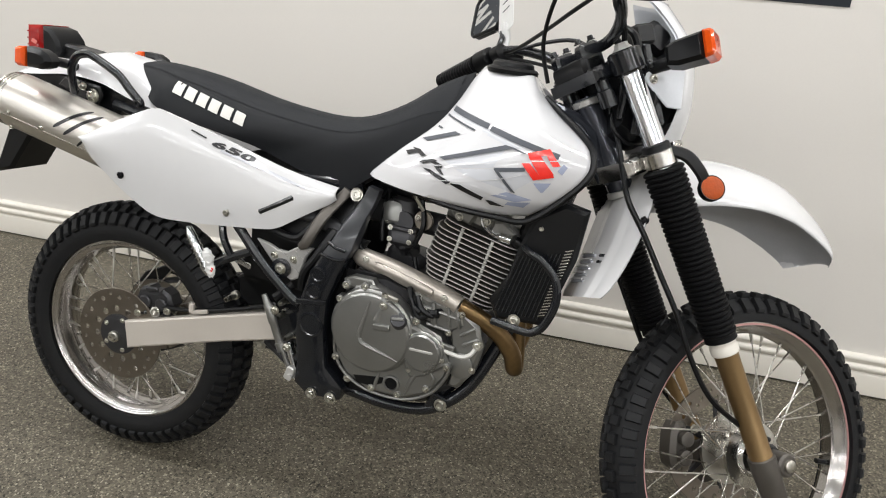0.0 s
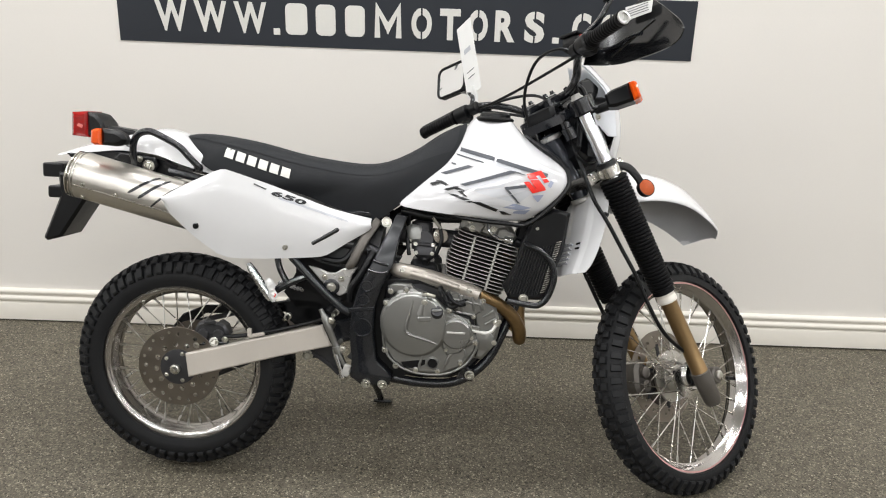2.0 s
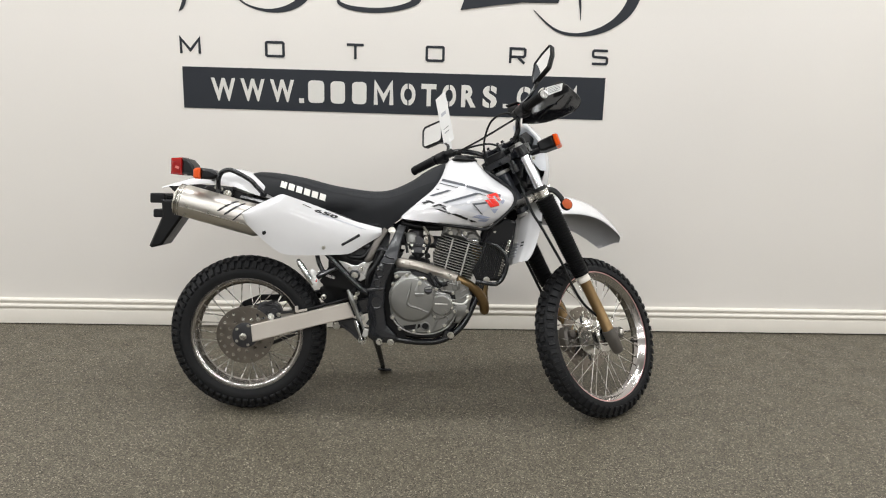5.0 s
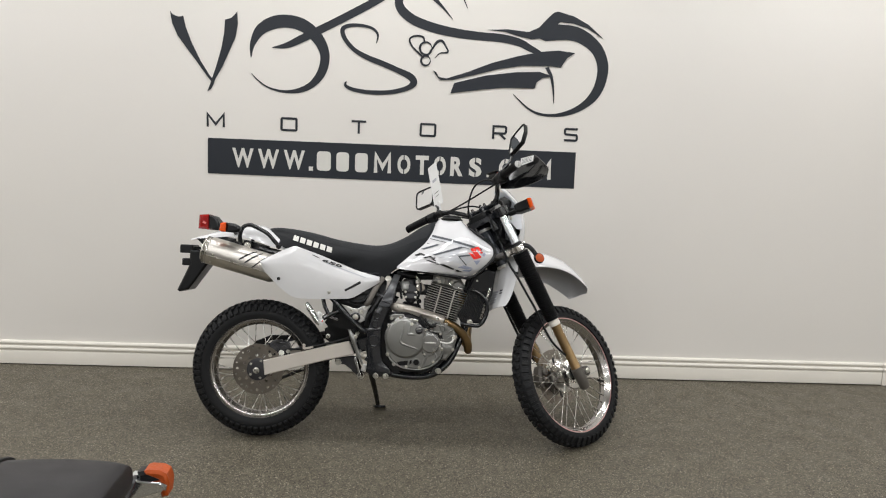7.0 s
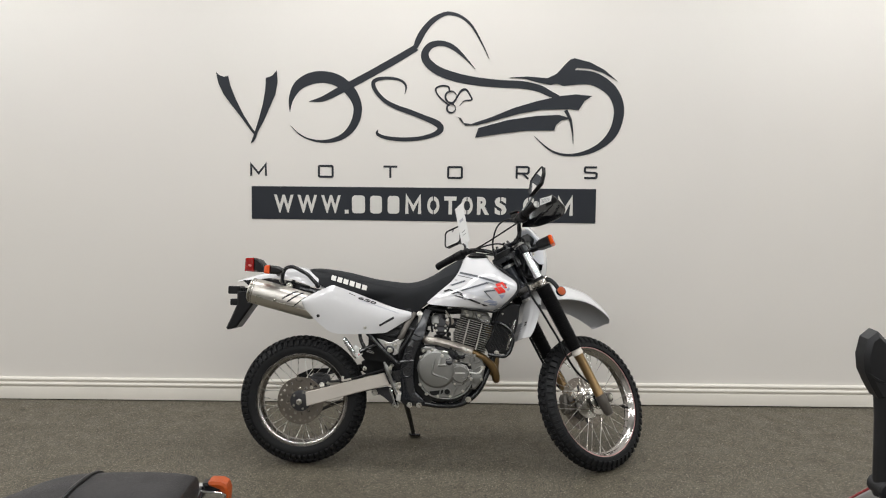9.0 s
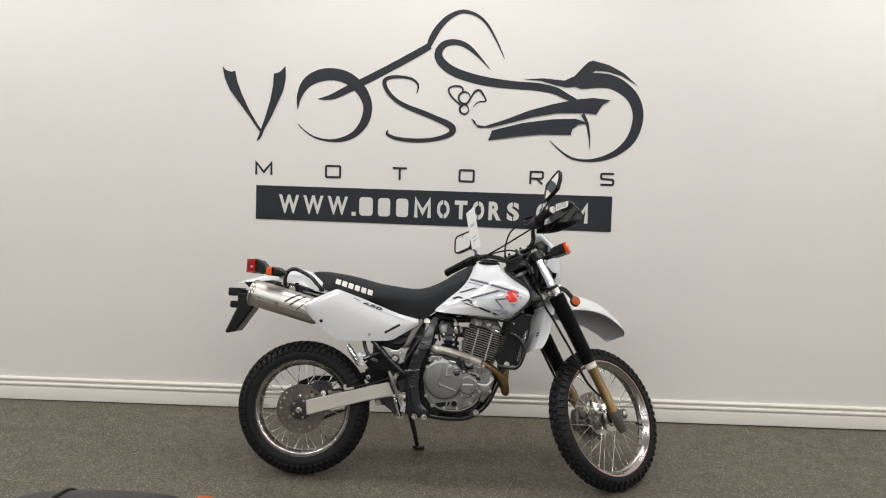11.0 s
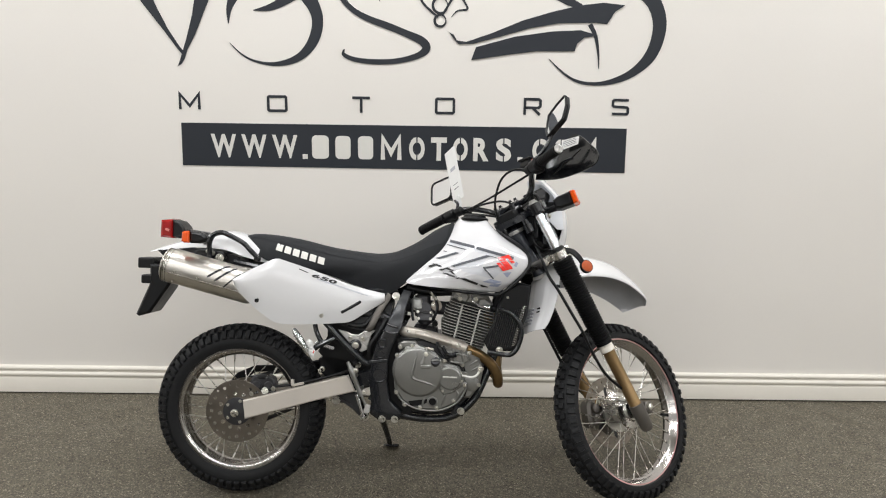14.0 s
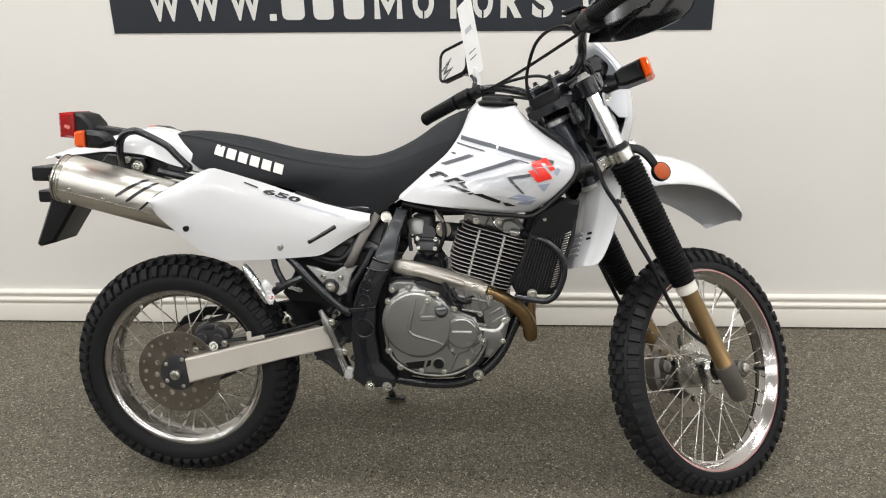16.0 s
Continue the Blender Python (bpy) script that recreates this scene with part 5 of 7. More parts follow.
# ---- fork, bars and front end, all turned with the bars ----
def leg(side):
    y = side * 0.100
    tube_ob = part("fork_tube", sweep([fork(0.60, 0.03, y), fork(1.235, 0.03, y), fork(1.238, 0.03, y), fork(1.244, 0.03, y)], [0.0215, 0.0215, 0.0205, 0.012], 24), CHROME, bike, "chrome fork tube", STEER)
    prof = [(0.650, 0.032)]
    for k in range(34):
        r = 0.0345 + 0.0055 * k / 33
        a = 0.662 + 0.336 * k / 33
        prof += [(a, r - 0.0036), (a + 0.0026, r), (a + 0.0060, r), (a + 0.0088, r - 0.0036)]
    prof += [(1.008, 0.033)]
    part("fork_boot", lathe(prof, fork(0, 0.03, y), UP, 24), BOOTM, tube_ob, "black ribbed rubber fork boot", sharp=50)
    part("boot_collar", lathe([(0.620, 0.0250), (0.622, 0.0275), (0.636, 0.0275), (0.638, 0.026), (0.644, 0.026), (0.645, 0.028), (0.655, 0.028), (0.656, 0.025)], fork(0, 0.03, y), UP, 24), TRIM, tube_ob, "white plastic collar")
    part("slider", lathe([(0.375, 0.0250), (0.392, 0.0250), (0.395, 0.0232), (0.60, 0.0232), (0.62, 0.0240)], fork(0, 0.03, y), UP, 24), GOLD, tube_ob, "gold anodised fork slider")
    part("axle_lug", join(lathe([(0.284, 0.013), (0.288, 0.020), (0.302, 0.025), (0.36, 0.0275), (0.392, 0.0275), (0.394, 0.0245)], fork(0, 0.03, y), UP, 20),
                          lathe([(-0.024, 0.020), (-0.02, 0.024), (0.02, 0.024), (0.024, 0.020)], (WB, y, RF), (0, 1, 0), 18)), LUG, tube_ob, "grey cast axle lug")
    return tube_ob


for side in (-1, 1):
    leg(side)
part("front_axle", lathe([(-0.132, 0.010), (-0.130, 0.013), (-0.120, 0.013), (-0.119, 0.010), (0.119, 0.010), (0.120, 0.014), (0.134, 0.014), (0.136, 0.010)], (WB, 0, RF), (0, 1, 0), 14), ZINC, bike, "zinc front axle", STEER)
part("speedometer_drive", lathe([(-0.014, 0.030), (-0.010, 0.034), (0.010, 0.034), (0.014, 0.030)], (WB - 0.005, -0.064, RF), (0, 1, 0), 20), BLACKP, bike, "black speedometer drive", STEER)
part("speedometer_cable", tube([(1.490, -0.072, 0.388), (1.440, -0.085, 0.402), (1.377, -0.095, 0.425), (1.298, -0.105, 0.473), (1.243, -0.110, 0.544), (1.202, -0.110, 0.625), (1.163, -0.105, 0.693), (1.118, -0.10, 0.771), (1.084, -0.09, 0.832), (1.078, -0.07, 0.900), (1.075, -0.05, 0.960)], 0.0055, 8),
     BLACK, bike, "black speedometer cable", STEER)
part("brake_line", tube([(1.430, 0.115, 0.400), (1.350, 0.125, 0.480), (1.250, 0.130, 0.660), (1.150, 0.125, 0.850), (1.09, 0.09, 0.98), (1.08, 0.05, 1.06)], 0.006, 8), BLACK, bike, "black front brake line", STEER)
part("cable_guide", tube([(1.345, -0.088, 0.575), (1.372, -0.094, 0.540), (1.420, -0.10, 0.430), (1.432, -0.104, 0.395)], 0.0022, 6), ZINC, bike, "bent wire cable guide", STEER)
fc = part("front_caliper", join(plate([(1.360, 0.300), (1.352, 0.322), (1.352, 0.372), (1.364, 0.394), (1.384, 0.396), (1.394, 0.380), (1.396, 0.330), (1.388, 0.298), (1.374, 0.290)], 0.054, 0.108, 0.010), *[lathe([(-0.004, 0.017), (0.008, 0.017), (0.010, 0.014)], (1.378, 0.046, z), (0, -1, 0), 16) for z in (0.322, 0.362)]), LUG, bike, "dark grey front brake caliper", STEER)
part("caliper_bolt", bolt((1.398, 0.046, 0.384), (0, -1, 0), 0.007, 0.008), ZINC, fc)

low = part("lower_clamp", join(plate([tuple((fork(1.012, 0.062, 0))[i] for i in (0, 2)), tuple((fork(1.012, -0.036, 0))[i] for i in (0, 2)), tuple((fork(1.045, -0.036, 0))[i] for i in (0, 2)), tuple((fork(1.045, 0.062, 0))[i] for i in (0, 2))], -0.085, 0.085, 0.006),
                               *[lathe([(1.010, 0.028), (1.013, 0.032), (1.040, 0.032), (1.043, 0.028)], fork(0, 0.03, y), UP, 24) for y in (-0.1, 0.1)],
                               *[moved(block((0.020, 0.016, 0.036), 0.003), Matrix.Translation(fork(1.03, 0.066, y)) @ pose(0, 0, 0, 0, -RAKE)) for y in (-0.112, 0.112)]), ALU, bike, "silver lower triple clamp", STEER)
for y in (-0.1, 0.1):
    part("dust_seal", lathe([(1.041, 0.0215), (1.043, 0.028), (1.054, 0.027), (1.057, 0.0225)], fork(0, 0.03, y), UP, 24), BLACK, low, "black rubber dust seal")
for dz in (-0.010, 0.010):
    part("bolt", bolt(fork(1.030 + dz, 0.072, -0.113), (0.3, -1, 0), 0.005, 0.006), ZINC, low)
up = part("upper_clamp", join(plate([tuple((fork(1.204, 0.060, 0))[i] for i in (0, 2)), tuple((fork(1.204, -0.034, 0))[i] for i in (0, 2)), tuple((fork(1.228, -0.034, 0))[i] for i in (0, 2)), tuple((fork(1.228, 0.060, 0))[i] for i in (0, 2))], -0.085, 0.085, 0.006),
                              *[lathe([(1.198, 0.028), (1.202, 0.032), (1.240, 0.032), (1.243, 0.028)], fork(0, 0.03, y), UP, 24) for y in (-0.1, 0.1)]), BLACKP, bike, "black upper triple clamp", STEER)
part("stem_nut", lathe([(0, 0.020), (0.014, 0.019), (0.016, 0.012)], fork(1.228, 0, 0), UP, 12), CASED, up, "dark stem nut")
part("bar_mount", join(moved(block((0.050, 0.120, 0.040), 0.008), Matrix.Translation(fork(1.240, -0.010, 0)) @ pose(0, 0, 0, 0, -RAKE)), moved(block((0.030, 0.150, 0.070), 0.008), Matrix.Translation(fork(1.190, 0.045, 0)) @ pose(0, 0, 0, 0, -RAKE))), BLACK, up, "black bar mount and switch bracket")
for y in (-0.045, 0.045):
    part("bar_clamp", join(moved(block((0.046, 0.030, 0.075), 0.006), Matrix.Translation(fork(1.245, -0.005, y)) @ pose(0, 0, 0, 0, -RAKE)), *[bolt(fork(1.284, -0.005 + d, y), UP, 0.006, 0.008) for d in (-0.015, 0.015)]), BLACKP, up, "black handlebar clamp")
for y in (-0.062, 0.062):
    part("bar_mount", lathe([(1.150, 0.010), (1.152, 0.018), (1.184, 0.018), (1.186, 0.014), (1.216, 0.014), (1.218, 0.022), (1.232, 0.022)], fork(0, -0.010, y), UP, 16), BLACKP, up, "black rubber-mounted bar post")
    part("fork_cap", lathe([(1.243, 0.019), (1.246, 0.018), (1.250, 0.014), (1.256, 0.013), (1.257, 0.009)], fork(0, 0.03, math.copysign(0.1, y)), UP, 6), BRIGHT, up, "bright fork cap")
part("relay", join(moved(block((0.046, 0.050, 0.040), 0.005), pose(1.098, -0.060, 1.158, 0, -18)), moved(block((0.020, 0.030, 0.060), 0.004), pose(1.085, -0.072, 1.125, 0, -18))), BLACK, bike, "black relay box", STEER)
part("clamp_bolt", join(bolt(fork(1.200, 0.062, -0.118), (0.6, -1, 0), 0.006, 0.007), bolt(fork(1.200, 0.062, -0.095), (1, 0, 0.5), 0.006, 0.007)), BLACKP, up)
for pts in ([(1.050, -0.070, 1.165), (1.066, -0.096, 1.140), (1.085, -0.085, 1.095), (1.088, -0.070, 1.040)], [(1.030, -0.064, 1.150), (1.052, -0.078, 1.115), (1.066, -0.080, 1.050), (1.064, -0.070, 0.985)]):
    part("harness", tube(pts, [0.006, 0.008, 0.007, 0.006], 8), BLACK, bike, "black wiring harness", STEER)
BAR = [(0.872, -0.415, 1.160), (0.893, -0.33, 1.166), (0.918, -0.25, 1.172), (0.965, -0.185, 1.170), (1.006, -0.135, 1.150), (1.018, -0.085, 1.126), (1.018, 0.0, 1.124), (1.018, 0.085, 1.126),
       (1.006, 0.135, 1.150), (0.965, 0.185, 1.170), (0.918, 0.25, 1.172), (0.893, 0.33, 1.161), (0.872, 0.415, 1.150)]
bar = part("handlebar", tube(BAR, 0.0112, 12, 6), BLACKP, bike, "black steel handlebar", STEER)
for side in (-1, 1):
    a, b = Vector((0.868, 0.405 if side > 0 else -0.430, 1.136 if side > 0 else 1.158)), Vector((0.902, 0.280 if side > 0 else -0.300, 1.152 if side > 0 else 1.168))
    d = (a - b).normalized()
    prof = [(0, 0.020), (0.004, 0.021), (0.008, 0.0175)] + [q for k in range(11) for q in ((0.012 + 0.010 * k, 0.0160), (0.015 + 0.010 * k, 0.0172), (0.019 + 0.010 * k, 0.0172), (0.021 + 0.010 * k, 0.0160))] + [(0.124, 0.0165), (0.128, 0.0185), (0.135, 0.0185), (0.1355, 0.010), (0.1355, 0.0)]
    part("grip", lathe(prof, b, d, 18), BOOTM, bar, "black ribbed rubber grip")
    part("bar_end", lathe([(0.1355, 0.016), (0.139, 0.015), (0.140, 0.010), (0.137, 0.009), (0.137, 0.0)], b, d, 16), BRIGHT, bar, "bright bar end")
    part("switch_housing", join(lathe([(0, 0.018), (0.003, 0.023), (0.042, 0.024), (0.046, 0.018)], b + d * -0.052, d, 18), moved(block((0.035, 0.040, 0.045), 0.008), Matrix.Translation(b + d * -0.03 + Vector((0.012, 0, -0.004))))), BLACK, bar, "black switch housing")
    part("lever_perch", join(lathe([(-0.012, 0.018), (0.012, 0.018)], b + d * -0.075, d, 16), moved(block((0.055, 0.030, 0.024), 0.006), Matrix.Translation(b + d * -0.075 + Vector((0.030, 0, 0.004))))), BLACK, bar, "black lever perch")
    part("lever", tube([b + d * -0.07 + Vector((0.055, 0, 0.0)), b + d * 0.0 + Vector((0.075, 0, -0.004)), b + d * 0.08 + Vector((0.066, 0, -0.010)), b + d * 0.115 + Vector((0.075, 0, -0.012))], [0.009, 0.007, 0.006, 0.008], 8, 5, 0.7), BLACKP, bar, "black hand lever")
part("kill_switch", moved(block((0.008, 0.009, 0.009), 0.002), Matrix.Translation((0.905, -0.262, 1.192))), REDL, bar, "red kill switch")
part("choke_knob", moved(block((0.014, 0.012, 0.012), 0.002), Matrix.Translation((0.895, 0.292, 1.150))), mat("yellow_plastic", lin(205, 165, 30), 0.4), bar, "yellow knob")
part("brake_reservoir", join(moved(block((0.055, 0.060, 0.038), 0.008), pose(0.945, -0.205, 1.200, 8)), moved(block((0.060, 0.064, 0.008), 0.003), pose(0.945, -0.205, 1.222, 8))), BLACK, bar, "black brake fluid reservoir")
guard = part("hand_guard", skin([(0.205, 1.150), (0.290, 1.122), (0.380, 1.108), (0.465, 1.098), (0.502, 1.104)], [(0.225, 1.195), (0.300, 1.232), (0.370, 1.248), (0.418, 1.240), (0.504, 1.146)], [(0.205, 1.150), (0.225, 1.195)],
                                [(0.502, 1.104), (0.513, 1.122), (0.504, 1.146)], lambda s, v: -0.968 - 0.020 * math.sin(math.pi * s), 0.004, 18, 8), BLACK, bike, "glossy black plastic hand guard",
             STEER @ Matrix(((0, -1, 0, 0), (-1, 0, 0, 0), (0, 0, 1, 0), (0, 0, 0, 1))))
guard.active_material = mat("gloss_black_plastic", lin(16, 17, 19), 0.22, 0, 0.1, 12, 60, 0.0, 0.2)
part("sticker", plate([(0.352, 1.206), (0.430, 1.196), (0.438, 1.222), (0.356, 1.240)], -0.9665, -0.9650, 0.0004), PAPER, guard, "pale sticker with fine print")
for k in range(4):
    part("print_bar", plate([(0.362, 1.212 + 0.006 * k), (0.424, 1.203 + 0.006 * k), (0.424, 1.2045 + 0.006 * k), (0.362, 1.2135 + 0.006 * k)], -0.9647, -0.9640, 0.0001), GREYD, guard)
part("tie_strap", tube([(0.30, -0.962, 1.135), (0.37, -0.958, 1.150), (0.44, -0.962, 1.172)], 0.004, 6), BLACKP, guard)


def mirror(side, centre, outline, tilt):
    at = STEER @ Matrix.Translation(centre) @ tilt
    k = [(-y, z) for y, z in outline]
    turn = Matrix(((0, 1, 0, 0), (-1, 0, 0, 0), (0, 0, 1, 0), (0, 0, 0, 1)))
    h = part("mirror", plate(k, 0.0, 0.022, 0.007), BLACK, bike, "black rear-view mirror", at @ turn)
    n = len(k)
    part("mirror_glass", plate([(x * 0.92, z * 0.92) for x, z in k], -0.0012, 0.002, 0.0006), MIRROR, h, "mirror glass")
    ring = [(x * 0.965, -0.001, z * 0.965) for x, z in k]
    part("mirror_rim", sweep(ring + ring[:2], [0.0046] * (n + 2), 8), BLACK, h, "black rim")
    return h


mirror(1, (0.952, 0.362, 1.311), rounded(0.124, 0.104, 0.022), pose(0, 0, 0, 0, 6, 10))
mirror(-1, (0.970, -0.335, 1.340), [(-0.046, 0.070), (-0.054, 0.064), (-0.058, 0.024), (-0.042, -0.026), (0.018, -0.056), (0.036, -0.064), (0.044, -0.040), (0.036, 0.026), (-0.004, 0.052)], pose(0, 0, 0, 0, 12, 0))
for side, top in ((1, (0.962, 0.325, 1.262)), (-1, (0.975, -0.318, 1.300))):
    part("mirror_stem", tube([(0.930, side * 0.235, 1.180), (0.940, side * 0.240, 1.210), (0.955, side * 0.280, 1.240), top], 0.0065, 8), BLACKP, bike, "black mirror stem", STEER)

# instruments and headlight cowl
part("instrument", join(moved(block((0.060, 0.105, 0.062), 0.010), pose(1.158, 0.008, 1.176, 0, 30)), moved(block((0.030, 0.085, 0.045), 0.006), pose(1.130, 0.010, 1.162, 0, 30))), BLACK, bike, "black instrument housing", STEER)
part("headlight_bracket", join(moved(block((0.08, 0.20, 0.020), 0.005), pose(1.10, 0, 1.075)), *[moved(block((0.020, 0.018, 0.16), 0.004), pose(1.120, y, 1.06, 0, -18)) for y in (-0.085, 0.085)]), BLACKP, bike, "black headlight bracket", STEER)
part("ignition_switch", lathe([(0, 0.024), (0.05, 0.024), (0.052, 0.018)], fork(1.16, 0.06, 0.0), UP, 16), BLACK, bike, "black ignition switch", STEER)


COWL = spline([(0.930, 0.045, 1.236), (0.980, 0.074, 1.246), (1.030, 0.096, 1.250), (1.100, 0.100, 1.250), (1.165, 0.078, 1.254), (1.215, 0.052, 1.236), (1.262, 0.026, 1.206)], 4)


def cowl_rows(back=0.0, z0=0.0, z1=2.0, k0=-10, k1=10, shrink=0.0):
    """Rows of a mask bent round the headlight, from its chin to its brow: heights, half widths and how far ahead."""
    return [[(xf - back - 0.068 * (1 - math.cos(radians(8.8 * k))), (w - shrink) * math.sin(radians(9.0 * k)), z) for k in range(k0, k1 + 1)] for z, w, xf in COWL if z0 <= z <= z1]


def bent(rows, back):
    """A sheet through rows of points, thickened towards the middle."""
    n = len(rows[0])
    v = [p for r in rows for p in r]
    m = len(v)
    v += [(x - back, y * 0.97, z) for x, y, z in v]
    f = []
    for i in range(len(rows) - 1):
        for j in range(n - 1):
            q = (i * n + j, i * n + j + 1, (i + 1) * n + j + 1, (i + 1) * n + j)
            f += [q, tuple(k + m for k in reversed(q))]
    edge = list(range(n)) + [i * n + n - 1 for i in range(1, len(rows))] + [(len(rows) - 1) * n + j for j in range(n - 2, -1, -1)] + [i * n for i in range(len(rows) - 2, 0, -1)]
    for a, b in zip(edge, edge[1:] + edge[:1]):
        f.append((a, b, b + m, a + m))
    return v, f


cw = part("headlight_cowl", bent(cowl_rows(), 0.005), WHITE, bike, "white headlight cowl", STEER, 60)
part("cowl_liner", bent(cowl_rows(0.0065, 1.02, 1.256, -10, 10, 0.006), 0.002), TINT, cw, "grey inside of the cowl", sharp=60)
for side in (-1, 1):
    part("mount_tab", plate([(1.094, 1.074), (1.095, 1.060), (1.106, 1.050), (1.148, 1.018), (1.182, 1.020), (1.186, 1.120), (1.150, 1.112), (1.108, 1.088)], side * 0.1005, side * 0.0965, 0.0015), TINT, cw, "grey mounting tab")
    part("screw", bolt((1.112, side * 0.1005, 1.066), (0, side, 0), 0.0065, 0.005), ZINC, cw)

part("headlight_shell", lathe([(0, 0.012), (0.002, 0.034), (0.020, 0.056), (0.050, 0.074), (0.075, 0.079), (0.082, 0.074)], (1.140, 0, 1.085), (1, 0, 0.1), 28), BLACK, cw, "black headlight shell")


def front_signal(side):
    at = Matrix.Translation((1.116, side * 0.136, 1.097)) @ Vector((0.52, side * 0.80, 0.20)).to_track_quat("X", "Z").to_matrix().to_4x4()
    s = part("front_signal", join(tube([(1.095, side * 0.060, 1.080), (1.112, side * 0.105, 1.088), (1.132, side * 0.150, 1.095)], [0.012, 0.012, 0.014], 10),
                                  moved(plate([(0.0, 0.018), (0.02, 0.025), (0.070, 0.027), (0.070, -0.027), (0.02, -0.025), (0.0, -0.018)], -0.022, 0.022, 0.007), at)), BLACK, bike, "black front turn signal", STEER)
    part("lens", moved(plate([(0.070, 0.027), (0.084, 0.026), (0.090, 0.020), (0.090, -0.020), (0.084, -0.026), (0.070, -0.027)], -0.023, 0.023, 0.005), at), AMBER, s, "orange lens")


for side in (-1, 1):
    front_signal(side)
    r = part("reflector_arm", tube([(1.145, side * 0.125, 0.930), (1.178, side * 0.135, 0.922), (1.205, side * 0.140, 0.898), (1.222, side * 0.138, 0.878)], [0.010, 0.013, 0.013, 0.013], 8, 5, 0.5), BLACK, bike, "black reflector arm", STEER)
    part("reflector", lathe([(-0.010, 0.020), (-0.004, 0.0225), (0.004, 0.0225), (0.006, 0.019), (0.0065, 0.0)], (1.231, side * 0.146, 0.868), (-0.3, side, 0.1), 24), AMBERD, r, "round amber reflector")
    part("reflector_rim", lathe([(-0.012, 0.022), (-0.010, 0.0245), (0.003, 0.0250), (0.0045, 0.0240), (0.004, 0.0222), (-0.004, 0.0222)], (1.231, side * 0.146, 0.868), (-0.3, side, 0.1), 24), BLACK, r, "black reflector rim")


def fender():
    """A high front mudguard: an arched sheet along a drooping centre line, white above, the underside's shade put into
    a grey.
    """
    line = spline([(1.165, 0.930, 0.060, 0.085), (1.235, 0.952, 0.080, 0.105), (1.330, 0.964, 0.094, 0.104), (1.430, 0.961, 0.098, 0.098), (1.530, 0.942, 0.094, 0.092), (1.620, 0.892, 0.087, 0.076), (1.662, 0.848, 0.083, 0.050), (1.680, 0.814, 0.076, 0.028), (1.686, 0.784, 0.062, 0.014)], 4)
    rows = []
    for p in line:
        x, z, w, d = p
        x = 1.235 + (x - 1.235) * (0.965 if x > 1.235 else 1.0)
        z -= 0.006
        rows.append([(x - (0.020 + 0.022 * max(0, (x - 1.60) / 0.09)) * abs(k / 9) ** 3, w * k / 9, z - d * abs(k / 9) ** 2.0) for k in range(-9, 10)])
    return rows


def sheet(rows, drop):
    n = len(rows[0])
    v = [p for r in rows for p in r]
    m = len(v)
    v += [(x, y * 0.985, z - drop) for x, y, z in v]
    f = []
    for i in range(len(rows) - 1):
        for j in range(n - 1):
            q = (i * n + j, i * n + j + 1, (i + 1) * n + j + 1, (i + 1) * n + j)
            f += [q, tuple(k + m for k in reversed(q))]
    edge = list(range(n)) + [i * n + n - 1 for i in range(1, len(rows))] + [(len(rows) - 1) * n + j for j in range(n - 2, -1, -1)] + [i * n for i in range(len(rows) - 2, 0, -1)]
    for a, b in zip(edge, edge[1:] + edge[:1]):
        f.append((a, b, b + m, a + m))
    return v, f


fr = fender()
ff = part("front_fender", sheet(fr, 0.004), WHITE, bike, "white high front mudguard", STEER, 70)
# The white plastic's shade underneath is put into this sheet's grey.
part("fender_underside", sheet([[(x, y * 0.975, z - 0.0048) for x, y, z in r] for r in fr[2:-1]], 0.001), GREYF, ff, "underside of the white mudguard, shaded in its colour", sharp=70)


def flap():
    """The rear part of the mudguard, sloping down and back behind the fork: x and z of its middle, half widths."""
    line = spline([(1.168, 0.905, 0.070, 0.070), (1.146, 0.866, 0.080, 0.078), (1.128, 0.812, 0.086, 0.086), (1.108, 0.752, 0.086, 0.084), (1.086, 0.700, 0.084, 0.078), (1.068, 0.660, 0.082, 0.066), (1.060, 0.640, 0.078, 0.048)], 4)
    rows = []
    for x, z, wl, wr in line:
        rows.append([(x + 0.011 * abs(k / 9) ** 2.6 - (0.006 if abs(k) < 4 else 0.0), (wl * 1.2 if k > 0 else wr) * k / 9, z) for k in range(-9, 10)])
    return rows


rear_flap = part("rear_flap", bent([[(x, y, z) for x, y, z in r] for r in flap()], -0.004), WHITE, ff, "white louvred rear part of the mudguard", sharp=60)
# Louvre slots are rods; the shade in them is put into their colour.
for k in range(5):
    x, z = 1.0725 + 0.0055 * k, 0.672 + 0.0135 * k
    part("louvre", tube([(x - 0.004, 0.012, z), (x - 0.003, 0.038, z + 0.001), (x + 0.001, 0.064, z)], 0.0034, 6), SILVD, rear_flap, "louvre slot, its shade drawn as a grey rod")
    part("louvre_lip", tube([(x - 0.008, 0.014, z + 0.005), (x - 0.007, 0.038, z + 0.006), (x - 0.003, 0.062, z + 0.005)], 0.0022, 6), WHITE, rear_flap)
    if k > 2:
        part("louvre", tube([(x - 0.003, -0.018, z), (x - 0.003, -0.010, z + 0.0005), (x - 0.002, -0.002, z)], 0.0034, 6), BLACKD, rear_flap, "dark louvre slot")
part("screw", bolt((1.134, -0.080, 0.797), (-0.8, -0.5, 0.3), 0.0065, 0.006), BLACK, rear_flap)
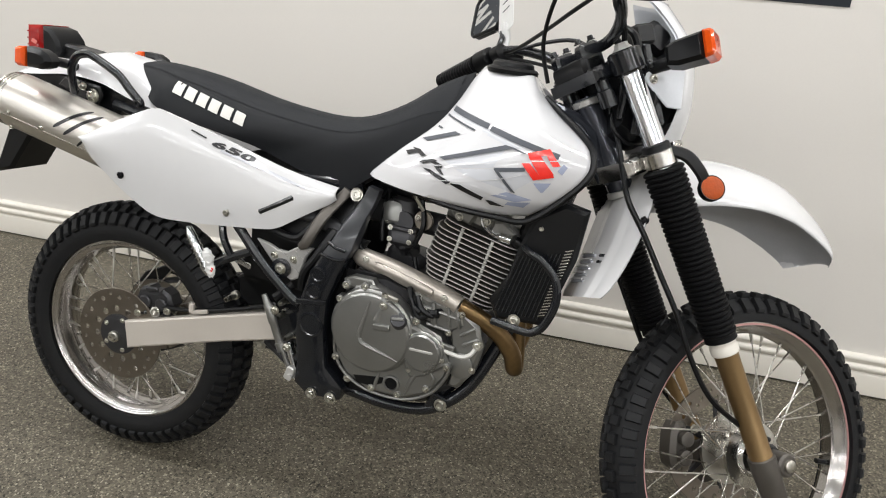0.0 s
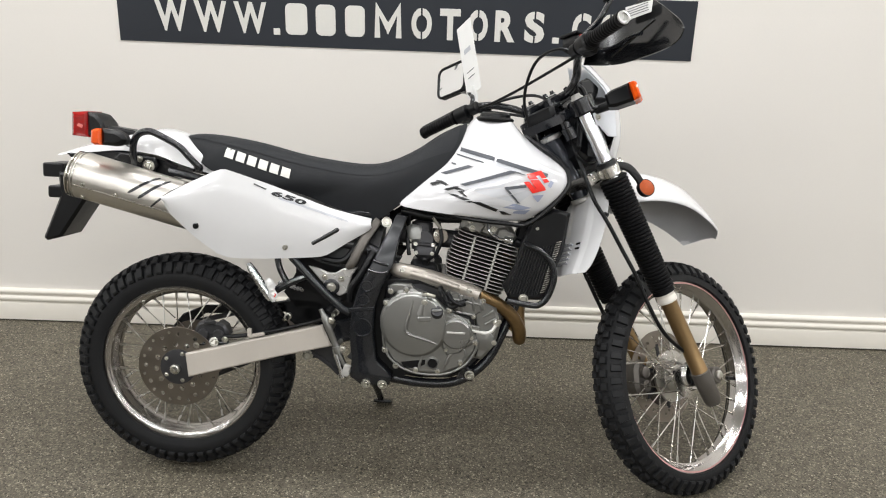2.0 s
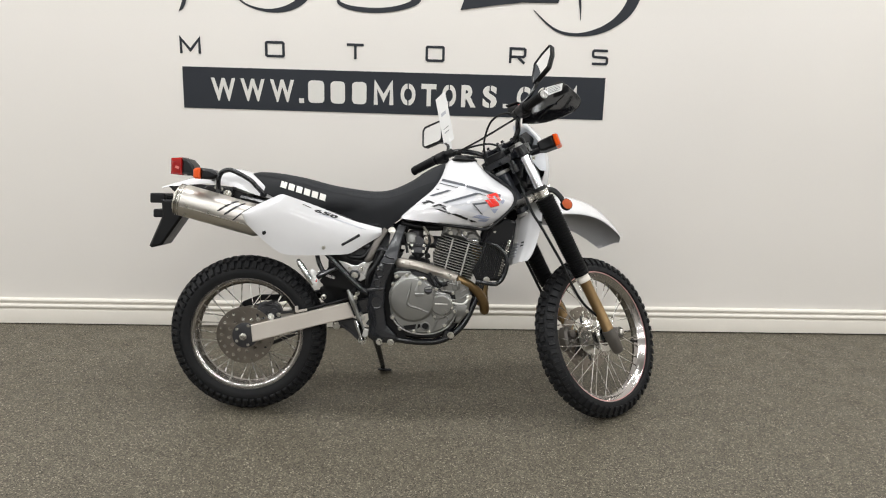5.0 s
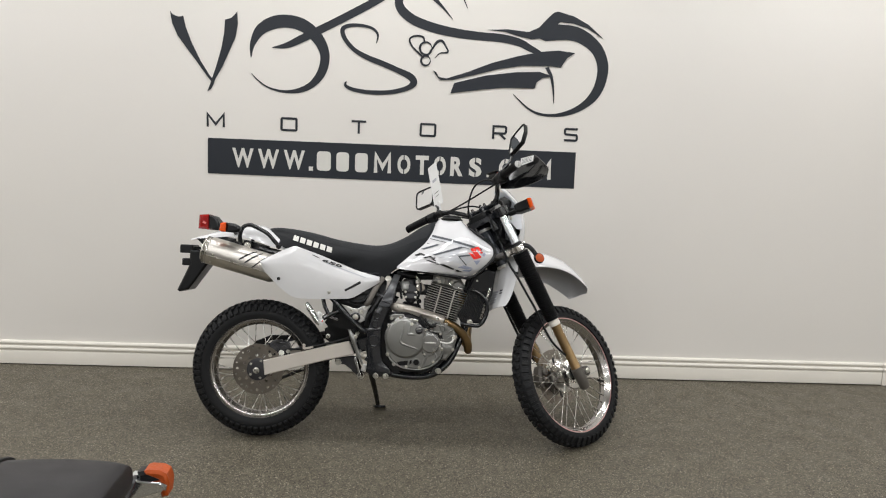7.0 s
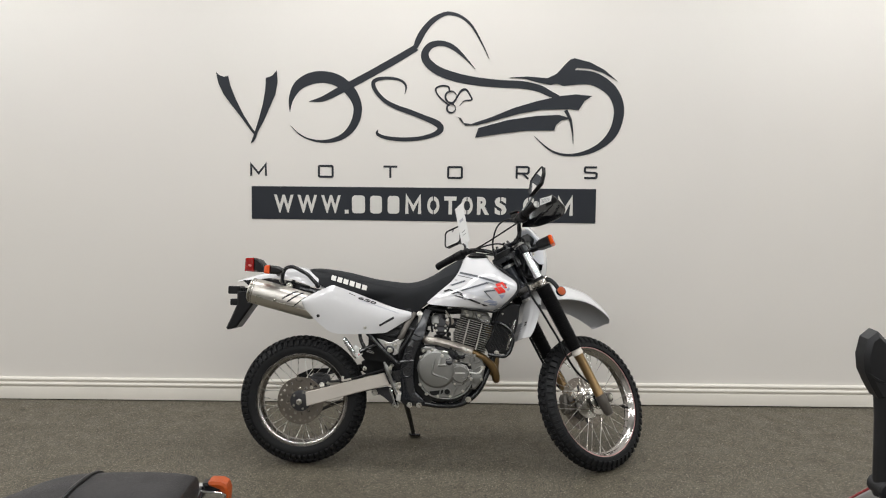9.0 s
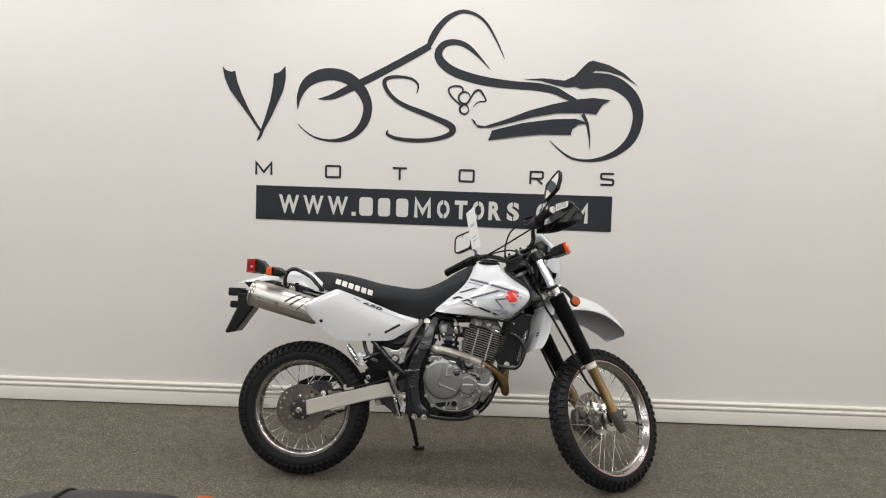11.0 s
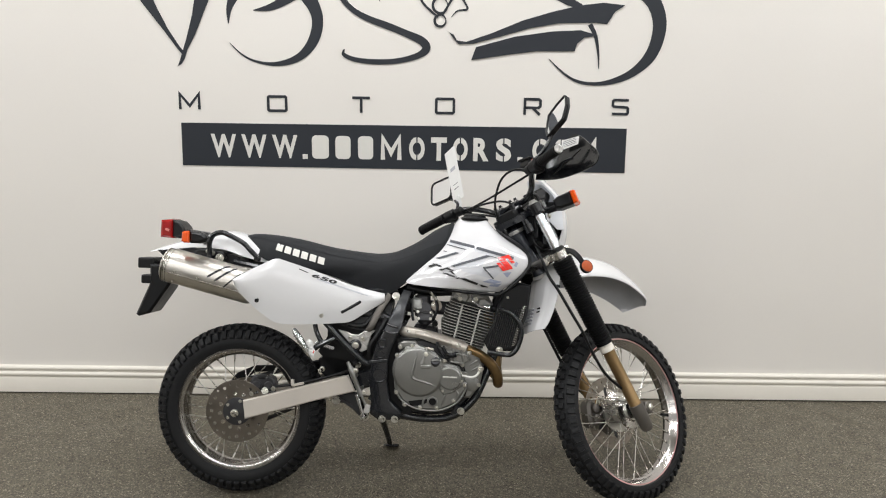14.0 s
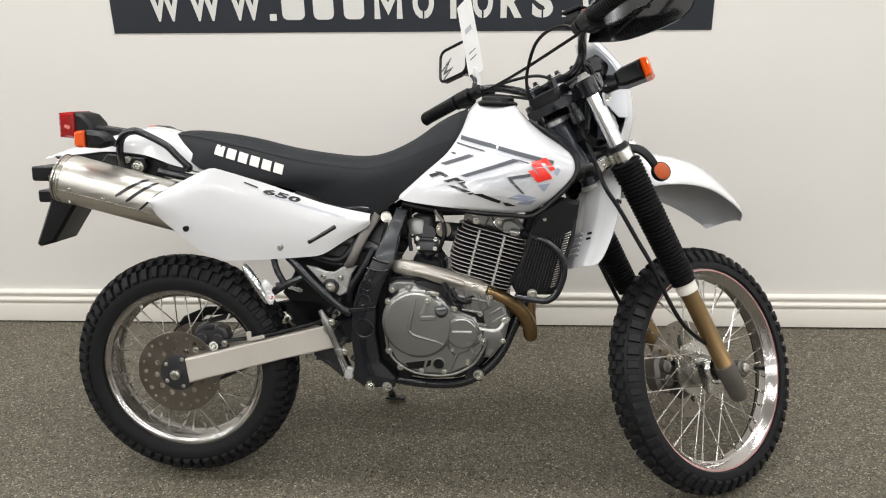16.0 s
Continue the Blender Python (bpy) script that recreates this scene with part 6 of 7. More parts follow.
# cables round the bars
for pts in ([(0.915, -0.22, 1.170), (0.900, -0.19, 1.186), (0.888, -0.14, 1.186), (0.890, -0.09, 1.165), (0.902, -0.04, 1.105), (0.930, -0.02, 1.040)],
            [(0.934, -0.22, 1.166), (0.927, -0.10, 1.156), (0.933, 0.03, 1.155), (0.938, 0.15, 1.159), (0.930, 0.20, 1.162)],
            [(0.92, 0.24, 1.160), (0.97, 0.16, 1.140), (1.02, 0.05, 1.09), (1.05, 0.0, 1.02)],
            [(1.06, -0.05, 1.00), (1.06, -0.06, 0.965), (1.10, -0.055, 0.945), (1.14, -0.05, 0.955)],
            [(0.930, -0.225, 1.176), (0.975, -0.175, 1.186), (1.020, -0.120, 1.172), (1.050, -0.090, 1.120), (1.060, -0.075, 1.050), (1.066, -0.060, 0.990)],
            [(0.926, -0.230, 1.160), (0.972, -0.165, 1.156), (1.030, -0.105, 1.150), (1.062, -0.070, 1.100), (1.072, -0.050, 1.020)],
            [(0.945, 0.210, 1.165), (0.990, 0.120, 1.175), (1.030, 0.040, 1.160), (1.060, -0.020, 1.090), (1.062, -0.040, 1.000)]):
    part("control_cable", tube(pts, 0.0042, 8), BLACK, bike, "black control cable", STEER)
part("headlight_shell", shell([(1.080, 0.965), (1.13, 0.945), (1.175, 0.970)], [(1.070, 1.120), (1.11, 1.150), (1.160, 1.140)], [(1.080, 0.965), (1.070, 1.120)], [(1.175, 0.970), (1.182, 1.05), (1.160, 1.140)], lambda s, v: 0.068 * max(0.0, 1 - (2 * v - 1) ** 4) ** 0.5 + 0.002, 12, 10), BLACK, bike,
     "black back of the headlight", STEER)
part("wiring", tube([(1.10, -0.075, 0.96), (1.105, -0.085, 1.00), (1.118, -0.088, 1.03), (1.11, -0.085, 1.06)], [0.012, 0.016, 0.014, 0.010], 8), BLACK, bike, "black wiring bundle", STEER)

# hang tag on the clutch lever
tag = part("hang_tag", moved(join(plate(rounded(0.074, 0.245, 0.004, 0, 0.1225), -0.0006, 0.0006, 0.0003)), pose(0, 0, 0)), PAPER, bike, "tall white paper hang tag",
           STEER @ pose(0.948, 0.240, 1.225) @ Matrix(((0, 1, 0, 0), (-1, 0, 0, 0), (0, 0, 1, 0), (0, 0, 0, 1))) @ pose(0, 0, 0, 0, -9))
for z, w, h in ((0.150, 0.034, 0.016), (0.078, 0.036, 0.003), (0.058, 0.034, 0.003)):
    part("print_bar", plate(rounded(w, h, 0.001, 0.0, z), -0.0013, -0.0006, 0.0001), GREYD if h < 0.01 else SILVD, tag)
part("bag_tie", tube([(0.945, 0.250, 1.185), (0.955, 0.245, 1.205), (0.948, 0.242, 1.230), (0.940, 0.235, 1.245)], [0.012, 0.008, 0.010, 0.003], 7, 3), PAPER, bike, "clear plastic tie", STEER)

# decals: plain shapes in their colours
for p, q, w, m in (((0.776, 0.986), (0.868, 0.966), 0.010, GREYD), ((0.873, 0.964), (1.010, 0.929), 0.010, GREYD), ((0.766, 0.972), (0.841, 0.955), 0.0032, GREYD), ((0.753, 0.948), (0.765, 0.946), 0.0032, GREYD)):
    part("stripe", strip(p, q, w, on_tank, 0.0030), m, tank, "painted stripe")
for i, c in enumerate(([(0.772, 0.976), (0.872, 0.953), (0.874, 0.962), (0.776, 0.984)], [(0.868, 0.950), (0.914, 0.938), (0.960, 0.934), (0.876, 0.960)])):
    part("tint_patch", decal(c, 8, 0.0007 + 0.0001 * i), PALED, tank, "pale tint on the tank")
for i, c in enumerate(([(0.794, 0.891), (0.914, 0.935), (0.894, 0.895), (0.819, 0.883)],
                       [(0.819, 0.881), (0.894, 0.893), (0.930, 0.855), (0.842, 0.874)],
                       [(0.907, 0.890), (0.950, 0.895), (0.969, 0.881), (0.939, 0.857)])):
    part("tint_patch", decal(c, 8, 0.0009 + 0.0001 * i), PALED, tank, "pale tint on the tank")
for i, c in enumerate(([(0.897, 0.842), (0.925, 0.853), (0.972, 0.842), (0.941, 0.834)],
                       [(0.927, 0.832), (0.969, 0.836), (0.956, 0.823), (0.922, 0.826)],
                       [(0.971, 0.876), (1.003, 0.879), (0.990, 0.859), (0.986, 0.859)],
                       [(1.020, 0.917), (1.028, 0.911), (1.020, 0.896), (1.011, 0.903)])):
    part("tint_patch", decal(c, 8, 0.0012 + 0.0001 * i), BLUED, tank, "pale blue tint on the tank")
for i, c in enumerate(([(0.725, 0.921), (0.799, 0.946), (0.813, 0.943), (0.740, 0.918)],
                       [(0.780, 0.896), (0.910, 0.939), (0.930, 0.936), (0.794, 0.893)],
                       [(0.914, 0.937), (0.928, 0.936), (0.951, 0.929), (0.948, 0.928)],
                       [(0.896, 0.896), (0.953, 0.904), (0.954, 0.897), (0.903, 0.889)],
                       [(0.896, 0.894), (0.906, 0.891), (0.941, 0.853), (0.933, 0.855)])):
    part("stripe", decal(c, 10, 0.0030 + 0.0001 * i), GREYD, tank, "painted stripe")
for i, c in enumerate(([(0.749, 0.870), (0.767, 0.870), (0.818, 0.855), (0.807, 0.850)],
                       [(0.811, 0.853), (0.835, 0.854), (0.883, 0.836), (0.878, 0.829)],
                       [(0.886, 0.832), (0.898, 0.831), (0.922, 0.821), (0.895, 0.822)])):
    part("dark_bar", decal(c, 8, 0.0030 + 0.0001 * i), BLACKD, tank, "black painted bar")
for i, c in enumerate(([(0.711, 0.901), (0.730, 0.901), (0.750, 0.893), (0.740, 0.889)],
                       [(0.696, 0.892), (0.716, 0.898), (0.729, 0.895), (0.705, 0.886)],
                       [(0.736, 0.880), (0.769, 0.890), (0.779, 0.889), (0.748, 0.877)],
                       [(0.763, 0.889), (0.794, 0.883), (0.791, 0.877), (0.762, 0.884)],
                       [(0.774, 0.878), (0.785, 0.879), (0.800, 0.865), (0.790, 0.867)])):
    part("black_shape", decal(c, 6, 0.0032 + 0.0001 * i), BLACKD, tank, "black lettering shape")
for i, c in enumerate(([(0.953, 0.931), (0.991, 0.942), (0.999, 0.933), (0.958, 0.922)],
                       [(0.982, 0.937), (0.992, 0.941), (1.015, 0.913), (1.002, 0.910)],
                       [(0.957, 0.923), (0.977, 0.928), (1.006, 0.896), (0.984, 0.888)],
                       [(0.946, 0.911), (0.960, 0.913), (0.982, 0.891), (0.971, 0.882)],
                       [(0.968, 0.887), (1.003, 0.898), (1.007, 0.891), (0.971, 0.882)])):
    part("red_shape", decal(c, 6, 0.0034 + 0.0001 * i), REDD, tank, "red emblem shape")
for p, q in (((0.715, 0.868), (0.793, 0.883)), ((0.793, 0.883), (0.865, 0.898)), ((0.865, 0.898), (0.949, 0.916)), ((0.949, 0.916), (1.033, 0.924)), ((0.768, 0.851), (0.842, 0.861)), ((0.842, 0.861), (0.909, 0.876)), ((0.909, 0.876), (0.964, 0.894)), ((0.812, 0.850), (0.834, 0.873)), ((0.834, 0.873), (0.897, 0.854)), ((0.897, 0.854), (0.880, 0.830)), ((0.847, 0.851), (0.926, 0.845)), ((0.853, 0.859), (0.894, 0.848))):
    part("fine_line", strip(p, q, 0.0014, on_tank, 0.0036), TANKW, tank, "fine white line")
part("stripe", strip((0.318, 0.846), (0.500, 0.785), 0.005, on_panel), SILVD, side_panel, "grey stripe")
part("stripe", strip((0.254, 0.882), (0.286, 0.868), 0.0028, on_panel, 0.0016), BLACKD, side_panel, "dark stripe")
part("slot", sweep([Vector(p) for p in on_panel([(0.402, 0.721), (0.407, 0.724), (0.442, 0.744), (0.474, 0.763), (0.479, 0.766)], -0.0060)], [0.003, 0.0085, 0.0085, 0.0085, 0.003], 8), BLACKD, side_panel, "dark slot")
for x, z, m in ((0.112, 0.768, BLACK), (0.336, 0.712, ZINC)):
    part("fastener", bolt(on_panel([(x, z)], -0.001)[0], (0, -1, 0), 0.0062, 0.004), m, side_panel)


def glyph(ch, x0, x1, z0, z1, depth=0.002, bold=0.0):
    """One character as a mesh, stretched into a box of x and z."""
    cu = bpy.data.curves.new("glyph", "FONT")
    cu.body, cu.extrude, cu.offset, cu.resolution_u = ch, 0.02, bold, 4
    ob = bpy.data.objects.new("glyph", cu)
    me = bpy.data.meshes.new_from_object(ob)
    co = np.array([v.co for v in me.vertices])
    lo, hi = co.min(0), co.max(0)
    k = (co - lo) / np.maximum(hi - lo, 1e-6)
    v = [(x0 + (x1 - x0) * a, -depth * c, z0 + (z1 - z0) * b) for a, b, c in k]
    f = [tuple(p.vertices) for p in me.polygons]
    bpy.data.objects.remove(ob)
    bpy.data.curves.remove(cu)
    bpy.data.meshes.remove(me)
    return v, f


for ch, a in (("6", 0.0), ("5", 0.0295), ("0", 0.059)):
    v, f = glyph(ch, 0, 0.0275, 0, 0.0140, 0.001, 0.045)
    pts = [(0.296 + a + x + 0.70 * z, 0.855 + z - 0.325 * (a + x + 0.7 * z)) for x, y, z in v]
    lay = on_panel(pts, 0.0012)
    part("numeral", ([(p[0], p[1] + q[1], p[2]) for p, q in zip(lay, v)], f), BLACKD, side_panel, "black numeral")


def on_seat(pts, lift_by=0.001):
    return laid(SEAT_GRID, pts, lift_by)


SEAT_GRID = [(p, seat_width(a, v)) for col in patch(seat_bottom, seat_top, [(0.012, 0.964), (-0.002, 0.980)], seat_front, 60, 30) for p, a, v in col]
for k in range(6):
    x = 0.141 + 0.0318 * k
    z = 0.9505 - 0.0090 * k
    part("letter_block", decal([(x, z - 0.0125), (x + 0.0240, z - 0.0195), (x + 0.0265, z + 0.0055), (x + 0.0025, z + 0.0125)], 6, 0.0030, on_seat), LETTER, seat, "pale letter-sized block")


# ---- the wall graphic and its banner ----
# strokes: x and z along the middle, and the width
STROKES = {
    "wheel_ring": [(-0.759, 1.811, 0.003), (-0.751, 1.884, 0.028), (-0.709, 1.961, 0.056), (-0.635, 2.005, 0.069), (-0.550, 2.016, 0.069), (-0.466, 1.994, 0.069), (-0.392, 1.932, 0.063), (-0.352, 1.846, 0.052), (-0.366, 1.756, 0.049), (-0.417, 1.685, 0.038), (-0.486, 1.647, 0.028), (-0.571, 1.635, 0.016), (-0.656, 1.651, 0.010), (-0.713, 1.684, 0.007), (-0.757, 1.727, 0.003)],
    "bar": [(-0.643, 1.872, 0.003), (-0.562, 1.887, 0.031), (-0.467, 1.934, 0.042), (-0.298, 2.023, 0.042), (-0.129, 2.117, 0.042), (0.001, 2.194, 0.038)],
    "front_arc": [(-0.005, 2.194, 0.028), (0.018, 2.249, 0.038), (0.051, 2.302, 0.035), (0.097, 2.351, 0.031), (0.154, 2.384, 0.024), (0.204, 2.391, 0.021), (0.271, 2.370, 0.017), (0.332, 2.316, 0.014), (0.391, 2.219, 0.009), (0.433, 2.134, 0.003)],
    "s_curve": [(-0.068, 1.920, 0.003), (-0.061, 1.969, 0.012), (-0.095, 2.002, 0.014), (-0.163, 2.014, 0.017), (-0.230, 2.007, 0.021), (-0.257, 1.983, 0.024), (-0.240, 1.934, 0.024), (-0.189, 1.881, 0.024), (-0.122, 1.845, 0.028), (-0.036, 1.815, 0.031), (0.049, 1.783, 0.031), (0.127, 1.749, 0.038), (0.148, 1.715, 0.038), (0.111, 1.684, 0.028), (0.026, 1.660, 0.024), (-0.076, 1.652, 0.024), (-0.179, 1.661, 0.021), (-0.233, 1.683, 0.017), (-0.230, 1.707, 0.005)],
    "loop_left": [(0.200, 1.933, 0.007), (0.193, 1.966, 0.010), (0.152, 1.972, 0.010), (0.118, 1.955, 0.010), (0.129, 1.919, 0.010), (0.170, 1.879, 0.010), (0.201, 1.856, 0.010)],
    "loop_right": [(0.221, 1.867, 0.010), (0.248, 1.910, 0.010), (0.271, 1.944, 0.014), (0.298, 1.951, 0.014), (0.322, 1.921, 0.010), (0.333, 1.892, 0.010), (0.289, 1.884, 0.007), (0.262, 1.857, 0.003)],
    "tank_curve": [(0.353, 2.071, 0.003), (0.291, 2.136, 0.014), (0.223, 2.194, 0.028), (0.156, 2.219, 0.031), (0.089, 2.208, 0.038), (0.052, 2.162, 0.045), (0.066, 2.110, 0.049), (0.134, 2.058, 0.052), (0.249, 2.020, 0.052), (0.378, 1.998, 0.049), (0.514, 1.987, 0.045), (0.633, 1.982, 0.045), (0.735, 1.963, 0.042), (0.804, 1.931, 0.035), (0.856, 1.912, 0.021)],
    "rear_arc": [(0.937, 2.029, 0.087), (1.038, 2.027, 0.080), (1.118, 1.995, 0.073), (1.185, 1.936, 0.066), (1.219, 1.853, 0.063), (1.213, 1.765, 0.059), (1.179, 1.687, 0.052), (1.116, 1.626, 0.038), (1.039, 1.587, 0.028), (0.953, 1.569, 0.017), (0.867, 1.575, 0.014), (0.797, 1.608, 0.010), (0.716, 1.678, 0.003)],
    "leg": [(0.899, 1.835, 0.021), (0.928, 1.782, 0.017), (0.945, 1.705, 0.010), (0.951, 1.637, 0.003)],
}
SHAPES = {
    "v_left": [(-1.197, 2.041), (-1.184, 2.026), (-1.168, 2.017), (-1.148, 2.012), (-1.125, 2.018), (-1.113, 1.958), (-1.084, 1.882), (-1.036, 1.783), (-0.988, 1.707), (-0.968, 1.685), (-0.975, 1.668), (-0.998, 1.697), (-1.053, 1.773), (-1.111, 1.849), (-1.156, 1.909), (-1.185, 1.975)],
    "v_right": [(-0.833, 2.054), (-0.848, 2.035), (-0.867, 2.018), (-0.900, 2.008), (-0.904, 1.941), (-0.921, 1.854), (-0.948, 1.763), (-0.975, 1.685), (-0.988, 1.649), (-1.000, 1.619), (-0.982, 1.629), (-0.968, 1.652), (-0.955, 1.688), (-0.915, 1.758), (-0.875, 1.846), (-0.845, 1.911), (-0.830, 1.984)],
    "wing": [(0.554, 2.024), (0.665, 2.032), (0.784, 2.023), (0.841, 2.051), (0.890, 2.107), (0.919, 2.134), (0.943, 2.141), (1.035, 2.119), (1.121, 2.077), (1.209, 2.006), (1.115, 2.058), (1.036, 2.080), (0.958, 2.085), (0.945, 2.072), (0.986, 2.066), (0.955, 1.986), (0.881, 1.978), (0.846, 1.991), (0.802, 1.984), (0.734, 1.996), (0.649, 2.018)],
    "upper_swoosh": [(0.253, 1.790), (0.273, 1.780), (0.288, 1.754), (0.332, 1.748), (0.450, 1.789), (0.585, 1.845), (0.720, 1.886), (0.856, 1.918), (0.957, 1.930), (1.056, 1.921), (1.010, 1.890), (0.978, 1.836), (0.926, 1.842), (0.756, 1.837), (0.620, 1.812), (0.485, 1.773), (0.366, 1.741), (0.298, 1.737), (0.274, 1.760)],
    "lower_swoosh": [(0.377, 1.725), (0.553, 1.774), (0.723, 1.800), (0.859, 1.808), (0.939, 1.786), (0.877, 1.775), (0.844, 1.747), (0.835, 1.714), (0.657, 1.711), (0.521, 1.693), (0.357, 1.667)],
}


def ribbon(pts, y):
    """A brush stroke of changing width, lying on the wall."""
    c = spline(pts, 6)
    v = []
    for i, p in enumerate(c):
        d = (c[min(i + 1, len(c) - 1)] - c[max(i - 1, 0)])
        d = Vector((d.x, d.y)).normalized()
        n = Vector((-d.y, d.x)) * max(0.0012, p.z / 2)
        for yy in (y, -0.0004):
            v += [(p.x + n.x, yy, p.y + n.y), (p.x - n.x, yy, p.y - n.y)]
    f = []
    for i in range(len(c) - 1):
        a, b = i * 4, i * 4 + 4
        f += [(a, b, b + 1, a + 1), (a, a + 2, b + 2, b), (a + 1, b + 1, b + 3, a + 3), (a + 2, a + 3, b + 3, b + 2)]
    return v, f + [(0, 1, 3, 2), (len(v) - 4, len(v) - 2, len(v) - 1, len(v) - 3)]


graphic = new("wall_graphic")
tagged(graphic, "dark navy vinyl brush-stroke motorcycle graphic on the white wall", "wall graphic")
for i, (name, pts) in enumerate(STROKES.items()):
    part("brush_stroke", ribbon(pts, -0.0022 - 0.0003 * (i % 5)), NAVY, graphic, weld=False)
for i, (name, pts) in enumerate(SHAPES.items()):
    part("brush_shape", plate(pts, -0.0040 - 0.0003 * i, -0.0004, 0.0004), NAVY, graphic)
for x, z, r in ((0.211, 1.840, 0.026), (0.210, 1.907, 0.034)):
    part("brush_ring", ribbon([(x + r * math.cos(0.3 + k * 0.52), z + r * math.sin(0.3 + k * 0.52), 0.004 + 0.008 * abs(math.sin(0.26 * k))) for k in range(13)], -0.0042), NAVY, graphic, weld=False)

OUTLINES = {"M": [[(0.04, 0), (0.04, 0.97), (0.5, 0.22), (0.96, 0.97), (0.96, 0)]], "O": [[(0.5, 0.06), (0.10, 0.06), (0.05, 0.12), (0.05, 0.88), (0.10, 0.94), (0.90, 0.94), (0.95, 0.88), (0.95, 0.12), (0.90, 0.06), (0.5, 0.06)]],
            "T": [[(0, 0.94), (1, 0.94)], [(0.5, 0.94), (0.5, 0)]], "R": [[(0.05, 0), (0.05, 0.94), (0.86, 0.94), (0.95, 0.86), (0.95, 0.52), (0.86, 0.42), (0.05, 0.42)], [(0.5, 0.42), (0.93, 0)]],
            "S": [[(0.97, 0.94), (0.12, 0.94), (0.05, 0.86), (0.05, 0.60), (0.12, 0.52), (0.88, 0.48), (0.95, 0.40), (0.95, 0.14), (0.88, 0.06), (0.02, 0.06)]]}


def pen(pts, w, y0, y1):
    """A line of even width with mitred corners, lying on the wall."""
    p = [Vector(q) for q in pts]
    closed = (p[0] - p[-1]).length < 1e-6
    v = []
    for i, q in enumerate(p):
        a = p[i - 1] if i else (p[-2] if closed else q * 2 - p[1])
        b = p[i + 1] if i < len(p) - 1 else (p[1] if closed else q * 2 - p[i - 1])
        d0, d1 = (q - a).normalized(), (b - q).normalized()
        t = (d0 + d1).normalized()
        n = Vector((-t.y, t.x)) * (w / 2 / max(0.45, t.dot(d0)))
        for y in (y0, y1):
            v += [(q.x + n.x, y, q.y + n.y), (q.x - n.x, y, q.y - n.y)]
    f = []
    for i in range(len(p) - 1):
        a, b = i * 4, i * 4 + 4
        f += [(a, b, b + 1, a + 1), (a, a + 2, b + 2, b), (a + 1, b + 1, b + 3, a + 3), (a + 2, a + 3, b + 3, b + 2)]
    return v, f + [(0, 1, 3, 2), (len(v) - 4, len(v) - 2, len(v) - 1, len(v) - 3)]


for ch, x0, x1, z0, z1 in (("M", -1.005, -0.908, 1.423, 1.496), ("O", -0.594, -0.501, 1.418, 1.492), ("T", -0.196, -0.113, 1.419, 1.492), ("O", 0.193, 0.285, 1.419, 1.493), ("R", 0.610, 0.691, 1.422, 1.498), ("S", 1.024, 1.104, 1.427, 1.500)):
    g = join(*[pen([(x0 + (x1 - x0) * a, z0 + (z1 - z0) * b) for a, b in stroke], 0.0125, -0.0024 - 0.0004 * i, -0.0004) for i, stroke in enumerate(OUTLINES[ch])])
    part("letter", g, NAVY, graphic, "dark wide letter", weld=False)
banner = part("wall_banner", plate([(-1.001, 1.361), (1.101, 1.364), (1.104, 1.1535), (-1.004, 1.161)], -0.003, -0.0003, 0.0006), NAVY)
tagged(banner, "long dark navy banner with pale stencilled lettering on the wall", "banner")
BANNER = (("W", -0.865, -0.746, 1.201, 1.311), ("W", -0.721, -0.602, 1.201, 1.311), ("W", -0.576, -0.457, 1.201, 1.311), ("V", -0.389, -0.309, 1.201, 1.311), ("O", -0.278, -0.206, 1.201, 1.310), ("S", -0.171, -0.099, 1.201, 1.310), ("M", -0.064, 0.036, 1.201, 1.311), ("O", 0.071, 0.146, 1.200, 1.310), ("T", 0.175, 0.250, 1.200, 1.310), ("O", 0.279, 0.350, 1.200, 1.310), ("R", 0.376, 0.450, 1.200, 1.310), ("S", 0.484, 0.557, 1.200, 1.310), ("C", 0.657, 0.724, 1.200, 1.310), ("O", 0.758, 0.828, 1.200, 1.310), ("M", 0.866, 0.963, 1.200, 1.310))
for ch, x0, x1, z0, z1 in BANNER:
    if -0.40 < x0 < -0.10:
        g = plate(rounded(x1 - x0, z1 - z0, 0.020, (x0 + x1) / 2, (z0 + z1) / 2), -0.0045, -0.003, 0.0004)
        part("letter_block", g, LETTER, banner, "pale letter-sized block")
    else:
        g = pen([(x0 + (x1 - x0) * a, z0 + (z1 - z0) * b) for a, b in ((0.11, 0), (0.11, 0.93), (0.5, 0.30), (0.89, 0.93), (0.89, 0))], 0.021, -0.0046, -0.003) if ch == "M" else moved(glyph(ch, x0, x1, z0, z1, 0.0015, 0.03 if ch == "W" else 0.045), Matrix.Translation((0, -0.003, 0)))
        part("letter", g, LETTER, banner, "pale stencil letter", weld=False)
    if ch in "OSC" and x0 > -0.05:
        m = (x0 + x1) / 2
        for a, b in ((z0 - 0.001, z0 + 0.030), (z1 - 0.030, z1 + 0.001)):
            part("stencil_gap", plate([(m - 0.003, a), (m + 0.003, a), (m + 0.003, b), (m - 0.003, b)], -0.0052, -0.003, 0.0002), NAVY, banner)
for ch, x0, x1, z0, z1 in ((".", -0.434, -0.410, 1.199, 1.222), (".", 0.588, 0.612, 1.201, 1.222)):
    part("full_stop", plate([(x0, z0), (x1, z0), (x1, z1), (x0, z1)], -0.0045, -0.003, 0.0004), LETTER, banner)


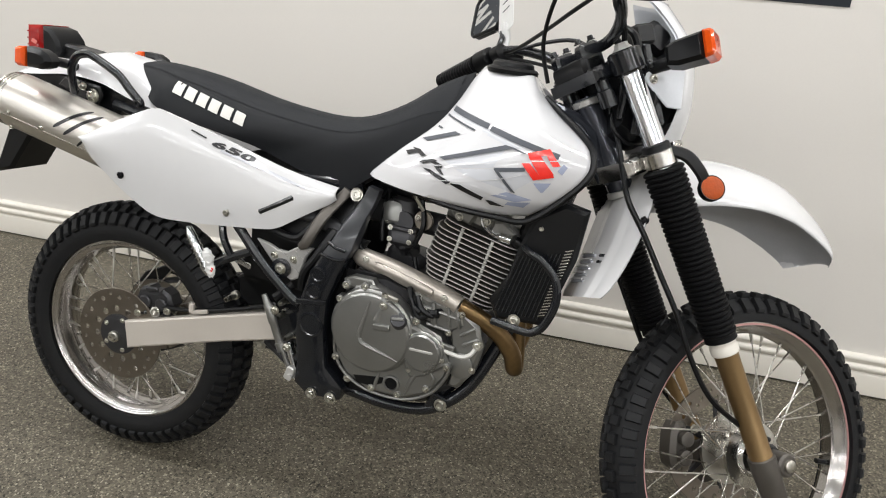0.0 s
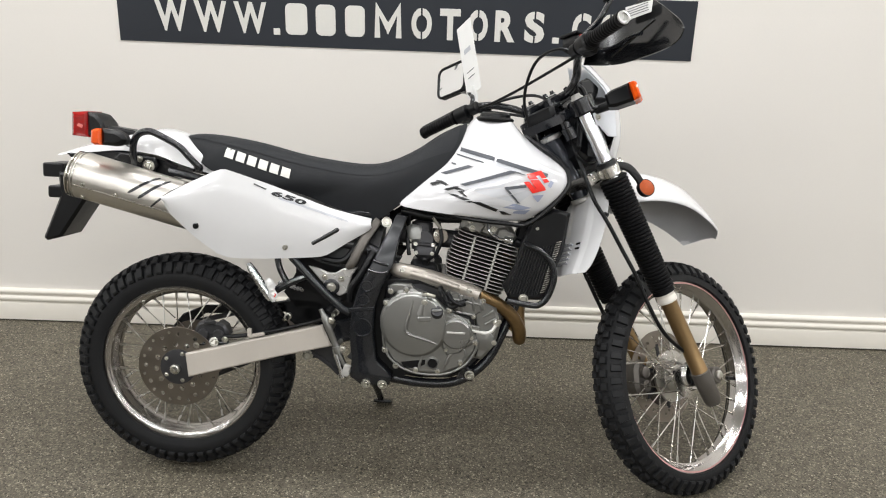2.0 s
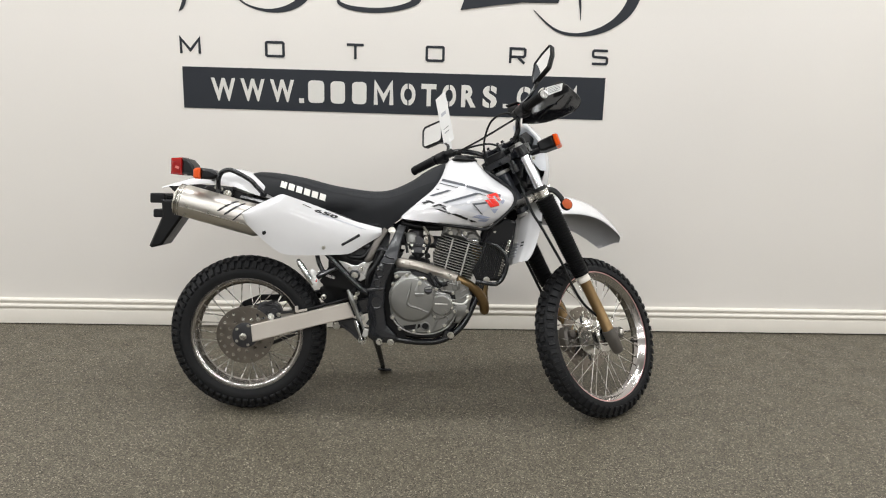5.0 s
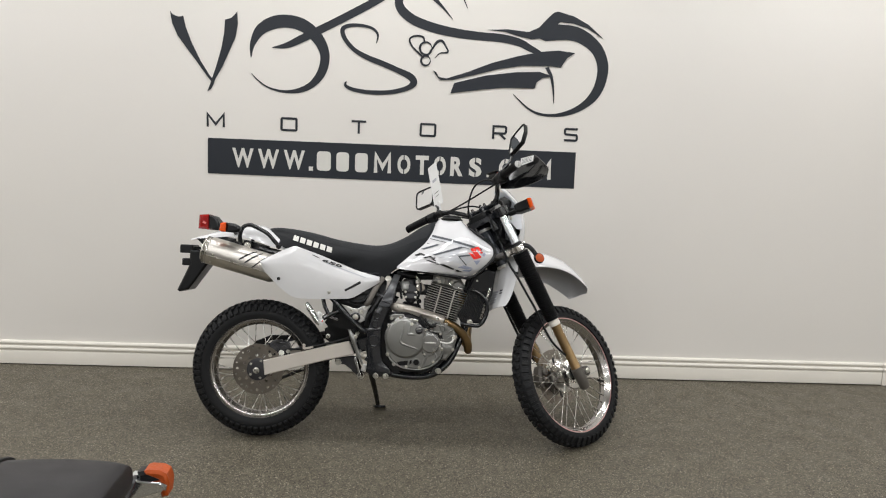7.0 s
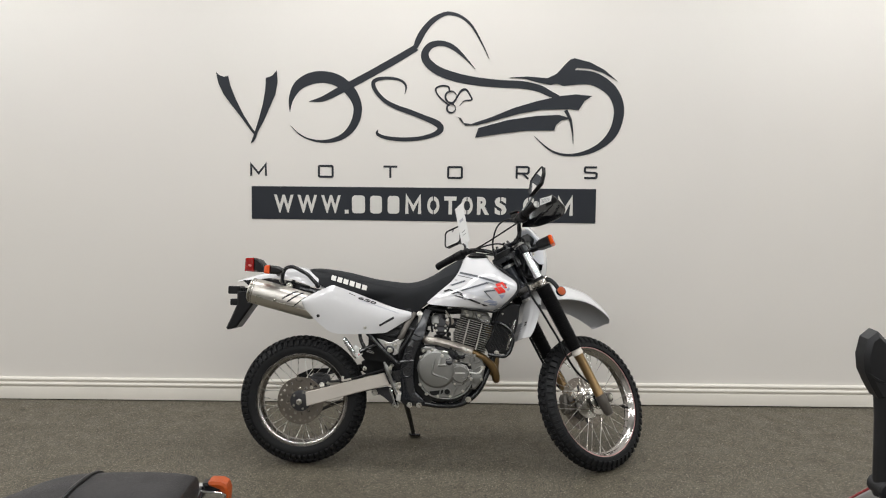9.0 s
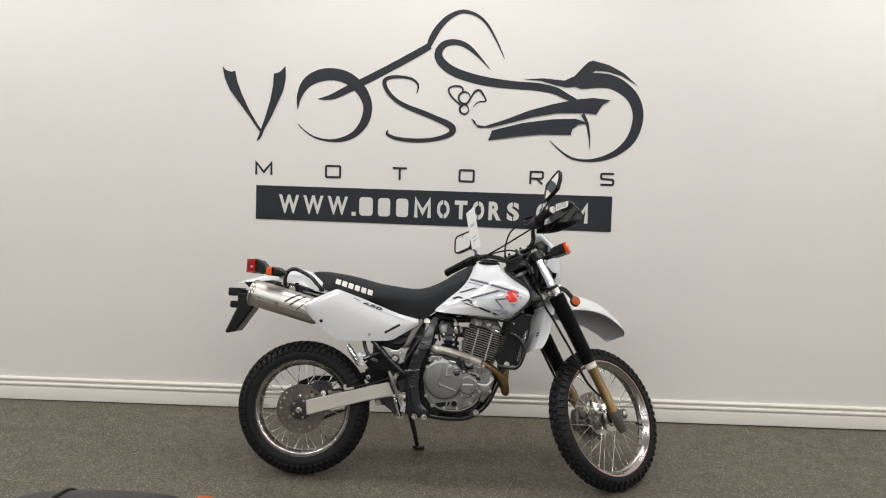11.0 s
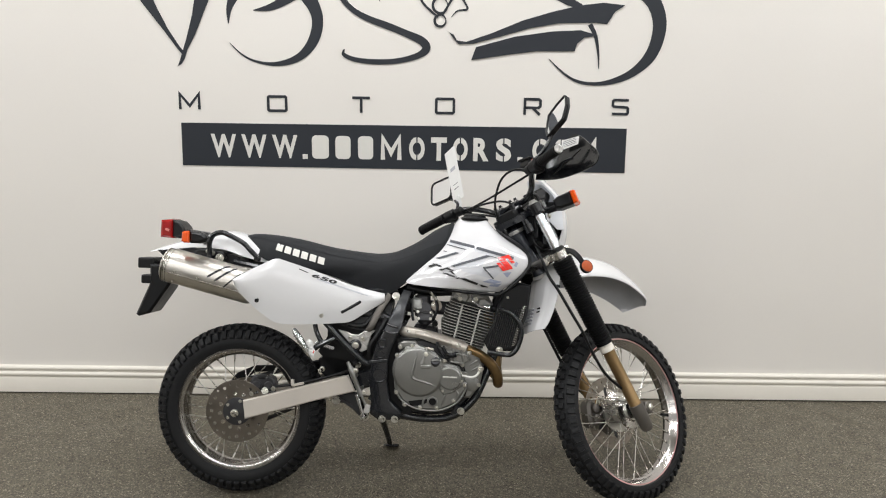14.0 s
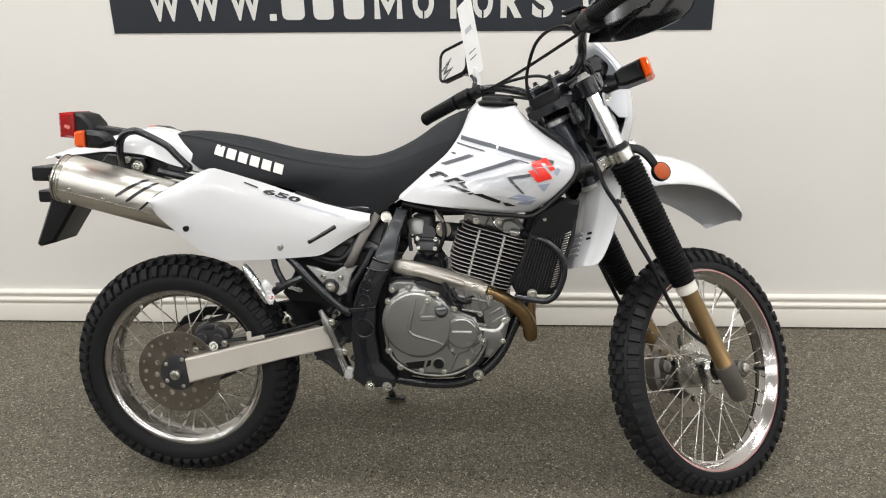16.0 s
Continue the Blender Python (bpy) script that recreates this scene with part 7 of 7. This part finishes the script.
# ---- the two motorcycles parked in front ----
SEATG = mat("grey_seat_vinyl", lin(37, 35, 36), 0.55, 0, 0.06, 14.0, 700, 0.3, spec=0.35)
GLOSSK = mat("gloss_black_fairing", lin(20, 20, 23), 0.1, 0, 0.1, 6.0, 60, 0.0, 0.8, 0.03)
MATK = mat("matt_black_mirror", lin(26, 27, 30), 0.5, 0, 0.08, 10.0, 300, 0.1)


def plain_wheel(thing, x, y, r, half):
    w = part("wheel", lathe([(-0.05, 0.03), (-0.05, 0.05), (0.05, 0.05), (0.05, 0.03)], (x, y, r), (0, 1, 0), 20), CASED, thing, "dark wheel hub")
    part("tyre", lathe([(half * math.sin(radians(a)), r - half + half * math.cos(radians(a))) for a in range(-130, 131, 20)], (x, y, r), (0, 1, 0), 48, True), RUBBER, w)
    part("rim", lathe([(-half * 0.75, r - 1.7 * half), (-half * 0.75, r - 1.95 * half), (half * 0.75, r - 1.95 * half), (half * 0.75, r - 1.7 * half)], (x, y, r), (0, 1, 0), 48, True), BLACKP, w)
    for k in range(5):
        part("wheel_spoke", moved(block((r - 1.9 * half - 0.03, 0.03, 0.035), 0.006), pose(x, y, r, 0, 72 * k) @ Matrix.Translation(((r - 1.9 * half + 0.03) / 2, 0, 0))), BLACKP, w)


def flat_top(w, p=5):
    return lambda s, v: w * (0.92 + 0.08 * (1 - v)) * max(0.0, 1 - v ** p) ** 0.5


def at_y(geo, y, k=1.0, x0=0.0, z0=0.0):
    """Moved to its row of parked machines, and sized to its own machine."""
    return [(x0 + k * a, b + y, z0 + k * c) for a, b, c in geo[0]], geo[1]


def grey_seat_bike(y=-3.19):
    """Only its seat and tail come into view; it faces away to the left."""
    size = 0.935, 0.045, 0.136
    t = new("motorcycle")
    tagged(t, "parked motorcycle with a dark grey seat and an orange rear signal", "motorcycle")
    s = part("seat", at_y(shell([(-1.32, 0.660), (-1.00, 0.700), (-0.72, 0.745), (-0.42, 0.765)], [(-1.34, 0.735), (-1.05, 0.752), (-0.84, 0.803), (-0.70, 0.860), (-0.60, 0.8745), (-0.45, 0.877), (-0.405, 0.870)],
                                [(-1.32, 0.660), (-1.34, 0.735)], [(-0.42, 0.765), (-0.397, 0.800), (-0.393, 0.848), (-0.405, 0.870)], lambda a, v: flat_top(0.138, 7)(a, v) * (0.92 + 0.08 * min(1, (1 - a) * 9)), 48, 18), y, *size), SEATG, t, "dark grey vinyl seat", sharp=60)
    half = [(-0.604, flat_top(0.138, 7)(0.75, v) + 0.001, 0.757 + 0.118 * v) for v in (0.2, 0.5, 0.75, 0.88, 0.94, 0.975, 0.992)]
    part("seat_strap", at_y(tube(half + [(-0.604, 0.0, 0.8760)] + [(x, -q, z) for x, q, z in reversed(half)], 0.0048, 8, 3), y, *size), BLACK, s, "black strap across the seat")
    part("tail_cowl", at_y(shell([(-1.30, 0.520), (-0.90, 0.560), (-0.46, 0.690)], [(-1.30, 0.700), (-0.90, 0.735), (-0.42, 0.770)], [(-1.30, 0.520), (-1.30, 0.700)], [(-0.46, 0.690), (-0.42, 0.770)], lambda a, v: 0.120, 12, 4), y, *size), BLACKP, t, "black tail cowl")
    for side in (-1, 1):
        g = part("signal_bracket", at_y(join(plate([(-0.425, 0.790), (-0.362, 0.784), (-0.350, 0.776), (-0.352, 0.766), (-0.425, 0.742)], side * 0.165, side * 0.190, 0.004), plate([(-0.420, 0.790), (-0.362, 0.786), (-0.358, 0.782), (-0.420, 0.784)], side * 0.160, side * 0.200, 0.002)), y, *size), CHROME, t, "bright metal signal bracket")
        part("stalk", at_y(sweep([(-0.420, 0.0, 0.765), (-0.410, side * 0.180, 0.780)], [0.014, 0.012], 10), y, *size), BLACKP, g)
        part("housing", at_y(plate([(-0.408, 0.798), (-0.392, 0.801), (-0.378, 0.799), (-0.354, 0.792), (-0.354, 0.766), (-0.400, 0.758)], side * 0.172, side * 0.206, 0.006), y, *size), BLACK, g)
        part("lens", at_y(plate([(-0.394, 0.802), (-0.386, 0.805), (-0.364, 0.804), (-0.352, 0.797), (-0.347, 0.780), (-0.350, 0.752), (-0.362, 0.748), (-0.368, 0.785), (-0.392, 0.795)], side * 0.170, side * 0.208, 0.005), y, *size), AMBERD, g, "orange signal lens")
    plain_wheel(t, -0.60, y, 0.310, 0.075)
    plain_wheel(t, -1.96, y, 0.310, 0.060)
    part("body", at_y(shell([(-2.0, 0.33), (-1.5, 0.25), (-0.95, 0.30)], [(-2.0, 0.95), (-1.6, 0.98), (-1.20, 0.86)], [(-2.0, 0.33), (-2.05, 0.6), (-2.0, 0.95)], [(-0.95, 0.30), (-1.1, 0.5), (-1.20, 0.86)], flat_top(0.16, 4), 16, 10), y), BLACKP, t, "black body")
    part("swingarm", at_y(join(*[tube([(-0.93, q, 0.36), (-0.60, q, 0.310)], 0.022, 8) for q in (-0.11, 0.11)]), y), BLACKP, t)
    part("fork", at_y(join(*[tube([(-1.74, q, 0.85), (-1.96, q, 0.310)], 0.024, 8) for q in (-0.1, 0.1)]), y), CASED, t)


def black_fairing_bike(y=-3.26):
    """Its nose and one mirror come into view; it also faces left."""
    size = 0.858, 0.021, 0.267
    t = new("motorcycle")
    tagged(t, "parked black motorcycle with a tall matt mirror on its fairing", "motorcycle")
    low, top = [(1.000, 0.640), (1.20, 0.520), (1.70, 0.420)], [(0.985, 0.735), (1.012, 0.771), (1.050, 0.799), (1.113, 0.832), (1.199, 0.868), (1.33, 0.925), (1.50, 0.960), (1.70, 0.930)]
    nose, back = [(1.000, 0.640), (0.975, 0.690), (0.985, 0.735)], [(1.70, 0.420), (1.72, 0.70), (1.70, 0.930)]

    def width(a, v):
        return (0.13 + 0.08 * min(1, a * 2.2)) * max(0.0, 1 - v ** 12) ** 0.5 * (1 - 0.10 * v)

    at = 0.858, 0.064, 0.258
    f = part("fairing", at_y(shell(low, top, nose, back, width, 30, 20), y, *at), GLOSSK, t, "glossy black fairing", sharp=60)
    edge = [(p.x, width(a, v) + 0.0005, p.y) for col in patch(low, top, nose, back, 30, 40) for p, a, v in col if abs(v - 0.90) < 0.001 and 0.02 < a < 0.55]
    part("pinstripe", at_y(sweep(edge, [0.0022] * len(edge), 6), y, *at), mat("dark_red_stripe", lin(140, 52, 52), 0.3), f, "thin red pinstripe")
    part("body", at_y(shell([(1.60, 0.28), (2.0, 0.25), (2.45, 0.45)], [(1.65, 0.93), (2.0, 0.86), (2.60, 0.90)], [(1.60, 0.28), (1.65, 0.93)], [(2.45, 0.45), (2.60, 0.90)], flat_top(0.17, 5), 16, 8), y, *size), GLOSSK, t, "black body and seat")
    plain_wheel(t, 1.24, y, 0.300, 0.060)
    plain_wheel(t, 2.54, y, 0.310, 0.085)
    part("fork", at_y(join(*[tube([(1.45, q, 0.80), (1.24, q, 0.300)], 0.026, 8) for q in (-0.11, 0.11)]), y), CASED, t)
    part("swingarm", at_y(join(*[tube([(2.12, q, 0.40), (2.54, q, 0.310)], 0.026, 8) for q in (-0.13, 0.13)]), y), CASED, t)
    for side in (-1, 1):
        q = 0.060 if side > 0 else -0.160
        m = part("mirror", at_y(plate([(1.085, 1.180), (1.066, 1.163), (1.060, 1.125), (1.065, 1.093), (1.080, 1.064), (1.098, 1.036), (1.138, 1.033), (1.167, 1.037), (1.171, 1.051), (1.151, 1.100), (1.131, 1.132), (1.106, 1.160)], q - 0.022, q + 0.022, 0.008), y, *size), MATK, t,
                 "matt black mirror housing")
        part("crease", at_y(tube([(1.070, q - 0.0215, 1.092), (1.090, q - 0.0222, 1.078), (1.120, q - 0.0215, 1.068)], [0.001, 0.003, 0.001], 6), y, *size), MATK, m)
        part("stalk", at_y(sweep(spline([(1.119, q, 1.050), (1.119, q, 1.026), (1.121, q, 0.986), (1.128, q, 0.900), (1.135, q, 0.845), (1.138, q * 0.9, 0.815)], 4), [0.020, 0.020, 0.019, 0.0185, 0.018, 0.017, 0.0165, 0.016, 0.0155, 0.0155, 0.0155, 0.016, 0.0165, 0.017, 0.018, 0.0185, 0.019, 0.020, 0.021, 0.022, 0.022], 14), y, *size), MATK, m, "matt black mirror stalk")
        part("boss", at_y(lathe([(-0.024, 0.018), (-0.020, 0.022), (0.020, 0.022), (0.024, 0.018)], (1.136, q, 0.832), (0, 1, 0), 20), y, *size), MATK, m)
    part("lever", at_y(tube([(1.160, 0.10, 0.980), (1.166, 0.10, 0.978), (1.188, 0.10, 0.970), (1.27, 0.10, 0.955), (1.40, 0.16, 0.93)], [0.005, 0.009, 0.006, 0.007, 0.008], 10), y, *size), CHROME, t, "bright hand lever")
    part("handlebar", at_y(tube([(1.36, 0.30, 0.900), (1.44, 0.20, 0.91), (1.46, 0.0, 0.93), (1.44, -0.20, 0.91), (1.36, -0.30, 0.900)], 0.011, 8), y, *size), BLACKP, t, "black handlebar")


grey_seat_bike()
black_fairing_bike()
